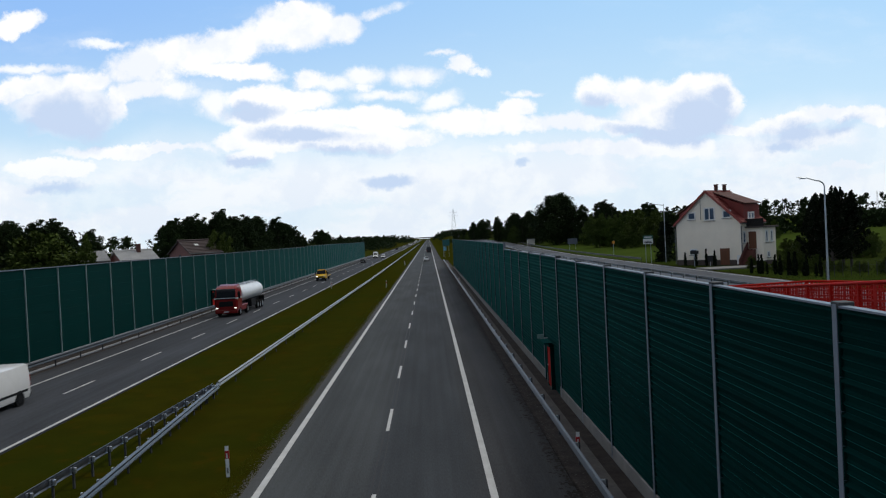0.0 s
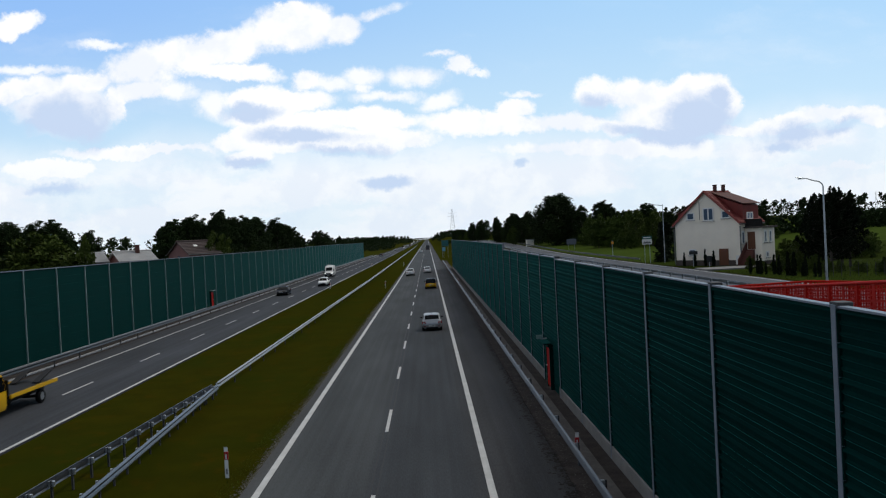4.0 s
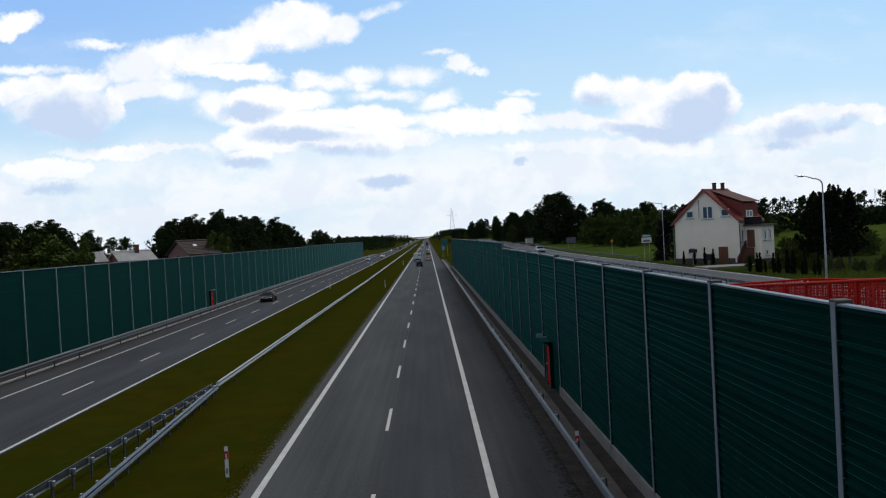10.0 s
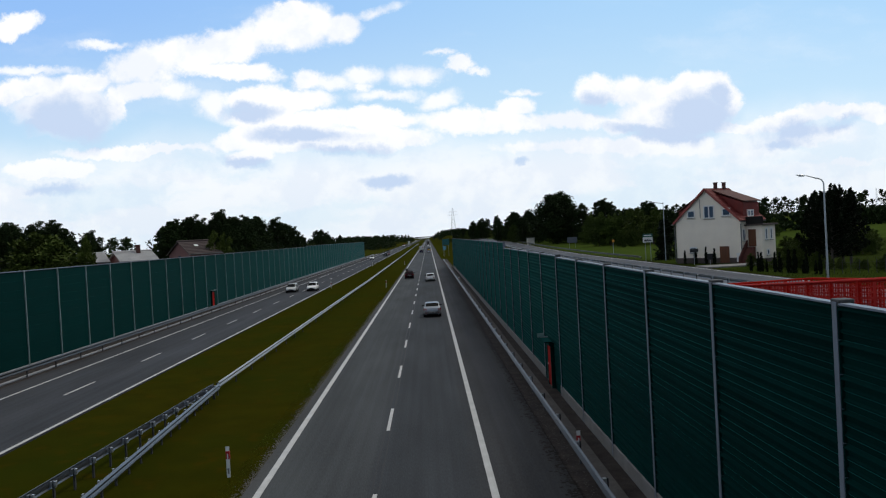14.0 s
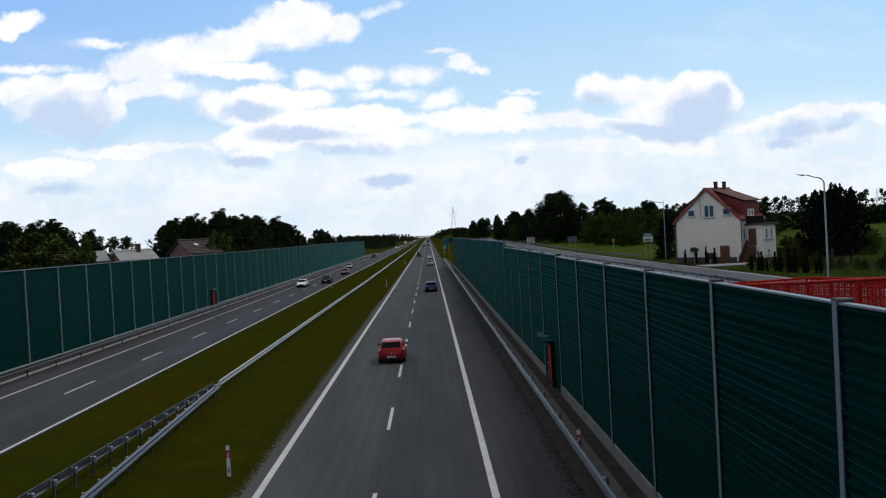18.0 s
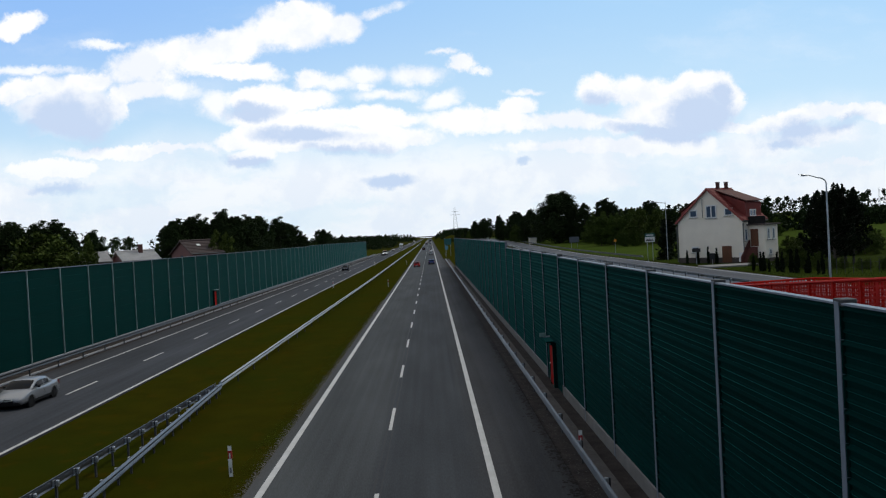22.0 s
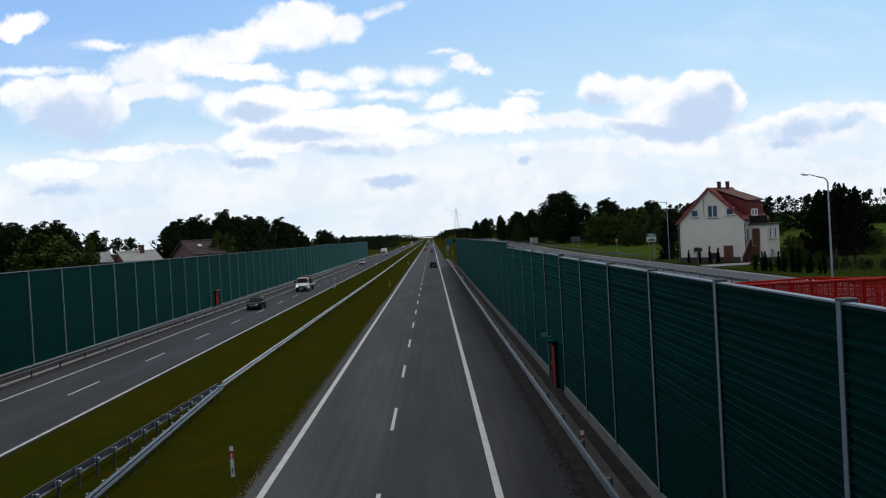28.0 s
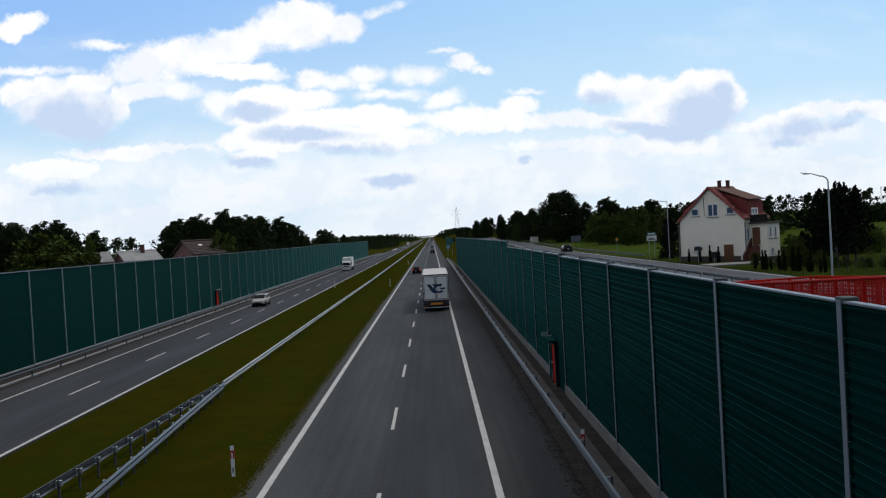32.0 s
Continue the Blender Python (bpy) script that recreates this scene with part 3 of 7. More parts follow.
M_BLADE_DARK = leaf_mat("garden blades", (0.020, 0.034, 0.004))
M_BLADE = leaf_mat("grass blades", (0.040, 0.038, 0.0015))
M_BLADE_GREEN = leaf_mat("fresh grass blades", (0.075, 0.095, 0.010))
grass_tufts("grass_tufts", -10.6, -6.1, 14, 90, 7000, 0.02, M_BLADE, "short dry olive grass of the median")
grass_tufts("grass_tufts", -16.4, -10.8, 18, 90, 4000, 0.02, M_BLADE, "short dry olive grass of the median")
grass_tufts("grass_tufts", -6.9, -5.99, 14, 110, 6000, 0.06, M_BLADE_GREEN, "taller green grass at the asphalt edge")


# ---- noise barriers ----
def rib_panel(length, height, ribs, depth):
    """A cassette with trapezoid ribs under a wider lip at its joint; its length along y, its face towards -x."""
    prof = [(0.0, 0.0)]
    step = height / ribs
    for i in range(ribs):
        z = i * step
        d = depth if i == ribs - 1 else 0.55 * depth
        lip = min(0.34 * step, 0.9 * d)
        prof += [(0.0, z + 0.06 * step), (0.0, z + 0.55 * step), (-d, z + step - lip - 0.02), (-d, z + step - lip), (0.0, z + 0.985 * step)]
    prof += [(0.0, height), (0.09, height), (0.09, 0.0)]
    bm = bmesh.new()
    add_loft(bm, [[(x, 0, z) for x, z in prof], [(x, length, z) for x, z in prof]])
    for y in (0.0, length - 0.07):                               # flat end profiles beside the posts
        add_box(bm, -depth + 0.004, -0.001, y, y + 0.07, 0.006, height - 0.006)
    return bm


def h_post(height, w=0.13, d=0.145):
    bm = bmesh.new()
    add_box(bm, -d / 2, -d / 2 + 0.055, -w / 2, w / 2, 0, height)
    add_box(bm, d / 2 - 0.014, d / 2, -w / 2, w / 2, 0, height)
    add_box(bm, -d / 2 + 0.055, d / 2 - 0.014, -0.006, 0.006, 0, height)
    return bm


def barrier_right():
    x, y0, bay = 5.68, 11.37, 5.04
    root = empty("noise_barrier", pose(x, 0, 0))
    tagged(root, "tall dark green ribbed noise barrier with grey posts", "noise barrier", kind="structure")
    posts = {}
    panel = cap = plinth = None
    far = bmesh.new()
    nrow = 12
    top = 6.2
    for k in range(-4, 37):
        y = y0 + bay * k
        tall = 0.5 if k >= 10 else (0.07 if k >= 5 else 0.0)
        hp = top + tall + 0.04
        if hp not in posts:
            ob = part("post", h_post(hp), M_POST, root)
            posts[hp] = ob.data
            ob.location = (0, y, 0)
        else:
            link_mesh("post", posts[hp], None, root, at=pose(0, y, 0))
        if k < 10:
            if cap is None:
                cob = part("post_cap", box(-0.12, 0.10, -0.09, 0.16, 0, 0.10, 0.01), M_RAIL_POST, root)
                cap = cob.data
            else:
                cob = link_mesh("post_cap", cap, None, root)
            cob.matrix_basis = pose(0.06, y - 0.04, hp - 0.06)
        if k == 36:
            break
        z = 0.42
        if plinth is None:
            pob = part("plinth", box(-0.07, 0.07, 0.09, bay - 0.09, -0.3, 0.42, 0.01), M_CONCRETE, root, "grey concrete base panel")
            plinth = pob.data
        elif k == 5:
            pob = part("plinth", box(-0.07, 0.07, 0.09, 0.35, -0.3, 0.42), M_CONCRETE, root)
            link_mesh("plinth", pob.data, None, root, at=pose(0, y + 3.95, 0))
        else:
            pob = link_mesh("plinth", plinth, None, root)
        pob.location = (0, y, 0)
        ph = (top - 0.42) / nrow
        rows = nrow + (1 if k >= 10 else 0)
        for r in range(rows):
            zz = z + r * ph + (tall if k < 10 else 0) * (r / nrow)
            if k == 5 and zz < 2.0:
                continue
            if k < 17:
                if panel is None:
                    ob = part("panel", rib_panel(bay - 0.05, ph - 0.006, 3, 0.05), M_PANEL, root)
                    panel = ob.data
                else:
                    ob = link_mesh("panel", panel, None, root)
                ob.location = (-0.015, y + 0.025, zz)
            else:
                bm2 = rib_panel(bay - 0.05, ph - 0.006, 3, 0.05)
                bmesh.ops.translate(bm2, verts=bm2.verts[:], vec=(-0.015, y + 0.025, zz))
                me = bpy.data.meshes.new("tmp")
                bm2.to_mesh(me)
                bm2.free()
                far.from_mesh(me)
                bpy.data.meshes.remove(me)
        part("top_rail", box(-0.06, 0.08, y + 0.09, y + bay - 0.09, top + tall, top + tall + 0.03), M_POST, root)
    tagged(part("panels", far, M_PANEL, root), kind="stuff")
    # the way out: a red door with jambs in a gap between short panels
    yd = y0 + bay * 5 + 2.55
    for a, b in ((0.03, 2.05), (3.15, bay - 0.03)):
        for r in range(5):
            bm = rib_panel(b - a, 0.41, 3, 0.05)
            part("side_panel", bm, M_PANEL, root, at=pose(-0.015, y0 + bay * 5 + a, -0.03 + 0.415 * r))
    part("side_panel", rib_panel(bay - 0.06, 0.31, 2, 0.05), M_PANEL, root, at=pose(-0.015, y0 + bay * 5 + 0.03, 2.052))
    return yd


YD = barrier_right()


def exit_door(x, y, side):
    """A red emergency door in a barrier; side -1: its face towards -x."""
    root = empty("emergency_door", pose(x, y, 0))
    tagged(root, "red metal emergency door with green hood in the noise barrier", "door", kind="structure")
    s = side
    part("leaf", box(-0.03 + s * 0.10, 0.03 + s * 0.10, -0.48, 0.48, 0.08, 2.02, 0.01), M_RED, root, "red lacquered door leaf")
    part("jamb", box(-0.09 + s * 0.06, 0.09 + s * 0.06, -0.60, -0.49, 0, 2.12), M_PANEL, root)
    part("jamb", box(-0.09 + s * 0.06, 0.09 + s * 0.06, 0.49, 0.60, 0, 2.12), M_PANEL, root)
    part("lintel", box(-0.12 + s * 0.12, 0.12 + s * 0.12, -0.75, 0.75, 2.03, 2.16), M_PANEL, root)
    part("handle", box(s * 0.13, s * 0.19, 0.30, 0.44, 1.02, 1.06, 0.01), M_ZINC, root, "steel door handle")
    part("hood", box(s * 0.06, s * 0.45, -0.80, 0.80, 2.165, 2.23, 0.01), M_POST_PALE if s > 0 else M_PANEL, root)
    return root


exit_door(5.62, YD, -1)
lampbox = empty("exit_sign", pose(5.5, YD + 0.75, 2.28))
tagged(lampbox, "small pale green escape sign on a bracket by the red door", "sign")
part("bracket", box(-0.28, 0.06, -0.015, 0.015, -0.03, 0.03), M_ZINC, lampbox)
part("face", box(-0.45, -0.12, -0.02, 0.02, -0.02, 0.18, 0.01), surface("pale green sign", (0.16, 0.27, 0.25), 0.5, var=0.3, scale=6, bump=0), lampbox)


def barrier_left():
    x, y0, bay = -27.5, 56.15, 5.01
    root = empty("noise_barrier", pose(x, 0, 0))
    tagged(root, "tall teal noise barrier with pale posts", "noise barrier", kind="structure")
    meshes = {}
    for k in range(-9, 60):
        y = y0 + bay * k
        top = 6.62 if k < 26 else 6.78
        if k > 40:
            top = 6.7
        key = ("post", top)
        if key not in meshes:
            bm = box(0.0, 0.09, -0.04, 0.04, 0, top + 0.03, 0.01)
            meshes[key] = part("post", bm, M_POST_PALE, root, at=pose(0, y, 0)).data
        else:
            link_mesh("post", meshes[key], None, root, at=pose(0, y, 0))
        if k == 59:
            break
        door = k == 9
        key = ("panel", top, door)
        if key not in meshes:
            bm = bmesh.new()
            n = 10
            z0 = 0.28 if not door else 2.1
            ph = (top - z0) / n
            for r in range(n):
                add_box(bm, -0.10, 0.0, 0.04, bay - 0.04, z0 + r * ph + 0.002, z0 + (r + 1) * ph - 0.002)
                add_box(bm, 0.0, 0.004, 0.04, bay - 0.04, z0 + r * ph + 0.05, z0 + (r + 0.6) * ph)
            if door:
                for a, b in ((0.04, 1.9), (3.1, bay - 0.04)):
                    add_box(bm, -0.10, 0.0, a, b, 0.3, 2.1)
            meshes[key] = part("panel", bm, M_PANEL_FAR, root, at=pose(0, y, 0)).data
        else:
            link_mesh("panel", meshes[key], None, root, at=pose(0, y, 0))
        if not door:
            if "plinth" not in meshes:
                meshes["plinth"] = part("plinth", box(-0.08, 0.06, 0.09, bay - 0.09, -0.2, 0.27, 0.01), M_PLINTH_PALE, root, "pale concrete base panel", at=pose(0, y, 0)).data
            else:
                link_mesh("plinth", meshes["plinth"], None, root, at=pose(0, y, 0))
        key = ("rail", top)
        if key not in meshes:
            meshes[key] = part("top_rail", box(-0.07, 0.07, 0.0, bay, top - 0.02, top + 0.04), M_POST, root, at=pose(0, y, 0)).data
        else:
            link_mesh("top_rail", meshes[key], None, root, at=pose(0, y, 0))
    return y0 + bay * 9 + 2.5


exit_door(-27.47, barrier_left(), 1)


# ---- guardrails ----
W_BEAM = [(0.0, 0.0), (0.05, 0.02), (0.075, 0.06), (0.05, 0.11), (0.02, 0.155), (0.05, 0.2), (0.075, 0.25), (0.05, 0.29), (0.0, 0.31), (-0.012, 0.30), (0.03, 0.25), (0.005, 0.155), (0.03, 0.06), (-0.012, 0.01)]


def guardrail(name_label, pts, side, step=2.0, z=0.45, spacer=0.18, mat=M_RAIL):
    """A W-beam rail along pts (x, y) with posts; side: +1 the beam's face looks to +x."""
    root = empty("guardrail")
    tagged(root, name_label, "guardrail", kind="structure")
    rings = [[(x + side * (a + spacer), y, z + c + float(zh)) for a, c in W_BEAM] for x, y, zh in pts]
    part("beam", loft(rings), mat, root, smooth=True)
    run = 0.0
    postm = spm = None
    for (xa, ya, za), (xb, yb, zb) in zip(pts, pts[1:]):
        d = math.hypot(xb - xa, yb - ya)
        while run < d:
            f = run / d
            m = pose(xa + (xb - xa) * f, ya + (yb - ya) * f, za + (zb - za) * f)
            if postm is None:
                bm = box(-0.03, 0.03, -0.05, 0.05, -0.4, z + 0.26, 0.006)
                postm = part("post", bm, M_RAIL_POST, root, at=m).data
                inner = 0.10 if step < 2 else 0.0                # closely set posts carry a block on both sides
                bm = box(min(-side * inner, side * spacer), max(-side * inner, side * spacer), -0.05, 0.05, z + 0.06, z + 0.25, 0.01)
                spm = part("spacer", bm, M_ZINC, root, at=m).data
            else:
                link_mesh("post", postm, None, root, at=m)
                link_mesh("spacer", spm, None, root, at=m)
            run += step
        run -= d
    return root


M_GUTTER = surface("dirty gutter concrete", (0.11, 0.10, 0.095), 0.9, var=0.35, scale=1.5, fine=10, bump=0.3, spec=0.1)
tagged(finish("gutter", box(4.74, 5.10, -30, 230, -0.1, 0.03, 0.01), M_GUTTER), "narrow pale concrete gutter behind the guardrail", "gutter", kind="structure")
tagged(finish("gutter", box(-26.08, -25.74, 20, 420, -0.1, 0.05, 0.01), M_PLINTH_PALE), "narrow pale concrete gutter behind the oncoming guardrail", "gutter", kind="structure")
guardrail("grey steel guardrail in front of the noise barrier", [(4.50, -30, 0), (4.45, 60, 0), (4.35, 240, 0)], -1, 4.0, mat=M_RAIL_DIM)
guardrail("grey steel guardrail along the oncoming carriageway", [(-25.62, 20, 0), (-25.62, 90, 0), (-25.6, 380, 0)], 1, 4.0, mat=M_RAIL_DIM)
gm = lambda x, y: (x, y, float(ground_height(np.array(x), np.array(y))) + 0.06)
# the far single rail takes the copy with the glare painted in
guardrail("single grey steel guardrail along the grass median", [gm(-11.25, 42.4), gm(-11.1, 77.7), gm(-10.72, 145), gm(-10.5, 430), gm(-10.4, 900)], 1, 4.0, z=0.33, spacer=0.06, mat=M_RAIL_GLARE)
guardrail("steel guardrail branching off towards the bridge pier", [gm(-12.52, 8.1), gm(-11.96, 24.4), gm(-11.52, 33.6), gm(-11.12, 41.6)], -1, 1.33, z=0.38, spacer=0.1)
guardrail("steel guardrail branching off towards the bridge pier", [gm(-9.84, 8.3), gm(-10.46, 23.8), gm(-10.88, 33.2), gm(-11.25, 42.3)], 1, 1.33, z=0.26, spacer=0.1)
guardrail("low grey guardrail beside the side road", [(24.75, y, float(local_height(np.array(float(y)))) - 0.06) for y in range(60, 420, 20)], 1, 4.0)
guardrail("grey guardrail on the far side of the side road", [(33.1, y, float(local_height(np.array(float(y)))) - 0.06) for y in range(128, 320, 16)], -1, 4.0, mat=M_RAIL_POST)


# ---- roadside posts ----
def delineator(m, label, foot=-0.1):
    root = empty("delineator_post", m)
    tagged(root, label, "delineator post", group="delineator posts")
    rings = [[(-0.06, -0.03, z), (0.06, -0.03, z), (0.045, 0.04, z), (-0.045, 0.04, z)] for z in (foot, 1.0)]
    rings.append([(-0.06, -0.03, 1.06), (0.06, -0.03, 1.06), (0.045, 0.04, 1.0), (-0.045, 0.04, 1.0)])
    part("body", loft(rings), M_WHITE, root)
    part("band", box(-0.063, 0.063, -0.036, 0.05, 0.64, 0.90), surface("red reflective band", (0.35, 0.012, 0.015), 0.4, var=0.1, bump=0), root, "dark red band")
    part("reflector", box(-0.022, 0.022, -0.044, -0.034, 0.66, 0.82), M_PLATE, root, "pale reflector")
    if foot < 0:
        part("plate", box(-0.03, 0.03, -0.036, -0.0295, 0.16, 0.34), surface("grey print", (0.2, 0.2, 0.2), 0.6, bump=0), root)
    return root


base = delineator(pose(-6.95, 27.0, -0.11), "white plastic delineator post with red band on the median grass")
for m in (pose(-6.9, 128.5, -0.05), pose(-6.9, 229, -0.05), pose(-16.1, 133.5, -0.05), pose(-16.1, 233.5, -0.05)):
    copy_thing(base, m)
short = delineator(pose(4.46, 26.16, -0.06), "short white delineator with red band on the guardrail", 0.58)
copy_thing(short, pose(4.44, 127.1, -0.09))


# ---- house ----
M_WALL = surface("cream render", (0.86, 0.79, 0.68), 0.9, var=0.06, scale=0.6, fine=12, bump=0.2)
M_ROOF = surface("red roof tile", (0.17, 0.022, 0.018), 0.7, var=0.25, scale=1.2, fine=10, bump=0.3)
M_PLINTH = surface("dark plinth", (0.07, 0.055, 0.05), 0.85, var=0.25, scale=2, fine=14, bump=0.2)
M_WOOD = surface("brown stained wood", (0.13, 0.045, 0.018), 0.65, var=0.25, scale=2, fine=18, bump=0.1, stretch=(4, 4, 0.5))
M_PANE = surface("window pane", (0.07, 0.11, 0.17), 0.05, var=0.2, scale=0.7, bump=0, coat=0.5)
M_PIPE = surface("grey downpipe", (0.12, 0.12, 0.12), 0.5, 0.3, var=0.1, bump=0)
M_BRICK = surface("dark brick", (0.09, 0.035, 0.028), 0.85, var=0.3, scale=4, fine=20, bump=0.3)


def house_window(parent, m, w, h, panes=2, sill=True):
    """A window in the plane y = 0 of m, looking to -y."""
    fr = bmesh.new()
    t = 0.16
    for x0, x1, z0, z1 in ((-w / 2, w / 2, 0, t), (-w / 2, w / 2, h - t, h), (-w / 2, -w / 2 + t, t, h - t), (w / 2 - t, w / 2, t, h - t)):
        add_box(fr, x0, x1, -0.05, 0.03, z0, z1)
    for i in range(1, panes):
        xc = -w / 2 + w * i / panes
        add_box(fr, xc - t / 2, xc + t / 2, -0.05, 0.03, t, h - t)
    win = part("window", fr, M_WHITE, parent, "white framed window", at=m)
    for i in range(panes):
        a = -w / 2 + t + (w - t) * i / panes
        part("pane", box(a, a + (w - t) / panes - t, -0.015, 0.01, t, h - t), M_PANE, win)
    if sill:
        part("sill", box(-w / 2 - 0.08, w / 2 + 0.08, -0.14, 0.0, -0.06, -0.01), M_PIPE, win)
    return win


def house():
    A, B = Vector((34.25, 112.9)), Vector((39.85, 104.0))           # the ends of the gable wall
    d = (B - A).normalized()
    W = (B - A).length
    z0 = float(local_height(np.array(110.0))) + 0.1
    turn = math.degrees(math.atan2(d.y, d.x))
    root = empty("house", pose(A.x, A.y, z0, 0, 0, turn))
    tagged(root, "cream rendered two-storey house with a steep red tiled roof", "house")
    D, E, R = 4.4, 5.4, 9.6                                      # depth, eaves, ridge
    bm = bmesh.new()
    prof = [(0, 0.55), (W, 0.55), (W, E), (W / 2, R), (0, E)]
    add_loft(bm, [[(x, 0, z) for x, z in prof], [(x, D, z) for x, z in prof]])
    part("wall", bm, M_WALL, root, "cream rendered walls")
    part("plinth", box(-0.03, W + 0.03, -0.03, D + 0.03, -1.2, 0.55), M_PLINTH, root, "dark brown plinth")
    ov, sl = 0.28, (R - E) / (W / 2)
    for s, name in ((-1, "left"), (1, "right")):
        xe = W / 2 + s * (W / 2 + ov)
        ze = E - ov * sl
        c = [(W / 2, -0.25, R + 0.05), (W / 2, D + 0.3, R + 0.05), (xe, D + 0.3, ze + 0.05), (xe, -0.25, ze + 0.05)]
        part("roof_slope", slab(c if s < 0 else c[::-1], 0.16), M_ROOF, root, "red tiled roof slope")
        # tile courses
        course = None
        for i in range(22):
            f = (i + 0.5) / 22
            m = pose(W / 2 + (xe - W / 2) * f, 0, R + 0.23 + (ze - R) * f)
            if course is None:
                course = part("tile_course", box(-0.1, 0.1, -0.26, D + 0.31, -0.05, 0.03), M_ROOF, root, at=m).data
            else:
                link_mesh("tile_course", course, None, root, at=m)
        verge = bmesh.new()
        add_slab(verge, [(W / 2, -0.3, R - 0.12), (W / 2, -0.3, R + 0.22), (xe, -0.3, ze + 0.22), (xe, -0.3, ze - 0.12)], 0.06 * s)
        part("bargeboard", verge, surface("red bargeboard", (0.26, 0.05, 0.04), 0.6, bump=0.05), root, "brick-red bargeboard")
        part("gutter", tube((xe, -0.5, ze - 0.02), (xe, D + 0.3, ze - 0.02), 0.08), M_PIPE, root)
        px = -0.1 if s < 0 else W + 0.1
        part("downpipe", tube((px, -0.12, 0.0), (px, -0.12, E - 0.5), 0.07), M_PIPE, root, "dark downpipe")
    # dormer over the garden side
    bm = bmesh.new()
    prof = [(W * 0.62, R - 2.2), (W - 0.2, E + 0.1), (W - 0.2, E + 2.20), (W * 0.56, R - 0.50)]
    add_loft(bm, [[(x, 0.9, z) for x, z in prof], [(x, D - 0.3, z) for x, z in prof]])
    dorm = part("dormer", bm, M_ROOF, root, "red clad shed dormer")
    part("dormer_roof", slab([(W * 0.52, 0.75, R - 0.10), (W + 0.05, 0.75, E + 2.30), (W + 0.05, D - 0.1, E + 2.30), (W * 0.52, D - 0.1, R - 0.10)], 0.10), M_BRICK, root, "dark red dormer roof")
    back = [(W * 0.38, R - 2.2), (0.2, E + 0.1), (0.2, E + 1.35), (W * 0.44, R - 0.50)]
    part("dormer", loft([[(x, 0.5, z) for x, z in back], [(x, D - 0.3, z) for x, z in back]]), M_ROOF, root, "red clad shed dormer")
    part("dormer_roof", slab([(W * 0.48, D - 0.1, R - 0.10), (0.05, D - 0.1, E + 1.45), (0.05, 0.35, E + 1.45), (W * 0.48, 0.35, R - 0.10)], 0.10), M_BRICK, root, "dark red dormer roof")
    house_window(root, pose(W - 0.17, 2.3, E + 0.30, 0, 0, 90), 1.3, 0.95)
    house_window(root, pose(W * 0.54, -0.01, E + 0.35), 1.75, 1.75, 2)
    house_window(root, pose(W * 0.26, -0.01, E + 0.55), 1.3, 1.05, 1)
    house_window(root, pose(W * 0.80, -0.01, E + 0.55), 1.3, 1.05, 1)
    house_window(root, pose(W * 0.27, -0.01, 1.2), 1.2, 0.85, 1)
    part("garage_door", box(W * 0.68, W * 0.82, -0.05, 0.05, -0.1, 2.05, 0.01), M_WOOD, root, "brown wooden garage door")
    part("meter_box", box(W * 0.93, W * 0.98, -0.14, 0.0, 0.0, 1.15, 0.01), M_WHITE, root, "pale grey meter box")
    mast = tube((W * 0.42, -0.22, E + 0.5), (W * 0.42, -0.22, E + 3.0), 0.04)
    part("aerial_mast", mast, M_PIPE, root, "grey aerial mast")
    for x, y in ((W * 0.5 + 0.15, 1.9), (W * 0.5 + 0.25, 3.5)):
        ch = part("chimney", box(x - 0.19, x + 0.19, y - 0.19, y + 0.19, R - 1.2, R + 0.85, 0.02), M_BRICK, root, "dark brick chimney")
        part("chimney_cap", box(x - 0.24, x + 0.24, y - 0.24, y + 0.24, R + 0.852, R + 0.95, 0.02), M_BRICK, ch)
    # porch with a balcony on top, and the outside stair
    px0, px1, py0, py1 = W, W + 2.4, 1.0, 3.6
    part("porch_wall", box(px0 + 0.004, px1, py0, py1, 0.4, 4.55), M_WALL, root, "cream porch walls")
    part("porch_plinth", box(px0 + 0.035, px1 + 0.03, py0 - 0.03, py1 + 0.03, -1.2, 0.4), M_PLINTH, root)
    part("balcony_slab", box(px0 + 0.01, px1 + 0.3, py0 - 0.35, py1 + 0.3, 4.554, 4.75, 0.02), M_PLINTH, root, "dark balcony slab")
    rail = part("balcony_railing", box(px0 + 0.1, px1 + 0.3, py0 - 0.31, py0 - 0.23, 5.60, 5.72, 0.01), M_TRIM, root, "black balcony railing")
    for i in range(16):
        x = px0 + 0.3 + (px1 - px0) * i / 15
        part("baluster", box(x - 0.06, x + 0.06, py0 - 0.3, py0 - 0.24, 4.75, 5.60), M_TRIM, rail)
    house_window(root, pose(px1 + 0.01, py0 + 0.75, 2.7, 0, 0, 90), 0.55, 1.5, 1)
    house_window(root, pose(px1 + 0.01, py0 + 1.75, 2.7, 0, 0, 90), 0.55, 1.5, 1)
    house_window(root, pose(px1 + 0.01, py0 + 1.0, 0.75, 0, 0, 90), 0.6, 0.8, 1)
    house_window(root, pose(W + 0.01, 0.5, 2.6, 0, 0, 90), 0.6, 1.6, 1)
    part("front_door", box(px0 + 0.35, px0 + 1.45, py0 - 0.06, py0 + 0.03, 1.9, 4.1, 0.01), M_WOOD, root, "brown wooden front door")
    stair = surface("red-brown stair", (0.10, 0.03, 0.022), 0.8, var=0.2, bump=0.1)
    for i in range(9):
        ya = py0 - 0.45 - 0.17 * i
        part("step", box(px0 + 0.3, px0 + 1.35, ya, py0 - 0.07 if i == 0 else ya + 0.17, -0.9, 1.85 - 0.24 * i), stair, root, "red-brown stair step")
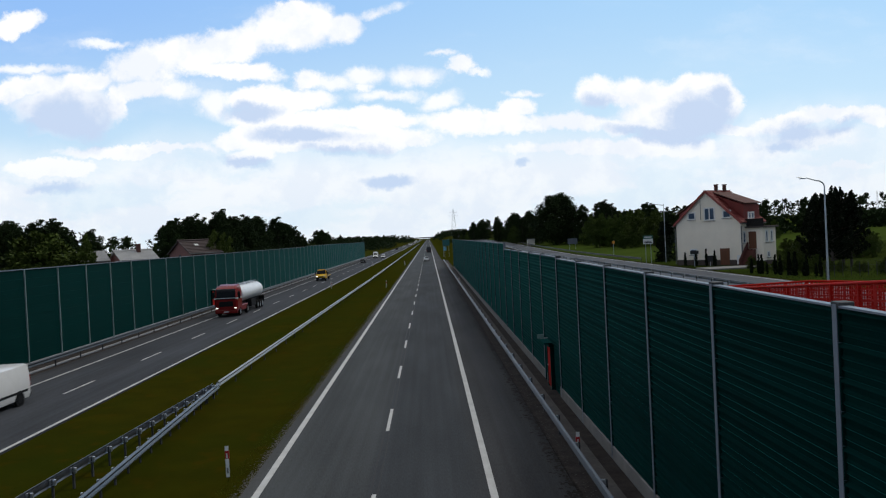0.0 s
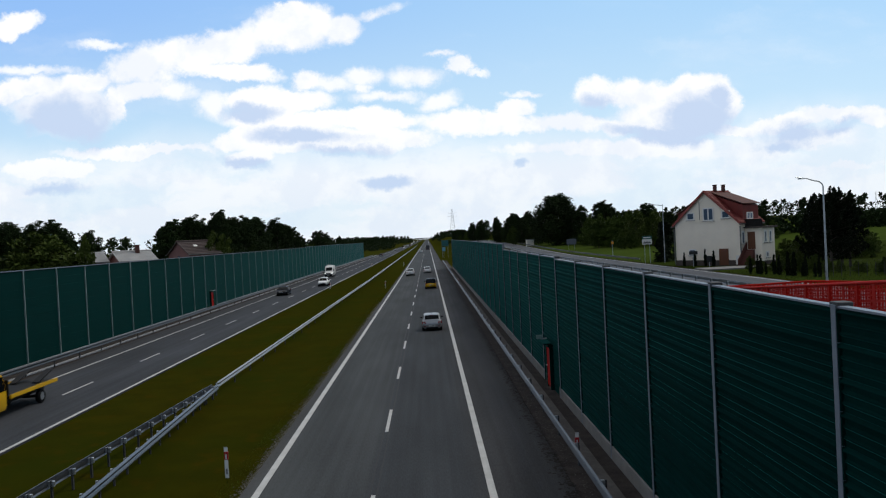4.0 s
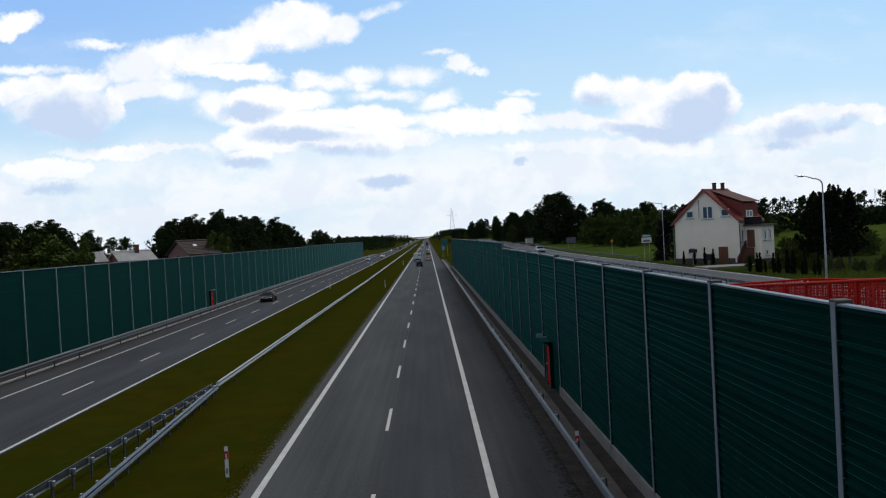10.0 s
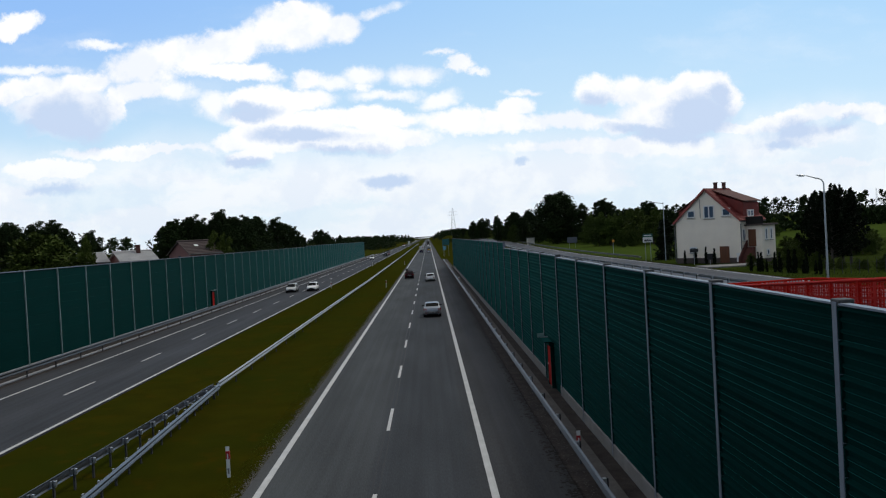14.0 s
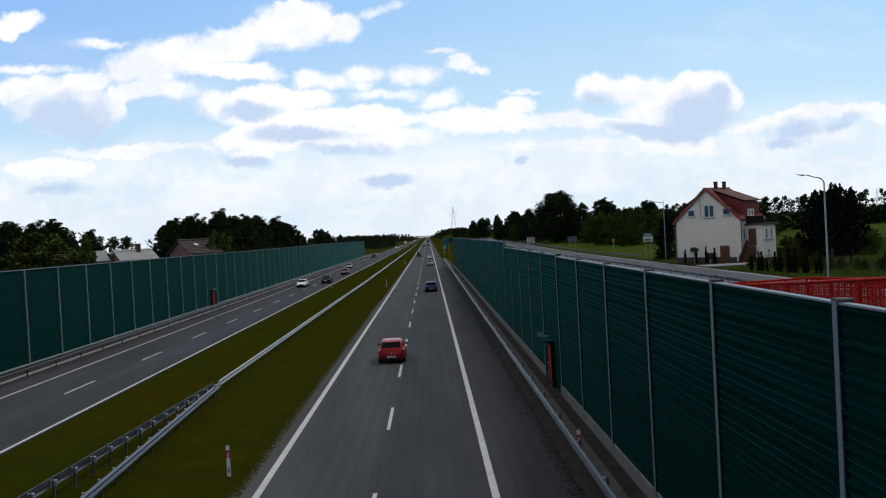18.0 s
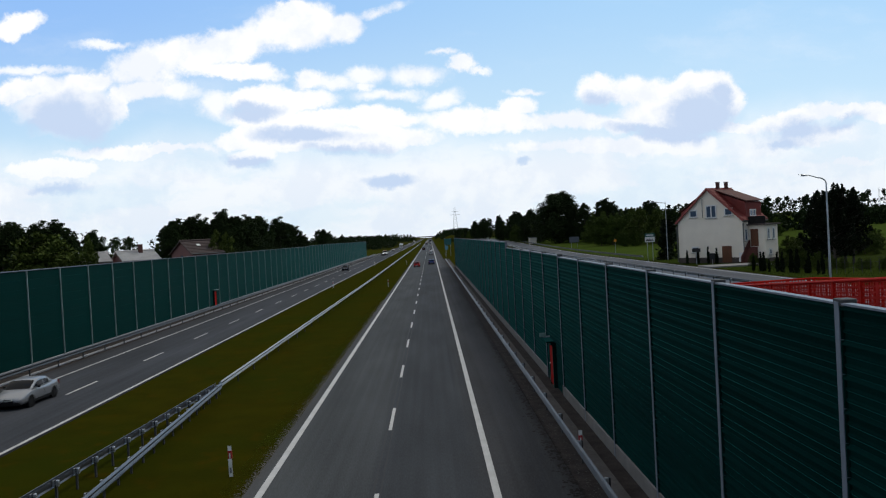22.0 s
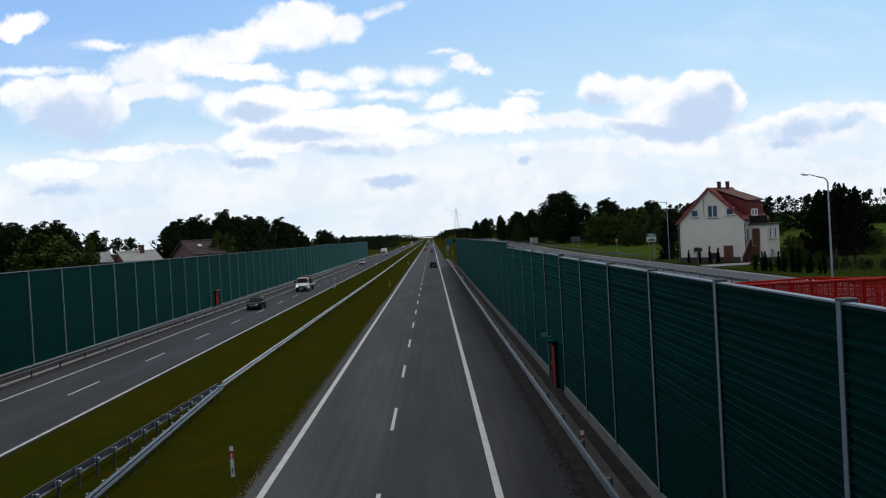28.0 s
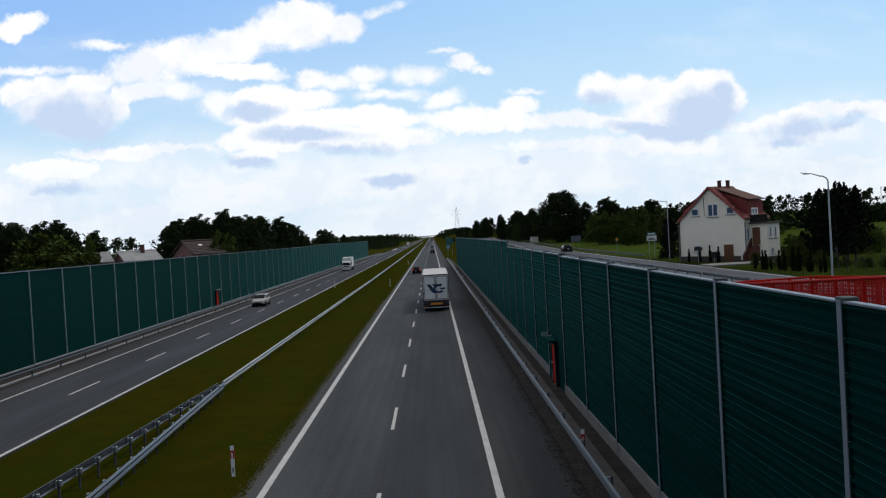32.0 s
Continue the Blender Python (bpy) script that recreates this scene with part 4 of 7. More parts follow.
    part("stair_wall", loft([[(x, py0 - 0.1, -0.9), (x, py0 - 0.1, 2.75), (x, py0 - 1.9, 0.6), (x, py0 - 1.9, -0.9)] for x in (px0 + 0.12, px0 + 0.28)]), stair, root, "red-brown stair parapet")
    return root


house()
tagged(finish("driveway", box(33.0, 41.0, 97.0, 101.5, 1.85, 2.02), M_CONCRETE), "pale concrete driveway in front of the house", "driveway", kind="structure")


# ---- trees and shrubs ----
def leaf_mesh(name, centres, radii, per, size, seed, squash=0.8):
    g = np.random.default_rng(seed)
    c = np.repeat(np.array(centres), per, 0)
    r = np.repeat(np.array(radii), per)
    n = len(c)
    d = g.normal(size=(n, 3))
    d /= np.linalg.norm(d, axis=1)[:, None]
    d *= (r * g.uniform(0.35, 1.05, n))[:, None]
    d[:, 2] *= squash
    p = c + d
    a = g.normal(size=(n, 3))
    a /= np.linalg.norm(a, axis=1)[:, None]
    b = np.cross(a, g.normal(size=(n, 3)))
    b /= np.linalg.norm(b, axis=1)[:, None]
    s = size * g.uniform(0.6, 1.4, n)
    a *= s[:, None]
    b *= (s * 0.6)[:, None]
    v = np.stack([p - a, p - b * 0.8 + a * 0.1, p + a, p + b], 1).reshape(-1, 3)
    me = bpy.data.meshes.new(name)
    me.from_pydata(v.tolist(), [], np.arange(4 * n).reshape(-1, 4).tolist())
    return me


def trunk_mesh(h, r, limbs, seed, spread):
    g = np.random.default_rng(seed)
    bm = bmesh.new()
    pts = [Vector((0, 0, -0.4))]
    for i in range(1, 6):
        f = i / 5
        pts.append(Vector((g.normal(0, 0.05) * h * 0.15, g.normal(0, 0.05) * h * 0.15, h * f)))
    for i, (a, b) in enumerate(zip(pts, pts[1:])):
        add_tube(bm, a, b, r * (1 - 0.16 * i), r * (1 - 0.16 * (i + 1)), 7)
    ends = []
    for i in range(limbs):
        f = 0.3 + 0.6 * (i + 0.5) / limbs
        a = Vector((0, 0, h * f))
        ang = i * 2.4 + g.uniform(-0.4, 0.4)
        ln = spread * (1.15 - f) * g.uniform(0.7, 1.1)
        b = a + Vector((math.cos(ang) * ln, math.sin(ang) * ln, ln * g.uniform(0.35, 0.9)))
        add_tube(bm, a, b, r * 0.35, r * 0.1, 5)
        ends.append(b)
    return bm, ends


M_BARK = surface("bark", (0.06, 0.05, 0.04), 0.9, var=0.4, scale=3, fine=15, bump=0.5)
M_BIRCH = surface("pale bark", (0.10, 0.095, 0.085), 0.9, var=0.5, scale=3, fine=8, bump=0.3)
M_LEAF = leaf_mat("green leaves", (0.047, 0.072, 0.014))
M_LEAF_DARK = leaf_mat("dark green leaves", (0.017, 0.030, 0.009))
M_LEAF_LIGHT = leaf_mat("light green leaves", (0.052, 0.074, 0.014))
M_NEEDLE = leaf_mat("dark needles", (0.009, 0.015, 0.007))


def tree(kind, h, w, seed, per=46, clumps=60, leaf=None, bark=None, size=0.26, label="", low=0.10):
    """A broad-leaved tree of height h and crown width w."""
    g = np.random.default_rng(seed)
    root = empty("tree")
    tagged(root, label, "tree", group="roadside trees")
    bm, ends = trunk_mesh(h * 0.86, 0.02 * h + 0.03, 9, seed, w * 0.42)
    part("trunk", bm, bark or M_BARK, root)
    cs, rs = [], []
    lead = [(0.0, 0.0, 1.0)]
    for i in range(5):
        a, rad = i * 1.26 + g.uniform(-0.4, 0.4), w * g.uniform(0.14, 0.27)
        lead.append((math.cos(a) * rad, math.sin(a) * rad, g.uniform(0.76, 0.97)))
    for i in range(clumps):
        lx, ly, top = lead[i % 6 if kind == "round" else (0 if i % 3 else i % 6)]
        f = low + (top - low) * g.uniform(0, 1) ** 0.85
        k = (f - low) / (top - low)
        wide = w * 0.34 * max(0.04, min(1.0, 2.2 * (k + 0.15)) * (1.02 - k ** 2.2)) ** 0.8
        a, rad = g.uniform(0, 2 * math.pi), wide * math.sqrt(g.uniform(0.05, 1))
        cs.append((lx * (1 - 0.3 * k) + math.cos(a) * rad, ly * (1 - 0.3 * k) + math.sin(a) * rad, h * f * 0.97))
        rs.append(w * g.uniform(0.08, 0.16) * (1.1 - 0.5 * k))
    for lx, ly, top in lead:
        for k in range(3):
            cs.append((lx * 0.75 + g.normal(0, 0.03) * w, ly * 0.75 + g.normal(0, 0.03) * w, h * (top * 0.95 + 0.028 * k)))
            rs.append(w * (0.095 - 0.016 * k))
    for e in ends:
        cs.append(tuple(e))
        rs.append(w * 0.12)
    me = leaf_mesh("crown", cs, rs, per, size, seed)
    link_mesh("crown", me, leaf or M_LEAF, root)
    return root


def thuja(h, w, seed, label):
    g = np.random.default_rng(seed)
    root = empty("conifer")
    tagged(root, label, "conifer", group="garden conifers")
    part("trunk", tube((0, 0, -0.2), (0, 0, h * 0.8), 0.06, 0.02), M_BARK, root)
    cs, rs = [], []
    for i in range(34):
        f = g.uniform(0.04, 1)
        wide = w / 2 * (1.0 - f) ** 0.6 * 0.75
        a = g.uniform(0, 6.28)
        cs.append((math.cos(a) * wide * 0.7, math.sin(a) * wide * 0.7, h * f * 0.97))
        rs.append(0.08 * w + wide * 0.45)
    link_mesh("crown", leaf_mesh("crown", cs, rs, 34, 0.09 + 0.02 * h, seed, 1.3), M_NEEDLE, root)
    return root


KINDS = [
    tree("round", 13.0, 7.2, 11, 84, 170, M_LEAF_DARK, M_BARK, 0.135, "tall dark green broad-leaved tree with uneven crown"),
    tree("round", 12.0, 5.4, 12, 80, 140, M_LEAF, M_BIRCH, 0.155, "slim green birch with pale trunk"),
    tree("spire", 13.0, 5.0, 13, 84, 150, M_LEAF_DARK, M_BARK, 0.13, "pointed dark green tree"),
    tree("round", 10.0, 8.0, 14, 76, 140, M_LEAF, M_BARK, 0.17, "round green tree with dense crown"),
    tree("round", 6.0, 5.5, 15, 60, 85, M_LEAF_LIGHT, M_BARK, 0.12, "light green bushy tree", 0.1),
]
BIG = tree("round", 17.0, 17.0, 21, 90, 300, M_LEAF_DARK, M_BARK, 0.26, "large old tree with a broad dark crown", 0.06)


def plant(src, x, y, h, src_h, turn, first, wide=1.0):
    z = float(ground_height(np.array(float(x)), np.array(float(y)))) - 0.05
    s = h / src_h
    m = pose(x, y, z, 0, 0, turn) @ Matrix.Diagonal((s * wide, s * wide, s, 1))
    if first:
        src.matrix_basis = m
        return src
    return copy_thing(src, m)


HEIGHTS = [13.0, 12.0, 13.0, 10.0, 6.0]
used = set()
g = random.Random(5)


def grove(x0, x1, y0, y1, n, h0, h1, kinds):
    for i in range(n):
        f = (i + g.random()) / n
        k = g.choice(kinds)
        src = KINDS[k]
        plant(src, x0 + (x1 - x0) * f, g.uniform(y0, y1), h0 + (h1 - h0) * f + g.uniform(-1.6, 0.8), HEIGHTS[k], g.uniform(0, 360), k not in used, g.uniform(0.85, 1.2))
        used.add(k)


grove(-66, -51.0, 112, 128, 28, 12.5, 11.6, [0, 2, 0, 2])
grove(-48.2, -43.2, 95, 101, 5, 8.0, 7.0, [4, 4, 3])
grove(-52, -47, 116, 122, 3, 8.4, 8.0, [3, 4])
grove(-60, -46, 165, 180, 7, 8.2, 7.8, [1, 3])
grove(-47.4, -36, 142, 158, 24, 12.4, 14.0, [0, 2, 0, 2])
grove(-45, -34, 160, 195, 20, 14.0, 13.4, [0, 2, 0, 1])
grove(-49, -34, 200, 250, 15, 12.8, 12.2, [0, 2])
grove(-52, -34, 250, 330, 18, 12.2, 11.2, [0, 2, 3])
plant(KINDS[4], -32.5, 126, 7.6, 6.0, 20, 4 not in used, 0.5)
plant(KINDS[4], -31.5, 127, 7.2, 6.0, 120, False, 0.5)
plant(KINDS[4], -42.2, 102, 7.4, 6.0, 70, False, 0.42)
plant(BIG, 42.6, 268, 16.2, 17.0, 30, True, 1.35)
grove(27.5, 41, 315, 350, 17, 10.5, 12.5, [0, 2, 3])
grove(19, 30, 405, 440, 12, 7.5, 11.0, [0, 3])
grove(14, 24, 480, 560, 10, 6.0, 7.5, [0, 3])
grove(45, 66, 215, 240, 19, 12.8, 11.8, [1, 3, 1, 3])
grove(47, 70, 245, 262, 9, 12.6, 11.4, [0, 1])
grove(45, 63, 196, 212, 9, 6.6, 5.4, [4, 3])
grove(53, 78, 172, 195, 12, 8.8, 6.2, [0, 3])
grove(31, 46, 285, 320, 14, 10.6, 12.0, [0, 2, 3])
grove(46, 60, 240, 275, 12, 12.6, 12.8, [0, 1, 3])


# far woods beyond the barriers
def wood(name, x0, x1, y0, y1, n, h, material, label, seed):
    gg = np.random.default_rng(seed)
    cs, rs = [], []
    for i in range(n):
        x, y = gg.uniform(x0, x1), gg.uniform(y0, y1)
        hh = h * gg.uniform(0.75, 1.1)
        z = float(ground_height(np.array(x), np.array(y)))
        for f in (0.2, 0.5, 0.78, 0.95):
            cs.append((x + gg.normal(0, 1), y, z + hh * f))
            rs.append(hh * 0.34 * (1.32 - f))
    tagged(link_mesh(name, leaf_mesh(name, cs, rs, 34, 0.5, seed), material), label, "woods", kind="stuff")


wood("far_woods", -75, -30, 560, 760, 130, 9.0, M_LEAF_DARK, "dark distant woods beyond the oncoming carriageway", 31)
wood("far_woods", -150, -34, 900, 1150, 150, 11.0, M_LEAF_DARK, "dark distant woods on the horizon", 32)
wood("far_woods", 14, 60, 800, 1100, 110, 6.5, M_LEAF_DARK, "dark distant woods beside the carriageway", 33)
wood("far_woods", 60, 190, 250, 420, 130, 8.0, M_LEAF_DARK, "dark woods behind the meadow", 34)
wood("far_woods", -220, -62, 140, 420, 120, 11.0, M_LEAF_DARK, "dark woods behind the houses", 35)
wood("far_woods", 62, 125, 188, 215, 190, 3.8, M_LEAF_DARK, "dark treeline on the hill behind the garden", 42)
wood("hedge", 88, 170, 105, 160, 60, 4.5, M_LEAF, "green hedges on the slope behind the garden", 36)

# the pines and garden beside the house
pine = empty("pine")
tagged(pine, "dark bushy pine with spiky top shoots", "pine", group="garden pines")
gg = np.random.default_rng(41)
cs, rs = [], []
limbs = tube((0, 0, -0.3), (0, 0, 7.9), 0.17, 0.03, 8)
for k in range(15):
    f = 0.14 + 0.055 * k
    for i in range(5):
        a = gg.uniform(0, 6.28)
        reach = (2.3 * (1.08 - f) ** 0.7 + 0.25) * gg.uniform(0.6, 1.1)
        z = 8.0 * f + gg.uniform(-0.2, 0.2)
        up = gg.uniform(0.2, 0.6)
        add_tube(limbs, (0, 0, z), (math.cos(a) * reach, math.sin(a) * reach, z + up * reach), 0.035, 0.012, 4)
        for j in range(4):
            r = reach * (0.4 + 0.2 * j)
            cs.append((math.cos(a) * r, math.sin(a) * r, z + up * r + 0.05 * j * j))
            rs.append(0.36 - 0.05 * j)
        for j in range(3):
            cs.append((math.cos(a) * reach, math.sin(a) * reach, z + up * reach + 0.25 + 0.2 * j))
            rs.append(0.15 - 0.035 * j)
for j in range(4):
    cs.append((0, 0, 7.7 + 0.22 * j))
    rs.append(0.2 - 0.04 * j)
part("trunk", limbs, M_BARK, pine)
link_mesh("crown", leaf_mesh("crown", cs, rs, 17, 0.13, 41, 1.0), M_NEEDLE, pine)
plant(pine, 42.3, 85.5, 8.2, 8.2, 0, True)
for x, y, h in ((43.9, 86.5, 8.5), (45.3, 87.5, 7.2), (41.9, 88.5, 6.6), (43.2, 89.5, 8.0)):
    plant(pine, x, y, h, 8.2, x * 77 % 360, False)
shrub = thuja(5.6, 2.6, 51, "dark conical conifer beside the house")
plant(shrub, 36.2, 126.4, 6.2, 5.6, 0, True, 1.1)
plant(shrub, 37.4, 127.6, 5.6, 5.6, 80, False, 1.2)
small = thuja(2.0, 0.7, 52, "small dark columnar conifer in the garden")
spots = [(35.5, 109.0, 2.1), (36.3, 107.2, 2.2), (37.0, 106.0, 2.0), (34.6, 110.6, 1.8)]
for i in range(13):
    spots.append((34.6 + 0.22 * i + g.uniform(-0.2, 0.2), 87.5 - 0.95 * i + g.uniform(-0.3, 0.3), g.choice((1.3, 1.6, 2.0, 2.3))))
for i, (x, y, h) in enumerate(spots):
    plant(small, x, y, h, 2.0, i * 50, i == 0, g.uniform(0.75, 1.05))
for i in range(12):
    plant(KINDS[4], 44.5 + 1.2 * i + g.uniform(-1, 1), g.uniform(98, 110), g.uniform(1.8, 2.8), 6.0, i * 40, False)
for i in range(9):
    plant(KINDS[4], 46 + 2.2 * i, g.uniform(72, 88), g.uniform(1.2, 2.2), 6.0, i * 40, False)
for i in range(7):
    plant(KINDS[3], 45.5 + 1.4 * i, 108 - 1.5 * i, g.uniform(2.6, 3.6), 10.0, i * 70, False)
for i in range(16):
    plant(KINDS[4], 36.5 + 0.5 * i, 92.0 - 1.2 * i + g.uniform(-1, 1), g.uniform(0.8, 1.5), 6.0, i * 40, False)
fence = empty("garden_fence", pose(37.4, 77.0, 2.0))
tagged(fence, "thin dark wire fence with slim posts along the garden", "fence")
first = None
for i in range(16):
    m = pose(0.62 * i, -0.35 * i, -0.1)
    if first is None:
        first = part("post", tube((0, 0, -0.3), (0, 0, 1.3), 0.028), M_RAIL_POST, fence, at=m).data
    else:
        link_mesh("post", first, None, fence, at=m)
for z in (0.4, 0.9, 1.35):
    part("wire", tube((0, 0, z), (9.3, -5.25, z), 0.006, None, 4), M_RAIL_POST, fence)
grass_tufts("meadow_grass", 33.5, 60, 62, 150, 20000, 0.22, M_BLADE_DARK, "dark green garden grass beyond the side road")


# ---- small buildings beyond the oncoming carriageway ----
M_SHEET = surface("pale sheet roof", (0.46, 0.45, 0.44), 0.7, var=0.2, scale=1.0, fine=8, bump=0.1)
M_BROWN = surface("dark brown roof", (0.060, 0.040, 0.038), 0.7, var=0.2, scale=1.5, fine=10, bump=0.2)
M_PINK = surface("dull pink render", (0.24, 0.12, 0.11), 0.9, var=0.12, scale=1, fine=10, bump=0.15)


def cottage(a, b, half, drop, roofm, label, roof_label, chimney=None, skylight=None):
    """A gabled house under the ridge from a to b; half its width, its roof's fall."""
    a, b = Vector(a), Vector(b)
    d = b - a
    w = Vector((d.x, d.y, 0)).length
    root = empty("cottage", pose(a.x, a.y, 0, 0, 0, math.degrees(math.atan2(d.y, d.x))))
    tagged(root, label, "house")
    R, E = a.z, a.z - drop
    k = drop / half
    prof = [(-half + 0.35, -0.5), (half - 0.35, -0.5), (half - 0.35, E + 0.30 * k), (0, R - 0.12), (-half + 0.35, E + 0.30 * k)]
    part("wall", loft([[(x, y, z) for y, z in prof] for x in (0.3, w - 0.3)]), M_PINK, root, "dull pink walls")
    for s in (-1, 1):
        c = [(0, 0, R), (w, 0, R), (w, s * half, E), (0, s * half, E)]
        slope = part("roof_slope", slab(c if s > 0 else c[::-1], -0.10), roofm, root, roof_label)
        part("gutter", tube((0, s * (half + 0.06), E), (w, s * (half + 0.06), E), 0.06), M_PIPE, slope)
        for i in range(9):
            f = (i + 0.5) / 9
            part("tile_course", box(-0.01, w + 0.01, s * half * f - 0.06, s * half * f + 0.06, R + (E - R) * f - 0.02, R + (E - R) * f + 0.07), roofm, slope)
    part("ridge_cap", tube((-0.05, 0, R + 0.05), (w + 0.05, 0, R + 0.05), 0.12, None, 6), roofm, root)
    part("window", box(0.27, 0.31, -0.5, 0.5, E - 1.4, E - 0.2), M_PANE, root, "dark gable window")
    if chimney:
        ch = part("chimney", box(chimney - 0.25, chimney + 0.25, -0.9, -0.4, E, R + 0.75, 0.02), M_BRICK, root, "dark brick chimney")
        part("chimney_cap", box(chimney - 0.3, chimney + 0.3, -0.95, -0.35, R + 0.754, R + 0.85), M_BRICK, ch)
    if skylight:
        x, f = skylight
        part("skylight", slab([(x, -half * (f + 0.12), R - drop * (f + 0.12) + 0.12), (x + 0.55, -half * (f + 0.12), R - drop * (f + 0.12) + 0.12), (x + 0.55, -half * f, R - drop * f + 0.12), (x, -half * f, R - drop * f + 0.12)], 0.05), M_WHITE, root, "bright skylight")
    return root


cottage((-37.93, 125, 8.75), (-33.8, 128.2, 8.75), 4.6, 2.0, M_BROWN, "pink house with a dark brown gabled roof", "dark brown tiled roof", None, (1.9, 0.35))
cottage((-41.13, 108, 7.62), (-37.0, 110.6, 7.62), 4.0, 1.25, M_SHEET, "pink house with a low pale sheet roof", "pale grey sheet roof", 3.0)
cottage((-46.2, 108, 7.62), (-43.0, 110, 7.62), 3.6, 1.2, M_SHEET, "small outbuilding with a pale sheet roof", "pale grey sheet roof", 1.0)
cottage((-45.6, 150, 10.0), (-43.6, 156, 10.0), 3.2, 2.4, M_BROWN, "brown gabled house among the trees", "dark brown roof")


# ---- lamps, poles and signs along the side road ----
def street_lamp(x, y, h, arm, label):
    z = float(ground_height(np.array(float(x)), np.array(float(y))))
    root = empty("street_lamp", pose(x, y, z))
    tagged(root, label, "street lamp")
    part("pole", tube((0, 0, -0.3), (0, 0, h - 0.5), 0.10, 0.06, 10), M_ZINC, root, "tapered grey pole", smooth=True)
    bm = bmesh.new()
    last = Vector((0, 0, h - 0.55))
    for i in range(1, 9):
        a = i / 8 * math.pi / 2
        p = Vector((-arm * 0.45 * (1 - math.cos(a)), 0, h - 0.55 + 0.55 * math.sin(a)))
        add_tube(bm, last, p, 0.055, None, 8)
        last = p
    add_tube(bm, last, (-arm, 0, h + 0.28), 0.05, 0.04, 8)
    part("arm", bm, M_ZINC, root, "curved bracket arm", smooth=True)
    rings = []
    for x0, r in ((-arm + 0.1, 0.05), (-arm - 0.05, 0.10), (-arm - 0.5, 0.15), (-arm - 0.8, 0.08)):
        rings.append([(x0, r * math.cos(a), h + 0.26 + (-(x0 + arm)) * 0.12 + r * 0.45 * math.sin(a)) for a in [k * math.pi / 4 for k in range(8)]])
    head = part("head", loft(rings), M_ZINC, root, "grey lamp head", smooth=True)
    part("lens", box(-arm - 0.6, -arm - 0.1, -0.09, 0.09, h + 0.19, h + 0.24, 0.01), M_LAMP, head)
    return root


street_lamp(34.3, 70.3, 8.85, 1.55, "tall grey street lamp with a curved arm")
pz = float(ground_height(np.array(35.0), np.array(122.0)))
pole = empty("utility_pole", pose(35.9, 124.2, pz))
tagged(pole, "tall thin grey utility pole", "pole")
part("shaft", tube((0, 0, -0.3), (0, 0, 8.9), 0.06, 0.045, 8), M_ZINC, pole, smooth=True)
part("bracket", tube((0, 0, 8.7), (-1.5, 0, 8.95), 0.05), M_ZINC, pole)
part("lamp_head", box(-2.1, -1.4, -0.12, 0.12, 8.9, 9.02, 0.03), M_ZINC, pole)


def sign(x, y, z0, z1, w, label, category, boards, posts=(0.0,)):
    z = float(ground_height(np.array(float(x)), np.array(float(y))))
    root = empty("road_sign", pose(x, y, z))
    tagged(root, label, category)
    for p in posts:
        part("post", tube((p, 0.05, -0.3), (p, 0.05, z1 - z), 0.04), M_ZINC, root)
    for bx0, bx1, bz0, bz1, mat, lab in boards:
        part("board", box(bx0, bx1, -0.03, 0.0, bz0 - z, bz1 - z, 0.008), mat, root, lab)
    return root


M_SIGN_GREEN = surface("green sign sheet", (0.01, 0.10, 0.08), 0.4, var=0.08, bump=0)
M_SIGN_BACK = surface("bare sign back", (0.12, 0.13, 0.16), 0.5, 0.4, var=0.1, bump=0)
s1 = sign(33.5, 125, 4.7, 6.1, 1.4, "green and white town sign with a dark skyline drawing", "road sign",
          [(-0.75, 0.75, 5.55, 6.05, M_SIGN_GREEN, "green band"), (-0.75, 0.75, 4.75, 5.546, M_PLATE, "white board")], (-0.4, 0.4))
zs = s1.location.z
for i, hh in enumerate((0.18, 0.3, 0.22, 0.36, 0.2, 0.28, 0.15)):
    part("skyline_bar", box(-0.6 + 0.17 * i, -0.45 + 0.17 * i, -0.04, -0.031, 4.9 - zs, 4.9 + hh - zs), M_INK, s1)
part("lettering_bar", box(-0.55, 0.55, -0.04, -0.031, 5.72 - zs, 5.88 - zs), M_PLATE, s1)
sign(38.6, 220, 3.0, 5.2, 2.6, "grey back of a large road sign", "road sign", [(-1.3, 1.3, 3.7, 5.2, M_SIGN_BACK, "")], (-0.8, 0.8))
sign(37.2, 165, 3.0, 5.0, 0.8, "small yellow warning sign", "road sign", [(-0.25, 0.25, 4.3, 4.8, M_AMBER, "yellow board")])
sign(6.3, 300, 3.7, 6.4, 3.0, "large teal direction sign beside the carriageway", "road sign",
     [(-1.2, 1.3, 4.0, 6.2, surface("teal sign sheet", (0.008, 0.11, 0.115), 0.4, bump=0), "teal board")], (-1.0, 1.0))
sign(5.6, 292, 2.2, 3.9, 1.4, "light blue road sign with white symbol", "road sign", [(-0.5, 0.6, 2.4, 3.8, surface("light blue sheet", (0.12, 0.34, 0.50), 0.4, bump=0), "light blue board")])
sign(44.4, 76.5, 3.0, 4.4, 1.0, "grey blank sign at the garden edge", "road sign", [(-0.5, 0.5, 3.1, 4.3, M_SIGN_BACK, "")])
sign(34.7, 107, 3.5, 4.0, 1.0, "low black notice board on a short post by the house", "notice board", [(-0.55, 0.55, 3.5, 3.95, M_INK, "black board")])
sign(36.5, 106.2, 2.4, 3.3, 0.8, "small black cabinet on a post by the house", "post box", [(-0.38, 0.38, 2.45, 3.25, M_INK, "black box")])
kz = float(ground_height(np.array(34.3), np.array(275.0)))
kiosk = empty("kiosk", pose(34.3, 275, kz))
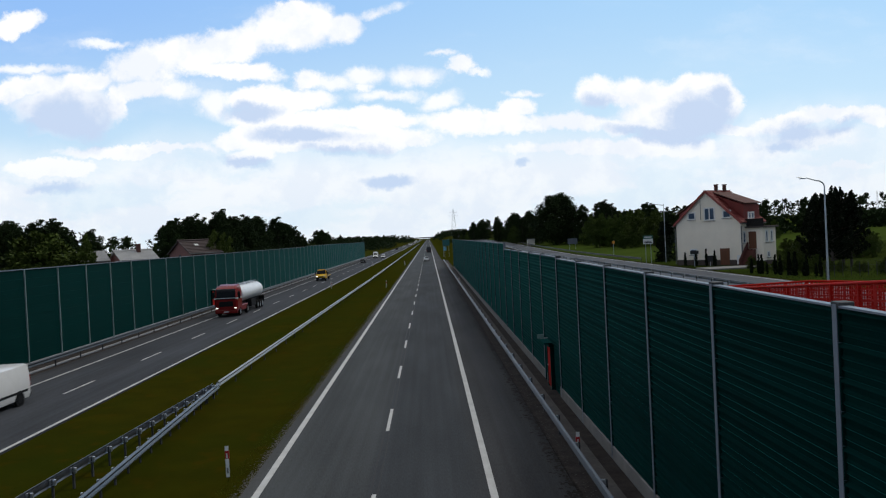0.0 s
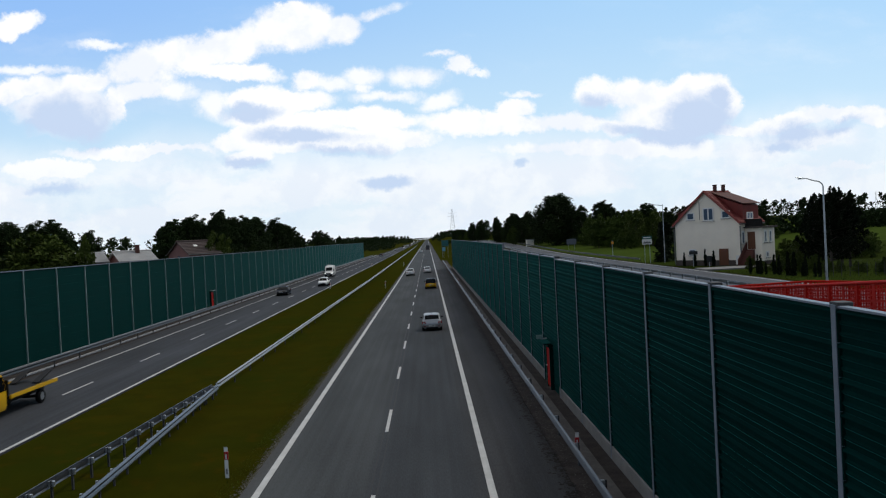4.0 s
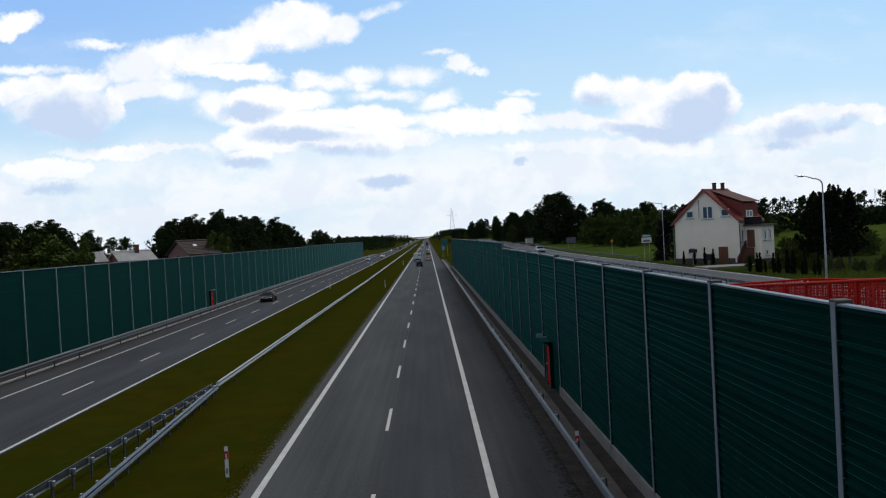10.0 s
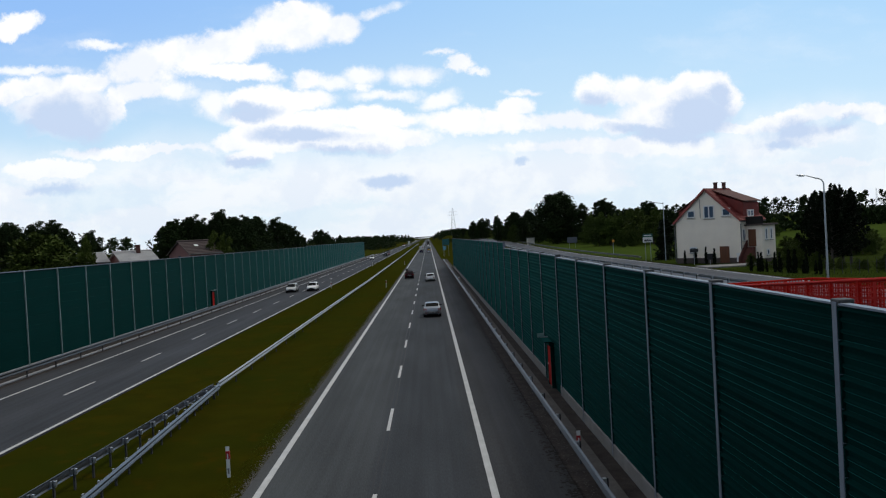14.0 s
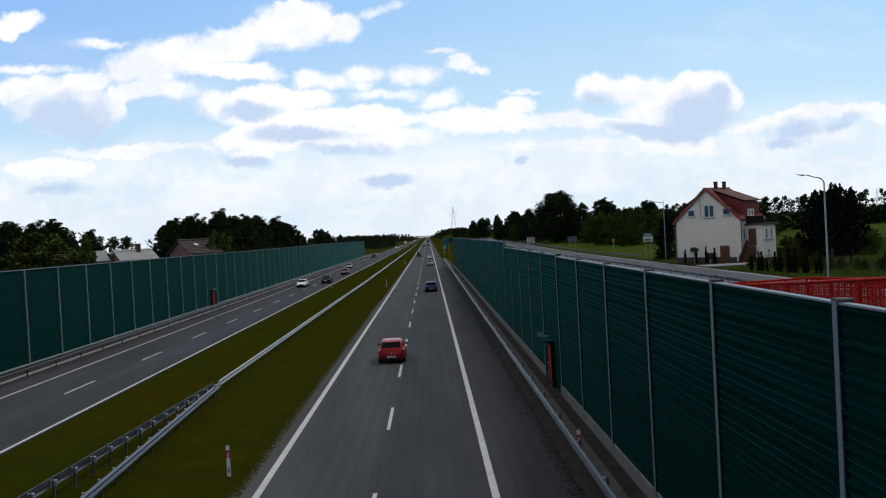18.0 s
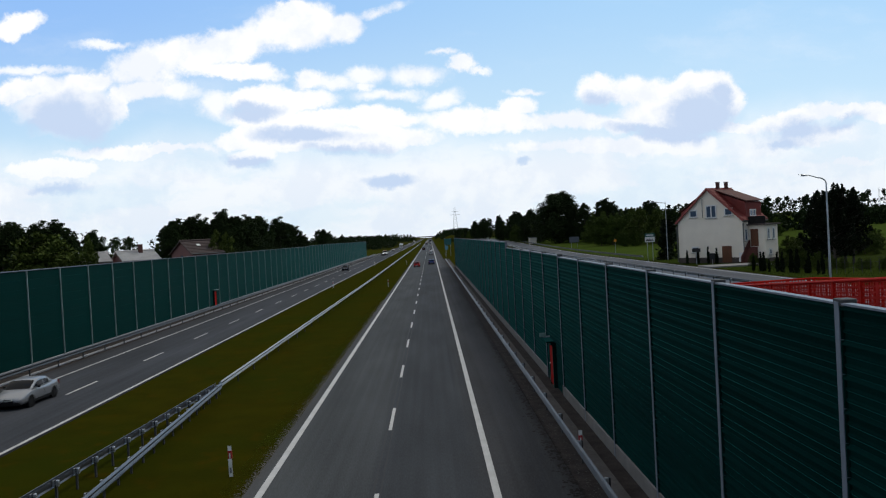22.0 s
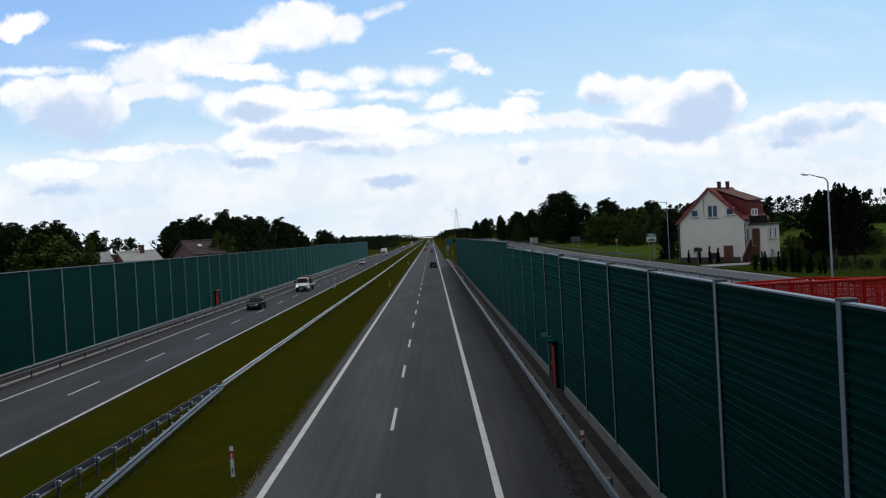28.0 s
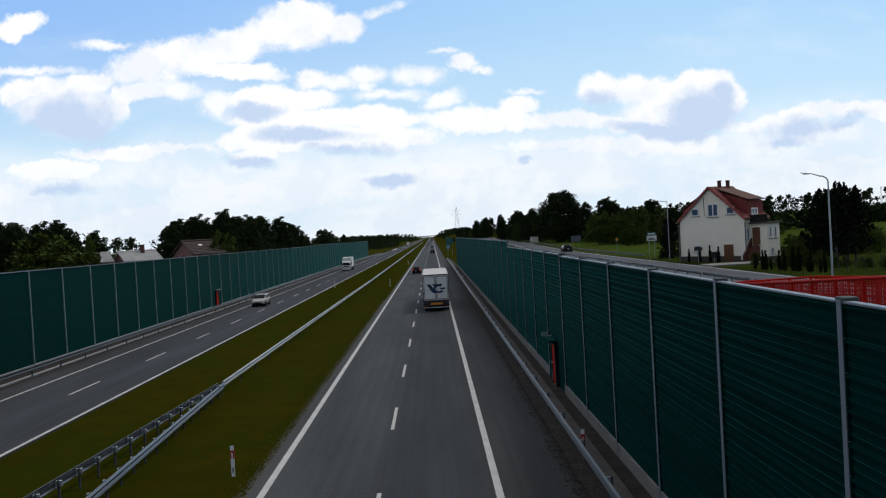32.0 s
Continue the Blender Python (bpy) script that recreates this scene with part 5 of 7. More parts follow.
tagged(kiosk, "small pale grey hut with a flat roof beside the side road", "hut")
part("wall", box(-1.2, 1.2, -1, 1, -0.2, 2.1), M_WALL, kiosk)
part("roof", box(-1.4, 1.4, -1.2, 1.2, 2.105, 2.3, 0.02), M_CONCRETE, kiosk)


def pylon(x, y, h):
    root = empty("power_pylon", pose(x, y, float(ground_height(np.array(float(x)), np.array(float(y))))))
    tagged(root, "grey steel lattice power pylon on the horizon", "pylon")
    w0, w1 = 3.2, 0.4
    legs = [(1, 1), (1, -1), (-1, 1), (-1, -1)]
    for sx, sy in legs:
        part("leg", tube((sx * w0, sy * w0, 0), (sx * w1, sy * w1, h), 0.13, 0.08, 5), M_ZINC, root)
    br = bmesh.new()
    n = 8
    for i in range(n):
        a, b = i / n, (i + 1) / n
        wa, wb = w0 + (w1 - w0) * a, w0 + (w1 - w0) * b
        for s in (-1, 1):
            add_tube(br, (-wa, s * wa, h * a), (wb, s * wb, h * b), 0.06, None, 4)
            add_tube(br, (wa, s * wa, h * a), (-wb, s * wb, h * b), 0.06, None, 4)
    tagged(part("bracing", br, M_ZINC, root), kind="stuff")
    for z, ww in ((h * 0.74, 5.5), (h * 0.86, 4.2)):
        part("crossarm", tube((-ww, 0, z), (ww, 0, z), 0.12, None, 5), M_ZINC, root)


pylon(28.5, 900, 30)
mast = empty("lattice_mast", pose(221, 400, 4.0))
tagged(mast, "slim grey lattice mast beyond the hill", "mast")
for sx, sy in ((-0.6, -0.5), (0.6, -0.5), (0.0, 0.6)):
    part("leg", tube((sx, sy, 0), (sx * 0.3, sy * 0.3, 15.3), 0.10, 0.06, 5), M_ZINC, mast)
for k in range(9):
    f = 1 - 0.7 * k / 9
    part("brace", tube((-0.6 * f, -0.5 * f, 1.65 * k), (0.6 * (f - 0.07), -0.5 * (f - 0.07), 1.65 * k + 1.65), 0.05, None, 4), M_ZINC, mast)
bridge = empty("overpass", pose(3, 1700, 0))
tagged(bridge, "distant dark overpass spanning the expressway", "bridge")
# dark base colour carries the shade on the overpass's near side
M_BRIDGE_SHADE = surface("shade-dark bridge concrete", (0.075, 0.078, 0.08), 0.9, var=0.2, scale=0.4, fine=4, bump=0.1)
part("deck", box(-30, 24, -4, 4, 5.8, 7.0), M_BRIDGE_SHADE, bridge, "concrete deck coloured dark for shade")
part("railing", box(-30, 24, -4, -3.8, 7.005, 7.7), M_RAIL_POST, bridge)
for x in (-28, -12, 8, 22):
    part("pier", box(x - 0.5, x + 0.5, -3, 3, -0.5, 5.796), M_BRIDGE_SHADE, bridge)
wood("bank", -90, -27, 1560, 1660, 70, 8.0, M_LEAF_DARK, "dark bushes on the overpass embankment", 37)
wood("bank", 9, 60, 1560, 1660, 50, 8.0, M_LEAF_DARK, "dark bushes on the overpass embankment", 38)
wood("far_woods", -190, -30, 1250, 1420, 130, 11.0, M_LEAF_DARK, "dark woods closing the horizon", 39)
wood("far_woods", 12, 60, 1250, 1420, 50, 9.0, M_LEAF_DARK, "dark woods closing the horizon", 40)


# ---- red ramp railing behind the barrier ----
def ramp_railing():
    root = empty("footbridge_ramp")
    tagged(root, "red steel ramp railing with perforated infill panels", "railing", kind="structure")
    runs = [((7.45, 9.0, 6.75), (7.95, 14.0, 6.30)), ((7.95, 14.0, 6.30), (8.75, 20.0, 5.82)), ((8.75, 20.0, 5.82), (9.65, 26.5, 5.32)),
            ((10.9, 31.0, 5.02), (14.2, 30.4, 5.12)), ((14.2, 30.4, 5.12), (15.9, 28.0, 5.12)), ((15.9, 28.0, 5.12), (15.0, 22.0, 5.3))]
    holes = random.Random(3)
    for a, b in runs:
        a, b = Vector(a), Vector(b)
        d = b - a
        flat = Vector((d.x, d.y, 0)).length
        turn = math.degrees(math.atan2(d.y, d.x))
        slope = d.z / flat
        seg = part("railing_frame", bmesh.new(), M_RED, root, "red steel handrail frame", at=pose(a.x, a.y, a.z, 0, 0, turn))
        bm = bmesh.new()
        add_tube(bm, (0, 0, 0), (flat, 0, d.z), 0.035, None, 8)
        add_tube(bm, (0, 0, -1.0), (flat, 0, d.z - 1.0), 0.03, None, 8)
        n = max(2, round(flat / 1.6))
        for i in range(n + 1):
            x = flat * i / n
            add_box(bm, x - 0.035, x + 0.035, -0.035, 0.035, slope * x - 1.15, slope * x)
        bm.to_mesh(seg.data)
        bm.free()
        # perforated sheet: flat strips with square holes left between them
        for i in range(n):
            x0, x1 = flat * i / n + 0.035, flat * (i + 1) / n - 0.035
            sh = bmesh.new()
            cols = max(6, round((x1 - x0) / 0.11))
            w = (x1 - x0) / cols
            for c in range(cols):
                xa = x0 + c * w
                zz = slope * xa
                solid = c % 7 == 6
                add_box(sh, xa, xa + (w if solid else w * 0.32), -0.006, 0.006, zz - 0.98, zz - 0.03)
            for r in range(10):
                zr = -0.97 + 0.95 * r / 9
                hgt = 0.050 if r % 3 == 0 else 0.028
                add_loft(sh, [[(x, y, slope * x + zr + k) for y, k in ((-0.005, -hgt / 2), (0.005, -hgt / 2), (0.005, hgt / 2), (-0.005, hgt / 2))] for x in (x0, x1)])
            part("infill_panel", sh, M_RED, root, "perforated red steel panel", at=pose(a.x, a.y, a.z, 0, 0, turn))
    # the ramp's floor and its supports
    part("ramp_deck", loft([[(7.5, 8.5, 5.5), (9.3, 8.5, 5.5), (9.3, 8.5, 5.65), (7.5, 8.5, 5.65)], [(9.7, 26.5, 4.0), (11.5, 26.5, 4.0), (11.5, 26.5, 4.15), (9.7, 26.5, 4.15)], [(10.9, 30.9, 3.8), (16, 30.9, 3.8), (16, 30.9, 3.95), (10.9, 30.9, 3.95)]]), M_DECK, root, "grey ramp deck")
    for x, y in ((8.6, 12), (10.0, 22), (13, 30)):
        part("ramp_pier", box(x - 0.2, x + 0.2, y - 0.2, y + 0.2, -0.4, 3.78 if y > 25 else 4.3 if y > 20 else 5.2), M_CONCRETE, root)


ramp_railing()


# ---- vehicles (each looks along +y, its middle over its own origin) ----
def wheel(parent, x, y, r, w, truck=False):
    s = 1 if x > 0 else -1
    wh = part("wheel", tube((x - s * w * 0.85, y, r), (x - s * 0.03, y, r), r * 0.5, None, 14), M_TRIM, parent)
    prof = [(0.62, 0.0), (0.9, 0.02), (0.99, 0.15), (1.0, 0.5), (0.99, 0.85), (0.9, 0.98), (0.62, 1.0)]
    rings = [[(x - s * w * d, y + math.cos(a) * r * k, r + math.sin(a) * r * k) for a in [j * math.pi / 9 for j in range(18)]] for k, d in prof]
    part("tyre", loft(rings, False), M_BLACK, wh, "black rubber tyre", smooth=True)
    rim = bmesh.new()
    add_tube(rim, (x - s * 0.04, y, r), (x - s * 0.015, y, r), r * 0.62, r * 0.58, 16)
    for j in range(5):
        a = j * math.tau / 5
        c = Vector((x - s * 0.012, y + math.cos(a) * r * 0.33, r + math.sin(a) * r * 0.33))
        t = Vector((0, -math.sin(a), math.cos(a)))
        q = Vector((0, math.cos(a), math.sin(a)))
        add_slab(rim, [c - t * 0.05 * r - q * r * 0.25, c + t * 0.05 * r - q * r * 0.25, c + t * 0.09 * r + q * r * 0.25, c - t * 0.09 * r + q * r * 0.25], s * 0.012)
    part("rim", rim, M_RIM if not truck else M_ZINC, wh, "grey wheel rim")
    return wh


def quad_in(c, u0, u1, v0, v1, lift):
    """A smaller four-corner patch on a four-corner face, lifted off it."""
    c = [Vector(p) for p in c]
    f = lambda u, v: (c[0] * (1 - u) + c[1] * u) * (1 - v) + (c[3] * (1 - u) + c[2] * u) * v
    n = (c[1] - c[0]).cross(c[3] - c[0]).normalized() * lift
    return [f(u0, v0) + n, f(u1, v0) + n, f(u1, v1) + n, f(u0, v1) + n]


SHAPES = {
    # length, width, height, belt, nose, tail height, cabin: rear foot, rear top, front top, front foot (from the rear end), wheel radius
    "hatch": (4.05, 1.74, 1.48, 0.95, 0.72, 0.90, 0.10, 0.55, 2.35, 3.10, 0.31),
    "suv": (4.50, 1.84, 1.60, 1.06, 0.86, 1.02, 0.08, 0.62, 2.55, 3.42, 0.35),
    "sedan": (4.60, 1.78, 1.45, 0.94, 0.70, 0.98, 0.75, 1.45, 2.70, 3.50, 0.32),
    "wagon": (4.55, 1.76, 1.48, 0.94, 0.70, 0.90, 0.10, 0.50, 2.75, 3.50, 0.31),
    "mpv": (4.40, 1.80, 1.64, 1.00, 0.78, 0.95, 0.08, 0.35, 2.65, 3.65, 0.32),
}
SHAPES = {k: tuple(round(0.9 * n, 3) for n in v) for k, v in SHAPES.items()}
SHAPES["large_suv"] = tuple(round(1.17 * n, 3) for n in SHAPES["suv"])


def car(shape, col, label, metal=0.2, lights=False, roof=None, rack=False, tall_lamps=False):
    L_, W, H, belt, nose, tail, c0, c1, c2, c3, wr = SHAPES[shape]
    pt = paint(col, metal)
    root = empty("car")
    tagged(root, label, "car", group="cars on the road")
    y0, y1, w = -L_ / 2, L_ / 2, W / 2
    zb = 0.23 if shape not in ("suv", "large_suv") else 0.27
    deck = y0 + c0

    def ring(y, top, half, zlow):
        h = top - zlow
        pts = [(half * 0.80, zlow), (half * 0.95, zlow + 0.06), (half * 0.995, zlow + 0.28 * h), (half, zlow + 0.50 * h), (half * 0.985, zlow + 0.74 * h), (half * 0.95, top - 0.08 * h), (half * 0.90, top - 0.02), (half * 0.74, top + 0.004), (half * 0.4, top + 0.014)]
        return [(x, y, z) for x, z in pts] + [(-x, y, z) for x, z in pts[::-1]]

    st = [(y0 + 0.0, tail * 0.72, w * 0.70, zb + 0.14), (y0 + 0.03, tail * 0.86, w * 0.82, zb + 0.06), (y0 + 0.10, tail * 0.965, w * 0.91, zb + 0.02), (y0 + 0.22, tail * 0.995, w * 0.96, zb), (y0 + 0.42, tail + 0.3 * ((belt if c0 < 0.5 else tail) - tail), w * 0.99, zb), (y0 + 0.8, belt if c0 < 0.5 else tail, w, zb),
          (y0 + c3 - 0.5, belt, w, zb), (y0 + c3 + 0.05, belt - 0.02, w, zb), (y1 - 0.55, (belt + nose * 2) / 3 + 0.02, w * 0.98, zb), (y1 - 0.22, nose, w * 0.93, zb), (y1 - 0.06, nose * 0.90, w * 0.84, zb + 0.04), (y1, nose * 0.78, w * 0.72, zb + 0.10)]
    part("body", loft([ring(*s) for s in st]), pt, root, "painted car body", smooth=True)
    # cabin: a rounded shell, its windows laid on it
    wb, wt = w * 0.93, w * 0.77
    zf = (belt if c0 < 0.5 else tail) - 0.04
    B0, T0, T1, B1 = y0 + c0, y0 + c1, y0 + c2, y0 + c3
    ym, hl = (B0 + B1) / 2, (B1 - B0) / 2
    ridge_y = [B0, B0 + 0.30 * (T0 - B0), B0 + 0.65 * (T0 - B0), B0 + 0.90 * (T0 - B0), T0 + 0.10, T0 + 0.30, (T0 + T1) / 2, T1 - 0.15, T1 + 0.06, T1 + 0.35 * (B1 - T1), T1 + 0.7 * (B1 - T1), B1]
    rise = H - zf
    ridge_z = [zf, zf + 0.33 * rise, zf + 0.68 * rise, zf + 0.89 * rise, H - 0.035, H - 0.01, H, H - 0.02, H - 0.07, zf + 0.66 * rise, zf + 0.31 * rise, zf - 0.02]
    top_at = lambda y: float(np.interp(y, ridge_y, ridge_z))
    slim = lambda y: 1 - 0.07 * ((y - ym) / hl) ** 2

    def flank(y, z):
        """Half the cabin's width at y and height z."""
        f = min(1.0, max(0.0, (z - zf) / rise))
        return (wb + (wt - wb) * f ** 1.25) * slim(y)

    def shell(y):
        z = top_at(y)
        d = max(0.0, min(1.0, (z - zf) / 0.3))
        pts = [(flank(y, zf), zf - 0.05)] + [(flank(y, zf + (z - 0.12 * d - zf) * k), zf + (z - 0.12 * d - zf) * k) for k in (0.35, 0.7, 1.0)]
        e = pts[-1][0]
        pts += [(e * 0.955, z - 0.062 * d), (e * 0.86, z - 0.024 * d), (e * 0.6, z - 0.006 * d), (e * 0.25, z)]
        return [(x, y, q) for x, q in pts] + [(-x, y, q) for x, q in pts[::-1]]

    fine_y = [ridge_y[0]] + [a + (b - a) * k for a, b in zip(ridge_y, ridge_y[1:]) for k in (0.5, 1.0)]
    part("cabin", loft([shell(y) for y in fine_y]), roof or pt, root, "car roof and pillars", smooth=True)

    def pane(name, ya, yb, share, label):
        """A screen across the car from ya to yb."""
        n, rows = 6, []
        for k in range(7):
            y = ya + (yb - ya) * k / 6
            z = top_at(y)
            d = max(0.0, min(1.0, (z - zf) / 0.3))
            e = flank(y, z - 0.12 * d) * share
            prof = lambda u: z - d * float(np.interp(abs(u) * share, [0, 0.25, 0.6, 0.86, 0.955, 1.0], [0, 0, 0.006, 0.024, 0.062, 0.12])) + 0.016
            rows.append([(e * u, y, prof(u)) for u in [-1 + 2 * i / n for i in range(n + 1)]])
        bm = bmesh.new()
        vs = [[bm.verts.new(p) for p in r] for r in rows]
        lo = [[bm.verts.new((p[0], p[1], p[2] - 0.02)) for p in r] for r in rows]
        for a, b, flip in ((vs, vs, False), (lo, lo, True)):
            for r0, r1 in zip(a, a[1:]):
                for i in range(n):
                    q = [r0[i], r0[i + 1], r1[i + 1], r1[i]]
                    bm.faces.new(q[::-1] if flip else q)
        edge = vs[0] + [r[-1] for r in vs[1:]] + vs[-1][-2::-1] + [r[0] for r in vs[-2:0:-1]]
        low = lo[0] + [r[-1] for r in lo[1:]] + lo[-1][-2::-1] + [r[0] for r in lo[-2:0:-1]]
        for k in range(len(edge)):
            m = (k + 1) % len(edge)
            bm.faces.new([edge[k], low[k], low[m], edge[m]])
        bmesh.ops.recalc_face_normals(bm, faces=bm.faces[:])
        part(name, bm, M_GLASS, root, label, smooth=True)

    pane("rear_window", B0 + 0.22 * (T0 - B0), B0 + 0.84 * (T0 - B0), 0.84, "dark rear window")
    pane("windscreen", T1 + 0.10 * (B1 - T1), B1 - 0.10 * (B1 - T1), 0.90, "dark windscreen")
    cuts = [B0 + 0.42, T0 + 0.34 * (T1 - T0) - 0.05, T0 + 0.84 * (T1 - T0), B1 - 0.34]
    if shape == "sedan":
        cuts = [B0 + 0.50, T0 + 0.42 * (T1 - T0), B1 - 0.36]
    for s in (-1, 1):
        for ya, yb in zip(cuts, cuts[1:]):
            low, up = [], []
            for k in range(6):
                y = ya + 0.035 + (yb - ya - 0.07) * k / 5
                za = zf + 0.07
                zb_ = max(za + 0.02, top_at(y) - 0.13)
                low.append((flank(y, za), y, za))
                up.append((flank(y, zb_), y, zb_))
            rings = [[(s * (p[0] + o), p[1], p[2]) for p, o in ((a, -0.012), (a, 0.009), (b, 0.009), (b, -0.012))] for a, b in zip(low, up)]
            part("side_window", loft(rings), M_GLASS, root, "dark side window", smooth=True)
    zt = H
    # trim, lamps, plates
    bump = []
    for z, d, k in ((zb - 0.02, 0.10, 0.80), (zb + 0.10, 0.0, 0.90), (zb + 0.30, -0.035, 0.95), (tail * 0.56, -0.02, 0.95), (tail * 0.60, 0.06, 0.92)):
        bump.append([(-w * k, y0 + 0.26, z), (-w * k, y0 + 0.14 + d, z), (-w * k * 0.78, y0 + 0.02 + d, z), (0, y0 - 0.015 + d, z), (w * k * 0.78, y0 + 0.02 + d, z), (w * k, y0 + 0.14 + d, z), (w * k, y0 + 0.26, z)])
    part("rear_bumper", loft(bump), pt, root, "painted rear bumper", smooth=True)
    part("diffuser", box(-w * 0.62, w * 0.62, y0 - 0.045, y0 + 0.1, zb - 0.03, zb + 0.10, 0.02), M_TRIM, root, "black lower bumper")
    for s in (-1, 1):
        part("rear_reflector", box(s * w * 0.62, s * w * 0.80, y0 - 0.02, y0 + 0.06, zb + 0.16, zb + 0.20), M_TAIL, root)
    if c0 < 0.5:
        part("spoiler", loft([[(-wt * 0.9, T0 + 0.28, H - 0.03), (wt * 0.9, T0 + 0.28, H - 0.03), (wt * 0.9, T0 + 0.28, H + 0.005), (-wt * 0.9, T0 + 0.28, H + 0.005)],
                              [(-wt * 0.88, T0 - 0.09, H - 0.10), (wt * 0.88, T0 - 0.09, H - 0.10), (wt * 0.88, T0 - 0.09, H - 0.065), (-wt * 0.88, T0 - 0.09, H - 0.065)]]), roof or pt, root, "roof spoiler")
        part("brake_light", box(-0.16, 0.16, T0 - 0.10, T0 - 0.085, H - 0.095, H - 0.07), M_TAIL, root)
        wy = B0 + 0.26 * (T0 - B0)
        part("rear_wiper", tube((0.0, wy - 0.02, top_at(wy) + 0.03), (-0.34, wy + 0.04, top_at(wy + 0.04) + 0.03), 0.010, None, 5), M_TRIM, root)
    part("badge", tube((0, y0 - 0.015, tail * 0.80), (0, y0 + 0.06, tail * 0.80), 0.035, None, 12), M_ZINC, root)
    part("front_bumper", box(-w * 0.78, w * 0.78, y1 - 0.12, y1 + 0.03, zb, zb + 0.16, 0.03), M_TRIM, root, "black lower bumper")
    part("grille", box(-w * 0.46, w * 0.46, y1 - 0.12, y1 + 0.02, zb + 0.13, nose * 0.78, 0.03), M_TRIM, root, "black grille")
    tz = tail * 0.79
    for s in (-1, 1):
        if tall_lamps:
            low_y, up_y = B0 + 0.10 * (T0 - B0), B0 + 0.88 * (T0 - B0)
            rings = []
            for k in range(6):
                y = low_y + (up_y - low_y) * k / 5
                z = top_at(y)
                e = flank(y, z - 0.1) * (1.0 + 0.02 * (1 - k / 5))
                rings.append([(s * e * 0.86, y - 0.03, z - 0.02), (s * (e + 0.015), y + 0.02, z - 0.09), (s * (e + 0.012), y + 0.10, z - 0.10), (s * e * 0.86, y + 0.03, z - 0.03)])
            part("tail_lamp", loft(rings), M_TAIL_ON if lights else M_TAIL, root, "tall red tail lamp")
            tz = tail * 0.90
        tl = [(s * w * 0.965, y0 + 0.20, tz - 0.05), (s * w * 0.62, y0 + 0.0, tz - 0.04), (s * w * 0.66, y0 + 0.03, tz + 0.11), (s * w * 0.95, y0 + 0.24, tz + 0.15)]
        part("tail_lamp", slab(tl if s < 0 else tl[::-1], 0.045), M_TAIL_ON if lights else M_TAIL, root, "red tail lamp")
        part("door_handle", box(s * (w - 0.01), s * (w + 0.02), ym - 0.30, ym - 0.16, belt - 0.16, belt - 0.13, 0.008), pt, root)
        lamp = [(s * w * 0.90, y1 - 0.26, nose * 0.80), (s * w * 0.50, y1 - 0.035, nose * 0.76), (s * w * 0.50, y1 - 0.07, nose * 0.90), (s * w * 0.88, y1 - 0.30, nose * 0.96)]
        part("headlight", slab(lamp[::-1] if s < 0 else lamp, 0.04), M_LAMP_ON if lights else M_LAMP, root, "clear headlight")
        mi = box(s * (w - 0.03), s * (w + 0.15), B1 - 0.60, B1 - 0.48, belt + 0.01, belt + 0.13, 0.03, 2)
        part("mirror", mi, M_TRIM, root, "dark door mirror", smooth=True)
        part("door_seam", box(s * (w - 0.004), s * (w + 0.003), (B0 + B1) / 2 - 0.006, (B0 + B1) / 2 + 0.006, zb + 0.16, belt - 0.06), M_TRIM, root)
        part("sill_trim", box(s * (w - 0.05), s * (w + 0.008), -L_ * 0.24, L_ * 0.25, zb - 0.02, zb + 0.10), M_TRIM, root)
        for yy in (y0 + 0.80, y1 - 0.86):
            # black disc on the flank stands in for the dark wheel well
            well_disc = tube((s * (w - 0.05), yy, wr), (s * (w + 0.006), yy, wr), wr * 1.17, None, 20)
            part("wheel_well_shade", well_disc, M_TRIM, root)
            wheel(root, s * (w + 0.014), yy, wr, 0.21)
        if rack:
            part("roof_rail", tube((s * wt * 0.93, T0 + 0.2, zt + 0.05), (s * wt * 0.93, T1 - 0.1, zt + 0.05), 0.025), M_TRIM, root, "roof rail")
    pz = tail * (0.66 if shape in ("suv", "large_suv", "mpv") else 0.52)
    for yy, zz in ((y0 - 0.045 if shape not in ("suv", "large_suv", "mpv") else y0 - 0.022, pz), (y1 + 0.035, zb + 0.30)):
        s = -1 if yy < 0 else 1
        pl = part("plate", box(-0.26, 0.26, yy - 0.012, yy + 0.012, zz - 0.055, zz + 0.055), M_PLATE, root, "white plate with dark bars")
        for a, b in ((-0.18, -0.07), (-0.03, 0.18)):
            part("bar", box(a, b, yy + s * 0.0125, yy + s * 0.016, zz - 0.03, zz + 0.03), M_INK, pl)
    part("aerial", tube((0, T0 + 0.25, zt - 0.02), (0, T0 + 0.12, zt + 0.10), 0.02, 0.006, 6), M_TRIM, root)
    part("underside", box(-w * 0.8, w * 0.8, y0 + 0.3, y1 - 0.3, 0.17, zb + 0.05), M_BLACK, root)
    return root, L_


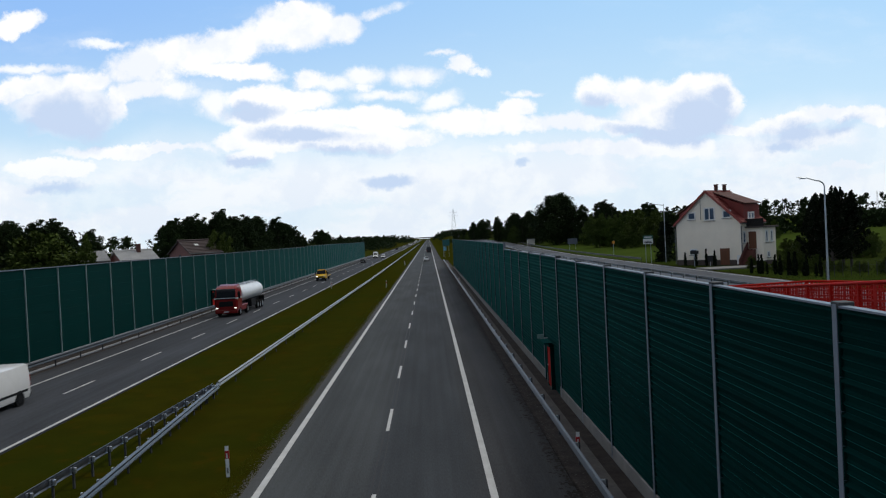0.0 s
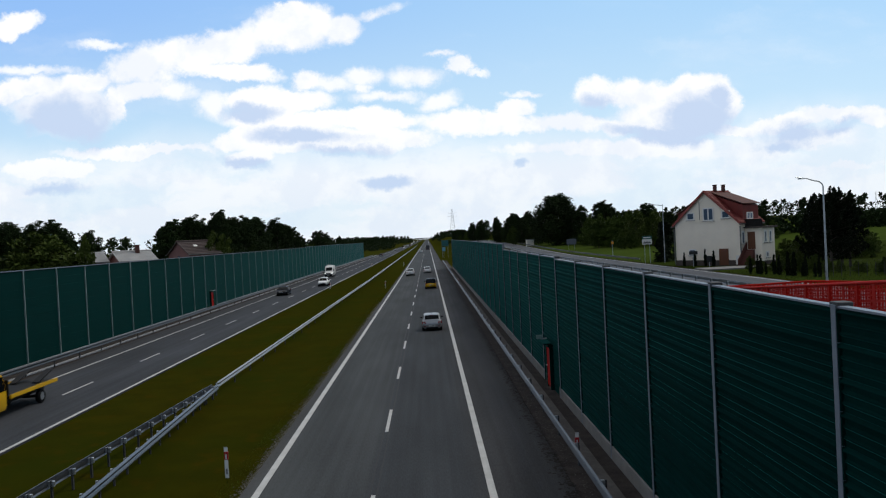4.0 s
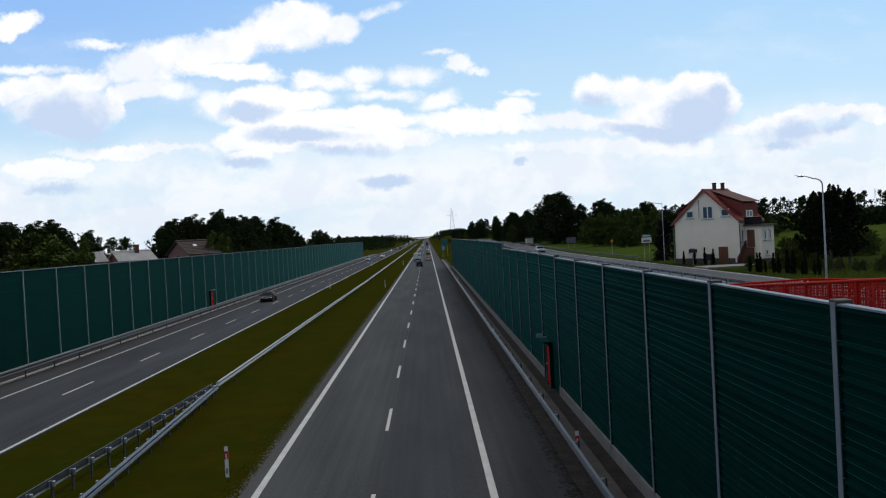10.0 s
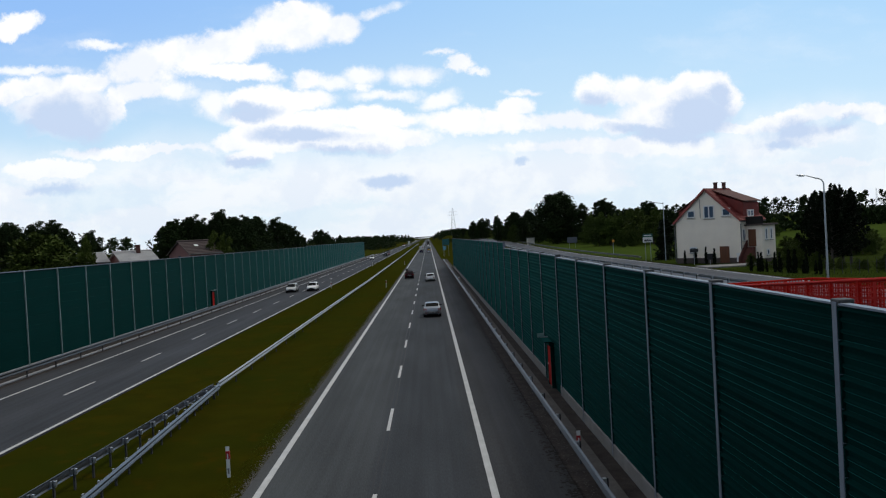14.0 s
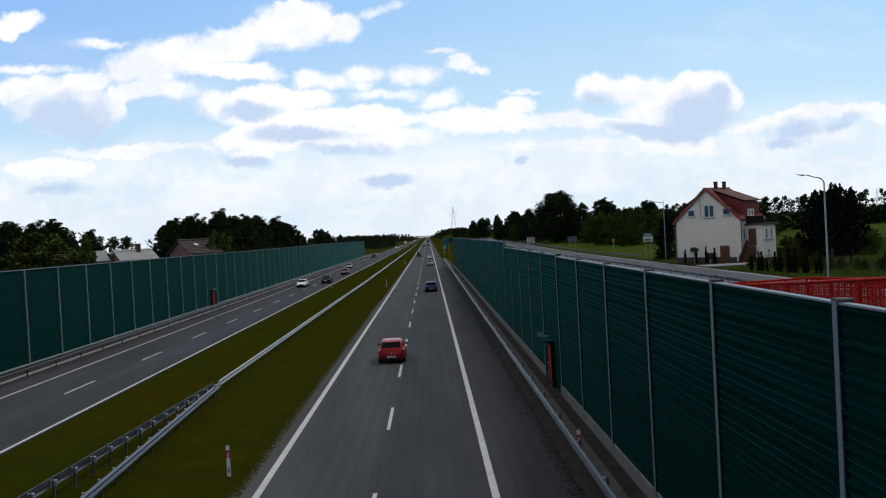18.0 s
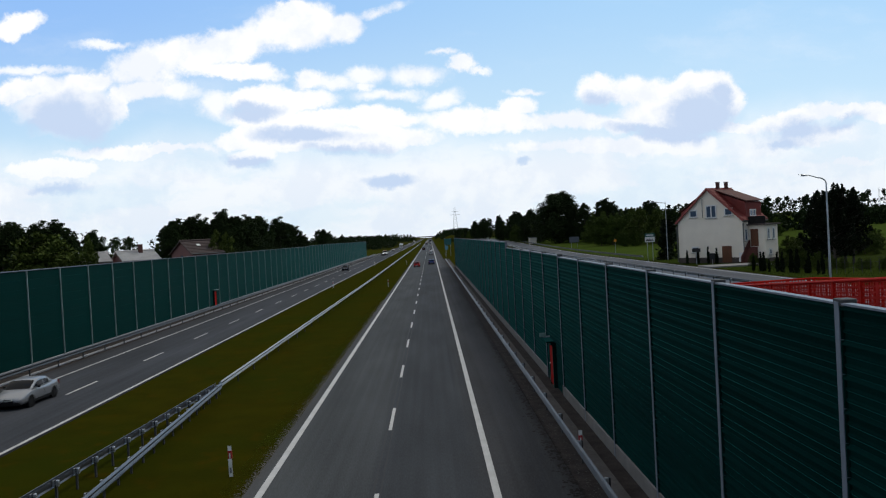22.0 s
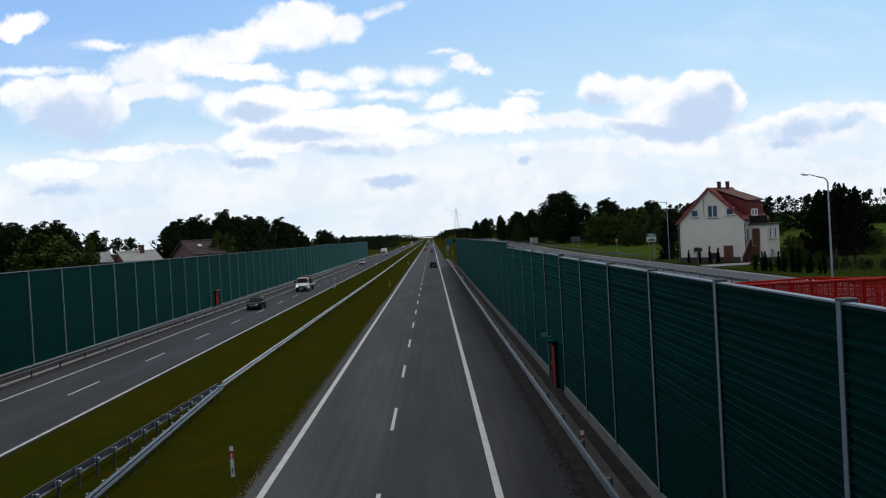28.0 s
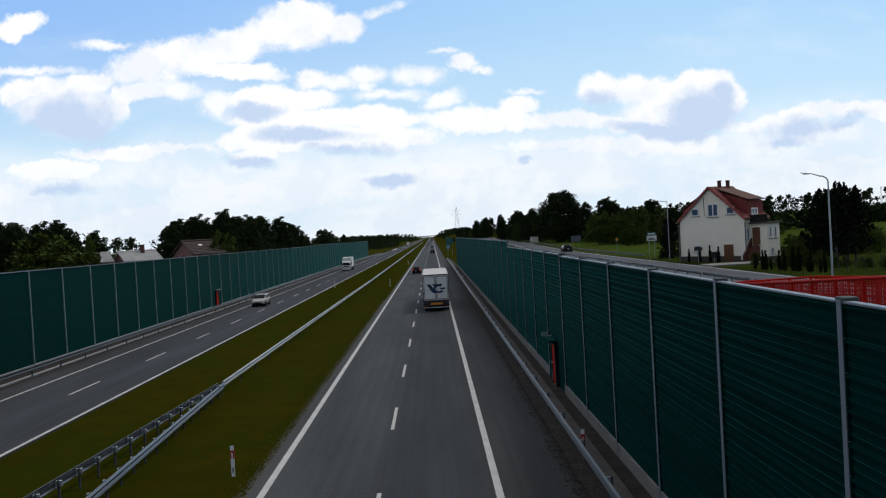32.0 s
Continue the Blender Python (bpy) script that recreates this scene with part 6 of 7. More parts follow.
def van(col, label, L_=5.9, W=1.98, H=2.55, lights=False, ac=False):
    pt = paint(col, 0.0)
    root = empty("van")
    tagged(root, label, "van")
    w, y0, y1 = W / 2, -L_ / 2, L_ / 2

    def ring(y, top, half, low=0.28, tuck=0.9):
        pts = [(half * 0.92, low), (half, low + 0.2), (half, min(1.25, top * 0.6)), (half * (0.5 + tuck / 2), top - 0.35 if top > 1.6 else top - 0.12), (half * tuck, top - 0.06), (half * tuck * 0.8, top)]
        return [(x, y, z) for x, z in pts] + [(-x, y, z) for x, z in pts[::-1]]

    st = [(y0, H * 0.985, w * 0.97), (y0 + 0.08, H, w), (y1 - 2.1, H, w), (y1 - 1.75, H - 0.12, w), (y1 - 0.95, 1.28, w, 0.28, 0.93), (y1 - 0.25, 1.02, w * 0.96, 0.28, 0.9), (y1 - 0.04, 0.80, w * 0.88, 0.3, 0.9), (y1, 0.62, w * 0.84, 0.34, 0.9)]
    part("body", loft([ring(*s) for s in st]), pt, root, "white van body", smooth=True)
    sc = [(w * 0.84, y1 - 0.99, 1.33), (-w * 0.84, y1 - 0.99, 1.33), (-w * 0.76, y1 - 1.70, H - 0.26), (w * 0.76, y1 - 1.70, H - 0.26)]
    part("windscreen", slab(quad_in(sc, 0.03, 0.97, 0.05, 0.95, 0.03), 0.01), M_GLASS, root, "dark windscreen")
    for s in (-1, 1):
        c = [(s * (w + 0.004), y1 - 2.0, 1.28), (s * (w + 0.004), y1 - 1.12, 1.28), (s * w * 0.965, y1 - 1.62, 1.98), (s * w * 0.965, y1 - 2.0, 1.98)]
        part("side_window", slab(c if s > 0 else c[::-1], 0.012), M_GLASS, root, "dark cab window")
        part("headlight", box(s * w * 0.60, s * w * 0.88, y1 - 0.2, y1 - 0.01, 0.78, 0.90, 0.03), M_LAMP_ON if lights else M_LAMP, root, "headlight")
        part("tail_lamp", box(s * w * 0.84, s * w * 0.99, y0 - 0.02, y0 + 0.05, 0.8, 1.4, 0.01), M_TAIL, root, "tall red tail lamp")
        part("mirror", box(s * (w + 0.03), s * (w + 0.22), y1 - 1.42, y1 - 1.30, 1.3, 1.62, 0.03), M_TRIM, root, "black mirror")
        part("side_trim", box(s * (w - 0.02), s * (w + 0.02), y0 + 0.3, y1 - 0.9, 0.62, 0.74, 0.01), M_TRIM, root)
        for yy in (y0 + 1.15, y1 - 0.95):
            # no recess in the body: a black disc gives the wheel well's shade
            part("wheel_well_shade", tube((s * (w - 0.05), yy, 0.35), (s * (w + 0.006), yy, 0.35), 0.42, None, 18), M_TRIM, root)
            wheel(root, s * (w + 0.014), yy, 0.35, 0.22)
    part("front_bumper", box(-w * 0.92, w * 0.92, y1 - 0.15, y1 + 0.06, 0.24, 0.66, 0.06), M_TRIM, root, "dark front bumper")
    part("grille", box(-w * 0.55, w * 0.55, y1 - 0.1, y1 + 0.025, 0.68, 0.88, 0.02), M_TRIM, root, "dark grille")
    part("plate", box(-0.26, 0.26, y1 + 0.055, y1 + 0.075, 0.40, 0.51), M_PLATE, root)
    part("rear_bumper", box(-w * 0.96, w * 0.96, y0 - 0.08, y0 + 0.02, 0.3, 0.55, 0.03), M_TRIM, root)
    part("door_seam", box(-0.01, 0.01, y0 - 0.012, y0 + 0.01, 0.6, H - 0.2), M_TRIM, root)
    if ac:
        part("roof_unit", box(-0.55, 0.55, y1 - 3.2, y1 - 2.3, H - 0.02, H + 0.17, 0.05, 2), M_WHITE, root, "white roof unit")
    return root, L_


def add_cab(root, y1, w, z0, h, depth, pt, truck=True, lights=False, visor=True):
    """A flat-nosed lorry cab whose front lies at y1."""
    yb = y1 - depth
    z1 = z0 + h
    rings = []
    for z, fy, hw in ((z0, y1 - 0.02, w * 0.97), (z0 + 0.35, y1, w), (z0 + 0.45 * h, y1, w), (z0 + 0.55 * h, y1 - 0.05, w), (z1 - 0.25, y1 - 0.32, w * 0.95), (z1, y1 - 0.75, w * 0.88)):
        rings.append([(-hw, yb, z), (hw, yb, z), (hw, fy - 0.18, z), (hw * 0.86, fy, z), (-hw * 0.86, fy, z), (-hw, fy - 0.18, z)])
    cab = part("cab", loft(rings), pt, root, "lorry cab", smooth=True)
    a, b = z0 + 0.47 * h, z0 + 0.80 * h
    part("windscreen", slab([(w * 0.84, y1 + 0.015, a), (-w * 0.84, y1 + 0.015, a), (-w * 0.80, y1 - 0.20, b), (w * 0.80, y1 - 0.20, b)], 0.02), M_GLASS, cab, "dark windscreen")
    for s in (-1, 1):
        c = [(s * (w + 0.005), y1 - 1.25, a + 0.05), (s * (w + 0.005), y1 - 0.40, a + 0.05), (s * (w * 0.975 + 0.005), y1 - 0.52, b - 0.05), (s * (w * 0.975 + 0.005), y1 - 1.25, b - 0.05)]
        part("side_window", slab(c if s > 0 else c[::-1], 0.015), M_GLASS, cab, "dark cab window")
        part("mirror", box(s * (w + 0.05), s * (w + 0.28), y1 - 0.35, y1 - 0.22, a + 0.05, a + 0.75, 0.03), M_TRIM, cab, "black mirror")
        part("headlight", box(s * w * 0.70, s * w * 0.90, y1 - 0.06, y1 + 0.03, z0 + 0.22, z0 + 0.33, 0.02), M_LAMP_ON if lights else M_LAMP, cab, "headlight")
    part("grille", box(-w * 0.62, w * 0.62, y1 - 0.05, y1 + 0.02, z0 + 0.42, a - 0.22, 0.02), M_TRIM, cab, "dark grille")
    part("bumper", box(-w * 0.97, w * 0.97, y1 - 0.3, y1 + 0.04, z0 - 0.3, z0 + 0.05, 0.04), pt, cab)
    part("plate", box(-0.26, 0.26, y1 + 0.04, y1 + 0.055, z0 - 0.2, z0 - 0.09), M_PLATE, cab)
    if visor:
        part("sun_visor", slab([(w * 0.82, y1 - 0.16, b - 0.02), (-w * 0.82, y1 - 0.16, b - 0.02), (-w * 0.78, y1 + 0.02, b + 0.26), (w * 0.78, y1 + 0.02, b + 0.26)], 0.03), M_RAIL, cab, "grey sun visor")
    return cab


def axles(root, ys, w, r=0.48, tw=0.3):
    for y in ys:
        part("axle", tube((-w + 0.2, y, r), (w - 0.2, y, r), 0.08), M_TRIM, root)
        for s in (-1, 1):
            wheel(root, s * w, y, r, tw, True)


def box_lorry(col, label, L_=7.0, W=2.35, H=3.25, cabc=(0.6, 0.6, 0.58), prints=True, lights=False):
    root = empty("box_lorry")
    tagged(root, label, "lorry")
    y0, y1, w = -L_ / 2, L_ / 2, W / 2
    pt = paint(cabc, 0.0)
    add_cab(root, y1, w * 0.9, 0.62, 1.75, 1.75, pt, lights=lights, visor=False)
    m = surface("white box body", col, 0.55, var=0.08, scale=1.5, fine=20, bump=0.03)
    part("cargo_box", box(-w, w, y0, y1 - 1.85, 0.95, H, 0.03), m, root, "white cargo box")
    part("roof_edge", box(-w - 0.015, w + 0.015, y0 - 0.02, y0 + 0.1, H - 0.10, H + 0.02, 0.01), M_PLATE, root)
    part("chassis", box(-0.45, 0.45, y0 + 0.2, y1 - 0.5, 0.55, 0.94), M_TRIM, root)
    for s in (-1, 1):
        part("rear_door", box(s * 0.02, s * (w - 0.05), y0 - 0.03, y0 + 0.0, 1.0, H - 0.14, 0.01), m, root, "white rear door")
        part("lock_rod", tube((s * 0.16, y0 - 0.05, 1.0), (s * 0.16, y0 - 0.05, H - 0.15), 0.022), M_ZINC, root)
        part("tail_lamp", box(s * (w - 0.42), s * (w - 0.06), y0 - 0.06, y0 + 0.02, 0.68, 0.84), M_TAIL, root, "red tail lamp")
        part("mudflap", box(s * (w - 0.45), s * (w - 0.02), y0 + 0.25, y0 + 0.28, 0.25, 0.9), M_BLACK, root)
        if prints:
            for i in range(5):
                part("print_bar", box(s * 0.28, s * (0.28 + 0.55 - 0.07 * (i % 3)), y0 - 0.036, y0 - 0.031, 2.5 - 0.16 * i, 2.56 - 0.16 * i), M_SIGN_BACK, root)
    if prints:
        part("emblem", tube((0.62, y0 - 0.031, 2.05), (0.62, y0 - 0.039, 2.05), 0.26, None, 16), M_RED, root, "red round emblem")
    part("bumper_bar", box(-w + 0.05, w - 0.05, y0 - 0.02, y0 + 0.06, 0.42, 0.56, 0.01), M_ZINC, root)
    part("plate", box(-0.26, 0.26, y0 - 0.035, y0 - 0.02, 0.44, 0.54), M_PLATE, root)
    axles(root, (y0 + 1.4, y1 - 1.2), w - 0.06, 0.40, 0.26)
    return root, L_


M_SEAL = surface("dark red trim", (0.10, 0.008, 0.012), 0.6, var=0.1, bump=0)
M_BLUEPRINT = surface("deep blue print", (0.010, 0.045, 0.11), 0.5, bump=0)


def semi_trailer(label):
    L_, W, H = 17.3, 2.55, 3.62
    low = 0.30
    root = empty("articulated_lorry")
    tagged(root, label, "lorry")
    y0, y1, w = -L_ / 2, L_ / 2, W / 2
    add_cab(root, y1, 1.22, 0.75, 2.35, 2.2, paint((0.6, 0.6, 0.6), 0.0))
    body = surface("white trailer skin", (0.82, 0.80, 0.765), 0.5, var=0.07, scale=0.8, fine=14, bump=0.03)
    grey = surface("dark door frame", (0.03, 0.03, 0.032), 0.55, var=0.1, bump=0)
    part("trailer_body", box(-w, w, y0, y1 - 2.5, 0.98, H, 0.03), body, root, "white box trailer")
    part("roof_skin", box(-w + 0.04, w - 0.04, y0 + 0.03, y1 - 2.55, H - 0.005, H + 0.02), surface("dusty roof skin", (0.50, 0.485, 0.48), 0.75, var=0.22, scale=0.9, fine=6, bump=0.08, stretch=(0.35, 2.2, 1)), root, "dusty white roof")
    part("top_frame", box(-w - 0.01, w + 0.01, y0 - 0.05, y0 - 0.002, H - 0.09, H + 0.01, 0.01), grey, root)
    part("bottom_frame", box(-w - 0.01, w + 0.01, y0 - 0.05, y0 - 0.002, 0.96, 1.10, 0.01), grey, root)
    for s in (-1, 1):
        part("side_frame", box(s * (w - 0.05), s * (w + 0.01), y0 - 0.05, y0 - 0.002, 1.105, H - 0.094), grey, root)
        dr = part("rear_door", box(s * 0.025, s * (w - 0.06), y0 - 0.035, y0 - 0.002, 1.11, H - 0.10, 0.01), body, root, "white rear door with dark seal")
        seal = bmesh.new()
        xa, xb, za, zb = s * 0.06, s * (w - 0.11), 1.18, H - 0.17
        lo, hi = min(xa, xb), max(xa, xb)
        for a, b, c, d in ((lo, hi, za, za + 0.05), (lo, hi, zb - 0.05, zb), (lo, lo + 0.05, za + 0.05, zb - 0.05), (hi - 0.05, hi, za + 0.05, zb - 0.05)):
            add_box(seal, a, b, y0 - 0.042, y0 - 0.036, c, d)
        part("seal", seal, M_SEAL, dr, "dark red door trim")
        for i in range(4):
            part("hinge", box(s * (w - 0.12), s * (w - 0.02), y0 - 0.07, y0 - 0.05, 1.45 + 0.62 * i, 1.53 + 0.62 * i), M_ZINC, dr)
        part("tail_lamp", box(s * (w - 0.50), s * (w - 0.06), y0 - 0.04, y0 + 0.04, 0.46, 0.58), M_TAIL, root, "red tail lamp")
        part("mudflap", box(s * (w - 0.6), s * (w - 0.02), y0 + 0.5, y0 + 0.53, 0.3, 1.05), M_BLACK, root)
        part("side_guard", box(s * (w - 0.06), s * (w - 0.02), y0 + 5.0, y1 - 4.5, 0.5, 1.0), M_ZINC, root)
    part("lock_rod", tube((0.0, y0 - 0.06, 1.2), (0.0, y0 - 0.06, H - 0.1), 0.012), M_INK, root)
    # emblem: a dark wedge with a blue foot, and a blue ring open to one side
    em = bmesh.new()
    ye = y0 - 0.044
    add_slab(em, [(-0.92, ye, 2.98 - low), (-0.50, ye, 2.98 - low), (-0.02, ye, 2.10 - low), (-0.24, ye, 2.10 - low)], 0.004)
    part("emblem", em, M_INK, root, "dark wedge-shaped emblem")
    part("emblem_bar", slab([(-0.36, ye, 2.98 - low), (0.66, ye, 2.98 - low), (0.46, ye, 2.80 - low), (-0.22, ye, 2.78 - low)], 0.004), M_INK, root, "dark bar of the emblem")
    part("emblem_foot", slab([(-0.685, ye - 0.005, 2.52 - low), (-0.25, ye - 0.005, 2.52 - low), (-0.02, ye - 0.005, 2.10 - low), (-0.26, ye - 0.005, 2.10 - low)], 0.004), M_BLUEPRINT, root, "blue lower half of the wedge")
    cx, cz = 0.30, 2.50 - low
    rim = lambda r, k, y: (cx + 1.3 * r * math.cos(radians(60 + 24 * k)), y, cz + 0.9 * r * math.sin(radians(60 + 24 * k)))
    ring = loft([[rim(0.27, k, ye - 0.005), rim(0.46, k, ye - 0.005), rim(0.46, k, ye - 0.009), rim(0.27, k, ye - 0.009)] for k in range(12)])
    part("emblem_ring", ring, M_BLUEPRINT, root, "deep blue ring emblem")
    part("emblem_tongue", box(cx + 0.1, cx + 0.62, ye - 0.014, ye - 0.0095, cz - 0.06, cz + 0.10), M_BLUEPRINT, root)
    part("rear_beam", box(-w + 0.03, w - 0.03, y0 - 0.03, y0 + 0.10, 0.34, 0.44, 0.01), M_ZINC, root, "steel underride bar")
    part("marker_plate", box(-0.58, 0.58, y0 - 0.06, y0 - 0.04, 0.66, 0.86), M_AMBER, root, "amber marker plate")
    part("lamp_board", box(-w + 0.05, w - 0.05, y0 - 0.02, y0 + 0.1, 0.60, 0.95), M_INK, root)
    part("plate", box(-0.26, 0.26, y0 - 0.045, y0 - 0.032, 0.345, 0.435), M_PLATE, root)
    part("chassis", box(-0.5, 0.5, y0 + 0.3, y1 - 0.6, 0.7, 1.14), M_TRIM, root)
    axles(root, (y0 + 1.6, y0 + 2.9, y0 + 4.2, y1 - 4.9, y1 - 1.4), w - 0.03)
    return root, L_


def tanker(label):
    L_ = 14.2
    root = empty("tanker_lorry")
    tagged(root, label, "lorry")
    y0, y1, w = -L_ / 2, L_ / 2, 1.25
    red = paint((0.20, 0.012, 0.012), 0.1)
    cab = add_cab(root, y1, 1.22, 0.70, 2.55, 2.1, red, lights=True)
    part("stripe", box(-1.245, 1.245, y1 - 1.9, y1 + 0.012, 1.92, 2.06), M_PLATE, cab, "white stripe round the cab")
    part("air_deflector", loft([[(-1.05, y1 - 2.0, 3.24), (1.05, y1 - 2.0, 3.24), (0.95, y1 - 2.0, 3.42), (-0.95, y1 - 2.0, 3.42)], [(-0.9, y1 - 0.9, 3.2), (0.9, y1 - 0.9, 3.2), (0.85, y1 - 1.0, 3.28), (-0.85, y1 - 1.0, 3.28)]]), red, cab)
    tank = surface("polished tank shell", (0.74, 0.75, 0.77), 0.38, 0.12, var=0.08, scale=0.7, fine=10, bump=0.03)
    n = 20
    sec = lambda y, k: [(math.cos(a) * 1.20 * k, y, 2.20 + math.sin(a) * 0.97 * k) for a in [i * math.tau / n for i in range(n)]]
    ta, tb = y0 + 0.1, y1 - 3.2
    part("tank", loft([sec(ta, 0.6), sec(ta + 0.12, 0.9), sec(ta + 0.35, 1.0), sec(tb - 0.35, 1.0), sec(tb - 0.12, 0.9), sec(tb, 0.6)]), tank, root, "pale polished tank", smooth=True)
    part("catwalk", box(-0.4, 0.4, ta + 1.0, tb - 1.0, 3.155, 3.20), M_ZINC, root)
    for i in range(4):
        y = ta + 2.0 + i * 2.6
        part("manhole", tube((0, y, 3.15), (0, y, 3.28), 0.3, None, 12), M_ZINC, root, "manhole lid")
    part("handrail", tube((-0.5, ta + 1.2, 3.32), (-0.5, tb - 1.2, 3.32), 0.025), M_ZINC, root)
    for i in range(6):
        y = ta + 1.3 + i * (tb - ta - 2.6) / 5
        part("rail_post", tube((-0.5, y, 3.0), (-0.5, y, 3.32), 0.02), M_ZINC, root)
    part("side_stripe", box(1.12, 1.16, ta + 0.4, ta + 5.2, 1.28, 1.38), M_PLATE, root)
    part("frame", box(-0.55, 0.55, y0 + 0.2, y1 - 0.6, 0.75, 1.32), M_TRIM, root)
    part("side_locker", box(-1.2, 1.2, y0 + 4.9, y0 + 7.2, 0.55, 1.35, 0.03), M_TRIM, root, "dark locker")
    part("tractor_skirt", box(-1.15, 1.15, y1 - 5.3, y1 - 2.3, 0.5, 1.1, 0.05), red, root, "red side skirt")
    part("rear_board", box(-1.2, 1.2, y0 - 0.02, y0 + 0.1, 0.6, 1.3, 0.02), M_TRIM, root)
    axles(root, (y0 + 1.2, y0 + 2.5, y0 + 3.8, y1 - 4.9, y1 - 1.4), 1.22)
    return root, L_


def flatbed(col, label):
    L_ = 7.6
    root = empty("tow_lorry")
    tagged(root, label, "tow lorry")
    y0, y1, w = -L_ / 2, L_ / 2, 0.98
    pt = paint(col, 0.0)

    def ring(y, top, half, low=0.38, tuck=0.86):
        pts = [(half * 0.92, low), (half, low + 0.2), (half, min(1.2, top * 0.7)), (half * tuck, top - 0.05), (half * tuck * 0.8, top)]
        return [(x, y, z) for x, z in pts] + [(-x, y, z) for x, z in pts[::-1]]

    part("cab", loft([ring(y1 - 2.5, 2.06, w), ring(y1 - 1.9, 2.12, w), ring(y1 - 1.68, 2.06, w), ring(y1 - 0.95, 1.30, w, 0.38, 0.94), ring(y1 - 0.22, 1.10, w * 0.96, 0.38, 0.93), ring(y1 - 0.03, 0.98, w * 0.92, 0.40, 0.92), ring(y1, 0.74, w * 0.88, 0.42, 0.92)]), pt, root, "lorry cab", smooth=True)
    sc = [(w * 0.93, y1 - 0.97, 1.32), (-w * 0.93, y1 - 0.97, 1.32), (-w * 0.80, y1 - 1.66, 2.03), (w * 0.80, y1 - 1.66, 2.03)]
    part("windscreen", slab(quad_in(sc, 0.01, 0.99, 0.02, 0.98, 0.025), 0.01), M_GLASS, root, "dark windscreen")
    for s in (-1, 1):
        part("wiper", tube((s * 0.15, y1 - 0.93, 1.37), (s * 0.72, y1 - 1.06, 1.50), 0.012, None, 5), M_TRIM, root)
    for s in (-1, 1):
        c = [(s * (w + 0.004), y1 - 2.4, 1.3), (s * (w + 0.004), y1 - 1.15, 1.3), (s * w * 0.9, y1 - 1.6, 1.96), (s * w * 0.9, y1 - 2.4, 1.96)]
        part("side_window", slab(c if s > 0 else c[::-1], 0.015), M_GLASS, root, "dark cab window")
        part("headlight", box(s * w * 0.55, s * w * 0.9, y1 - 0.15, y1 - 0.0, 0.84, 1.0, 0.03), M_LAMP_ON if s > 0 else M_LAMP, root, "headlight")
        part("mirror", box(s * (w + 0.04), s * (w + 0.24), y1 - 1.35, y1 - 1.22, 1.35, 1.7, 0.03), M_TRIM, root, "black mirror")
        part("bed_side", box(s * (w + 0.02), s * (w + 0.10), y0, y1 - 2.75, 0.86, 1.04), pt, root, "painted bed edge")
        part("ramp", slab([(s * 0.75, y0 + 1.4, 1.0), (s * 0.40, y0 + 1.4, 1.0), (s * 0.40, y0 - 0.3, 1.45), (s * 0.75, y0 - 0.3, 1.45)][::s], 0.06), M_TRIM, root, "raised dark loading ramp")
    part("beacon", box(-0.6, 0.6, y1 - 2.2, y1 - 2.0, 2.11, 2.20, 0.03), M_AMBER, root, "amber beacon bar")
    part("bumper", box(-w * 0.92, w * 0.92, y1 - 0.15, y1 + 0.06, 0.30, 0.70, 0.05), M_TRIM, root, "black bumper")
    part("grille", box(-w * 0.55, w * 0.55, y1 - 0.1, y1 + 0.025, 0.74, 0.90, 0.02), M_TRIM, root)
    part("plate", box(-0.26, 0.26, y1 + 0.055, y1 + 0.07, 0.44, 0.55), M_PLATE, root)
    part("bed", box(-w, w, y0, y1 - 2.75, 0.86, 0.98, 0.01), M_TRIM, root, "dark flat bed")
    part("headboard", box(-w, w, y1 - 2.76, y1 - 2.68, 0.985, 1.75, 0.01), M_TRIM, root)
    part("frame", box(-0.45, 0.45, y0 + 0.2, y1 - 0.6, 0.5, 0.85), M_TRIM, root)
    axles(root, (y0 + 1.5, y1 - 0.95), w - 0.02, 0.36, 0.24)
    return root, L_


def roof_box(label):
    root = empty("roof_box")
    tagged(root, label, "roof box")
    rings = [[(x * k, y, 0.05 + z * h) for x, z in ((-0.24, 0), (0.24, 0), (0.25, 0.5), (0.18, 1), (-0.18, 1), (-0.25, 0.5))] for y, k, h in ((-0.75, 0.6, 0.18), (-0.65, 0.95, 0.30), (0.4, 1.0, 0.32), (0.8, 0.7, 0.16))]
    part("shell", loft(rings), M_TRIM, root, "dark plastic shell", smooth=True)
    for y in (-0.4, 0.3):
        part("strap", box(-0.27, 0.27, y - 0.02, y + 0.02, 0.0, 0.05), M_ZINC, root, "pale strap")
    part("crossbar", tube((-0.55, -0.45, 0.02), (0.9, -0.45, 0.02), 0.02), M_INK, root)
    return root, 1.55


# the traffic: thing, its length, x at the road's lanes, then start and speed
LANE_R, LANE_L = 0.03, -3.75                # keeping and overtaking lane, away from the camera
OPP_R, OPP_L = -21.85, -18.4                 # the same for the oncoming carriageway
TRAFFIC = []
LOW = 0.967                                  # the bumper, not the tyre, is the lowest that shows


def run(made, lane, y0, v, changes=None, back=False, height=None):
    """Rear end (going away) or nose (oncoming) at y0 + v t."""
    k = 1.0 if back or height else LOW
    TRAFFIC.append((made[0], made[1], lane, y0 * k, v * k, changes, back, height))


WHITE, SILVER, BLACK, NAVY = (0.72, 0.72, 0.72), (0.29, 0.30, 0.32), (0.0022, 0.0023, 0.003), (0.003, 0.008, 0.038)
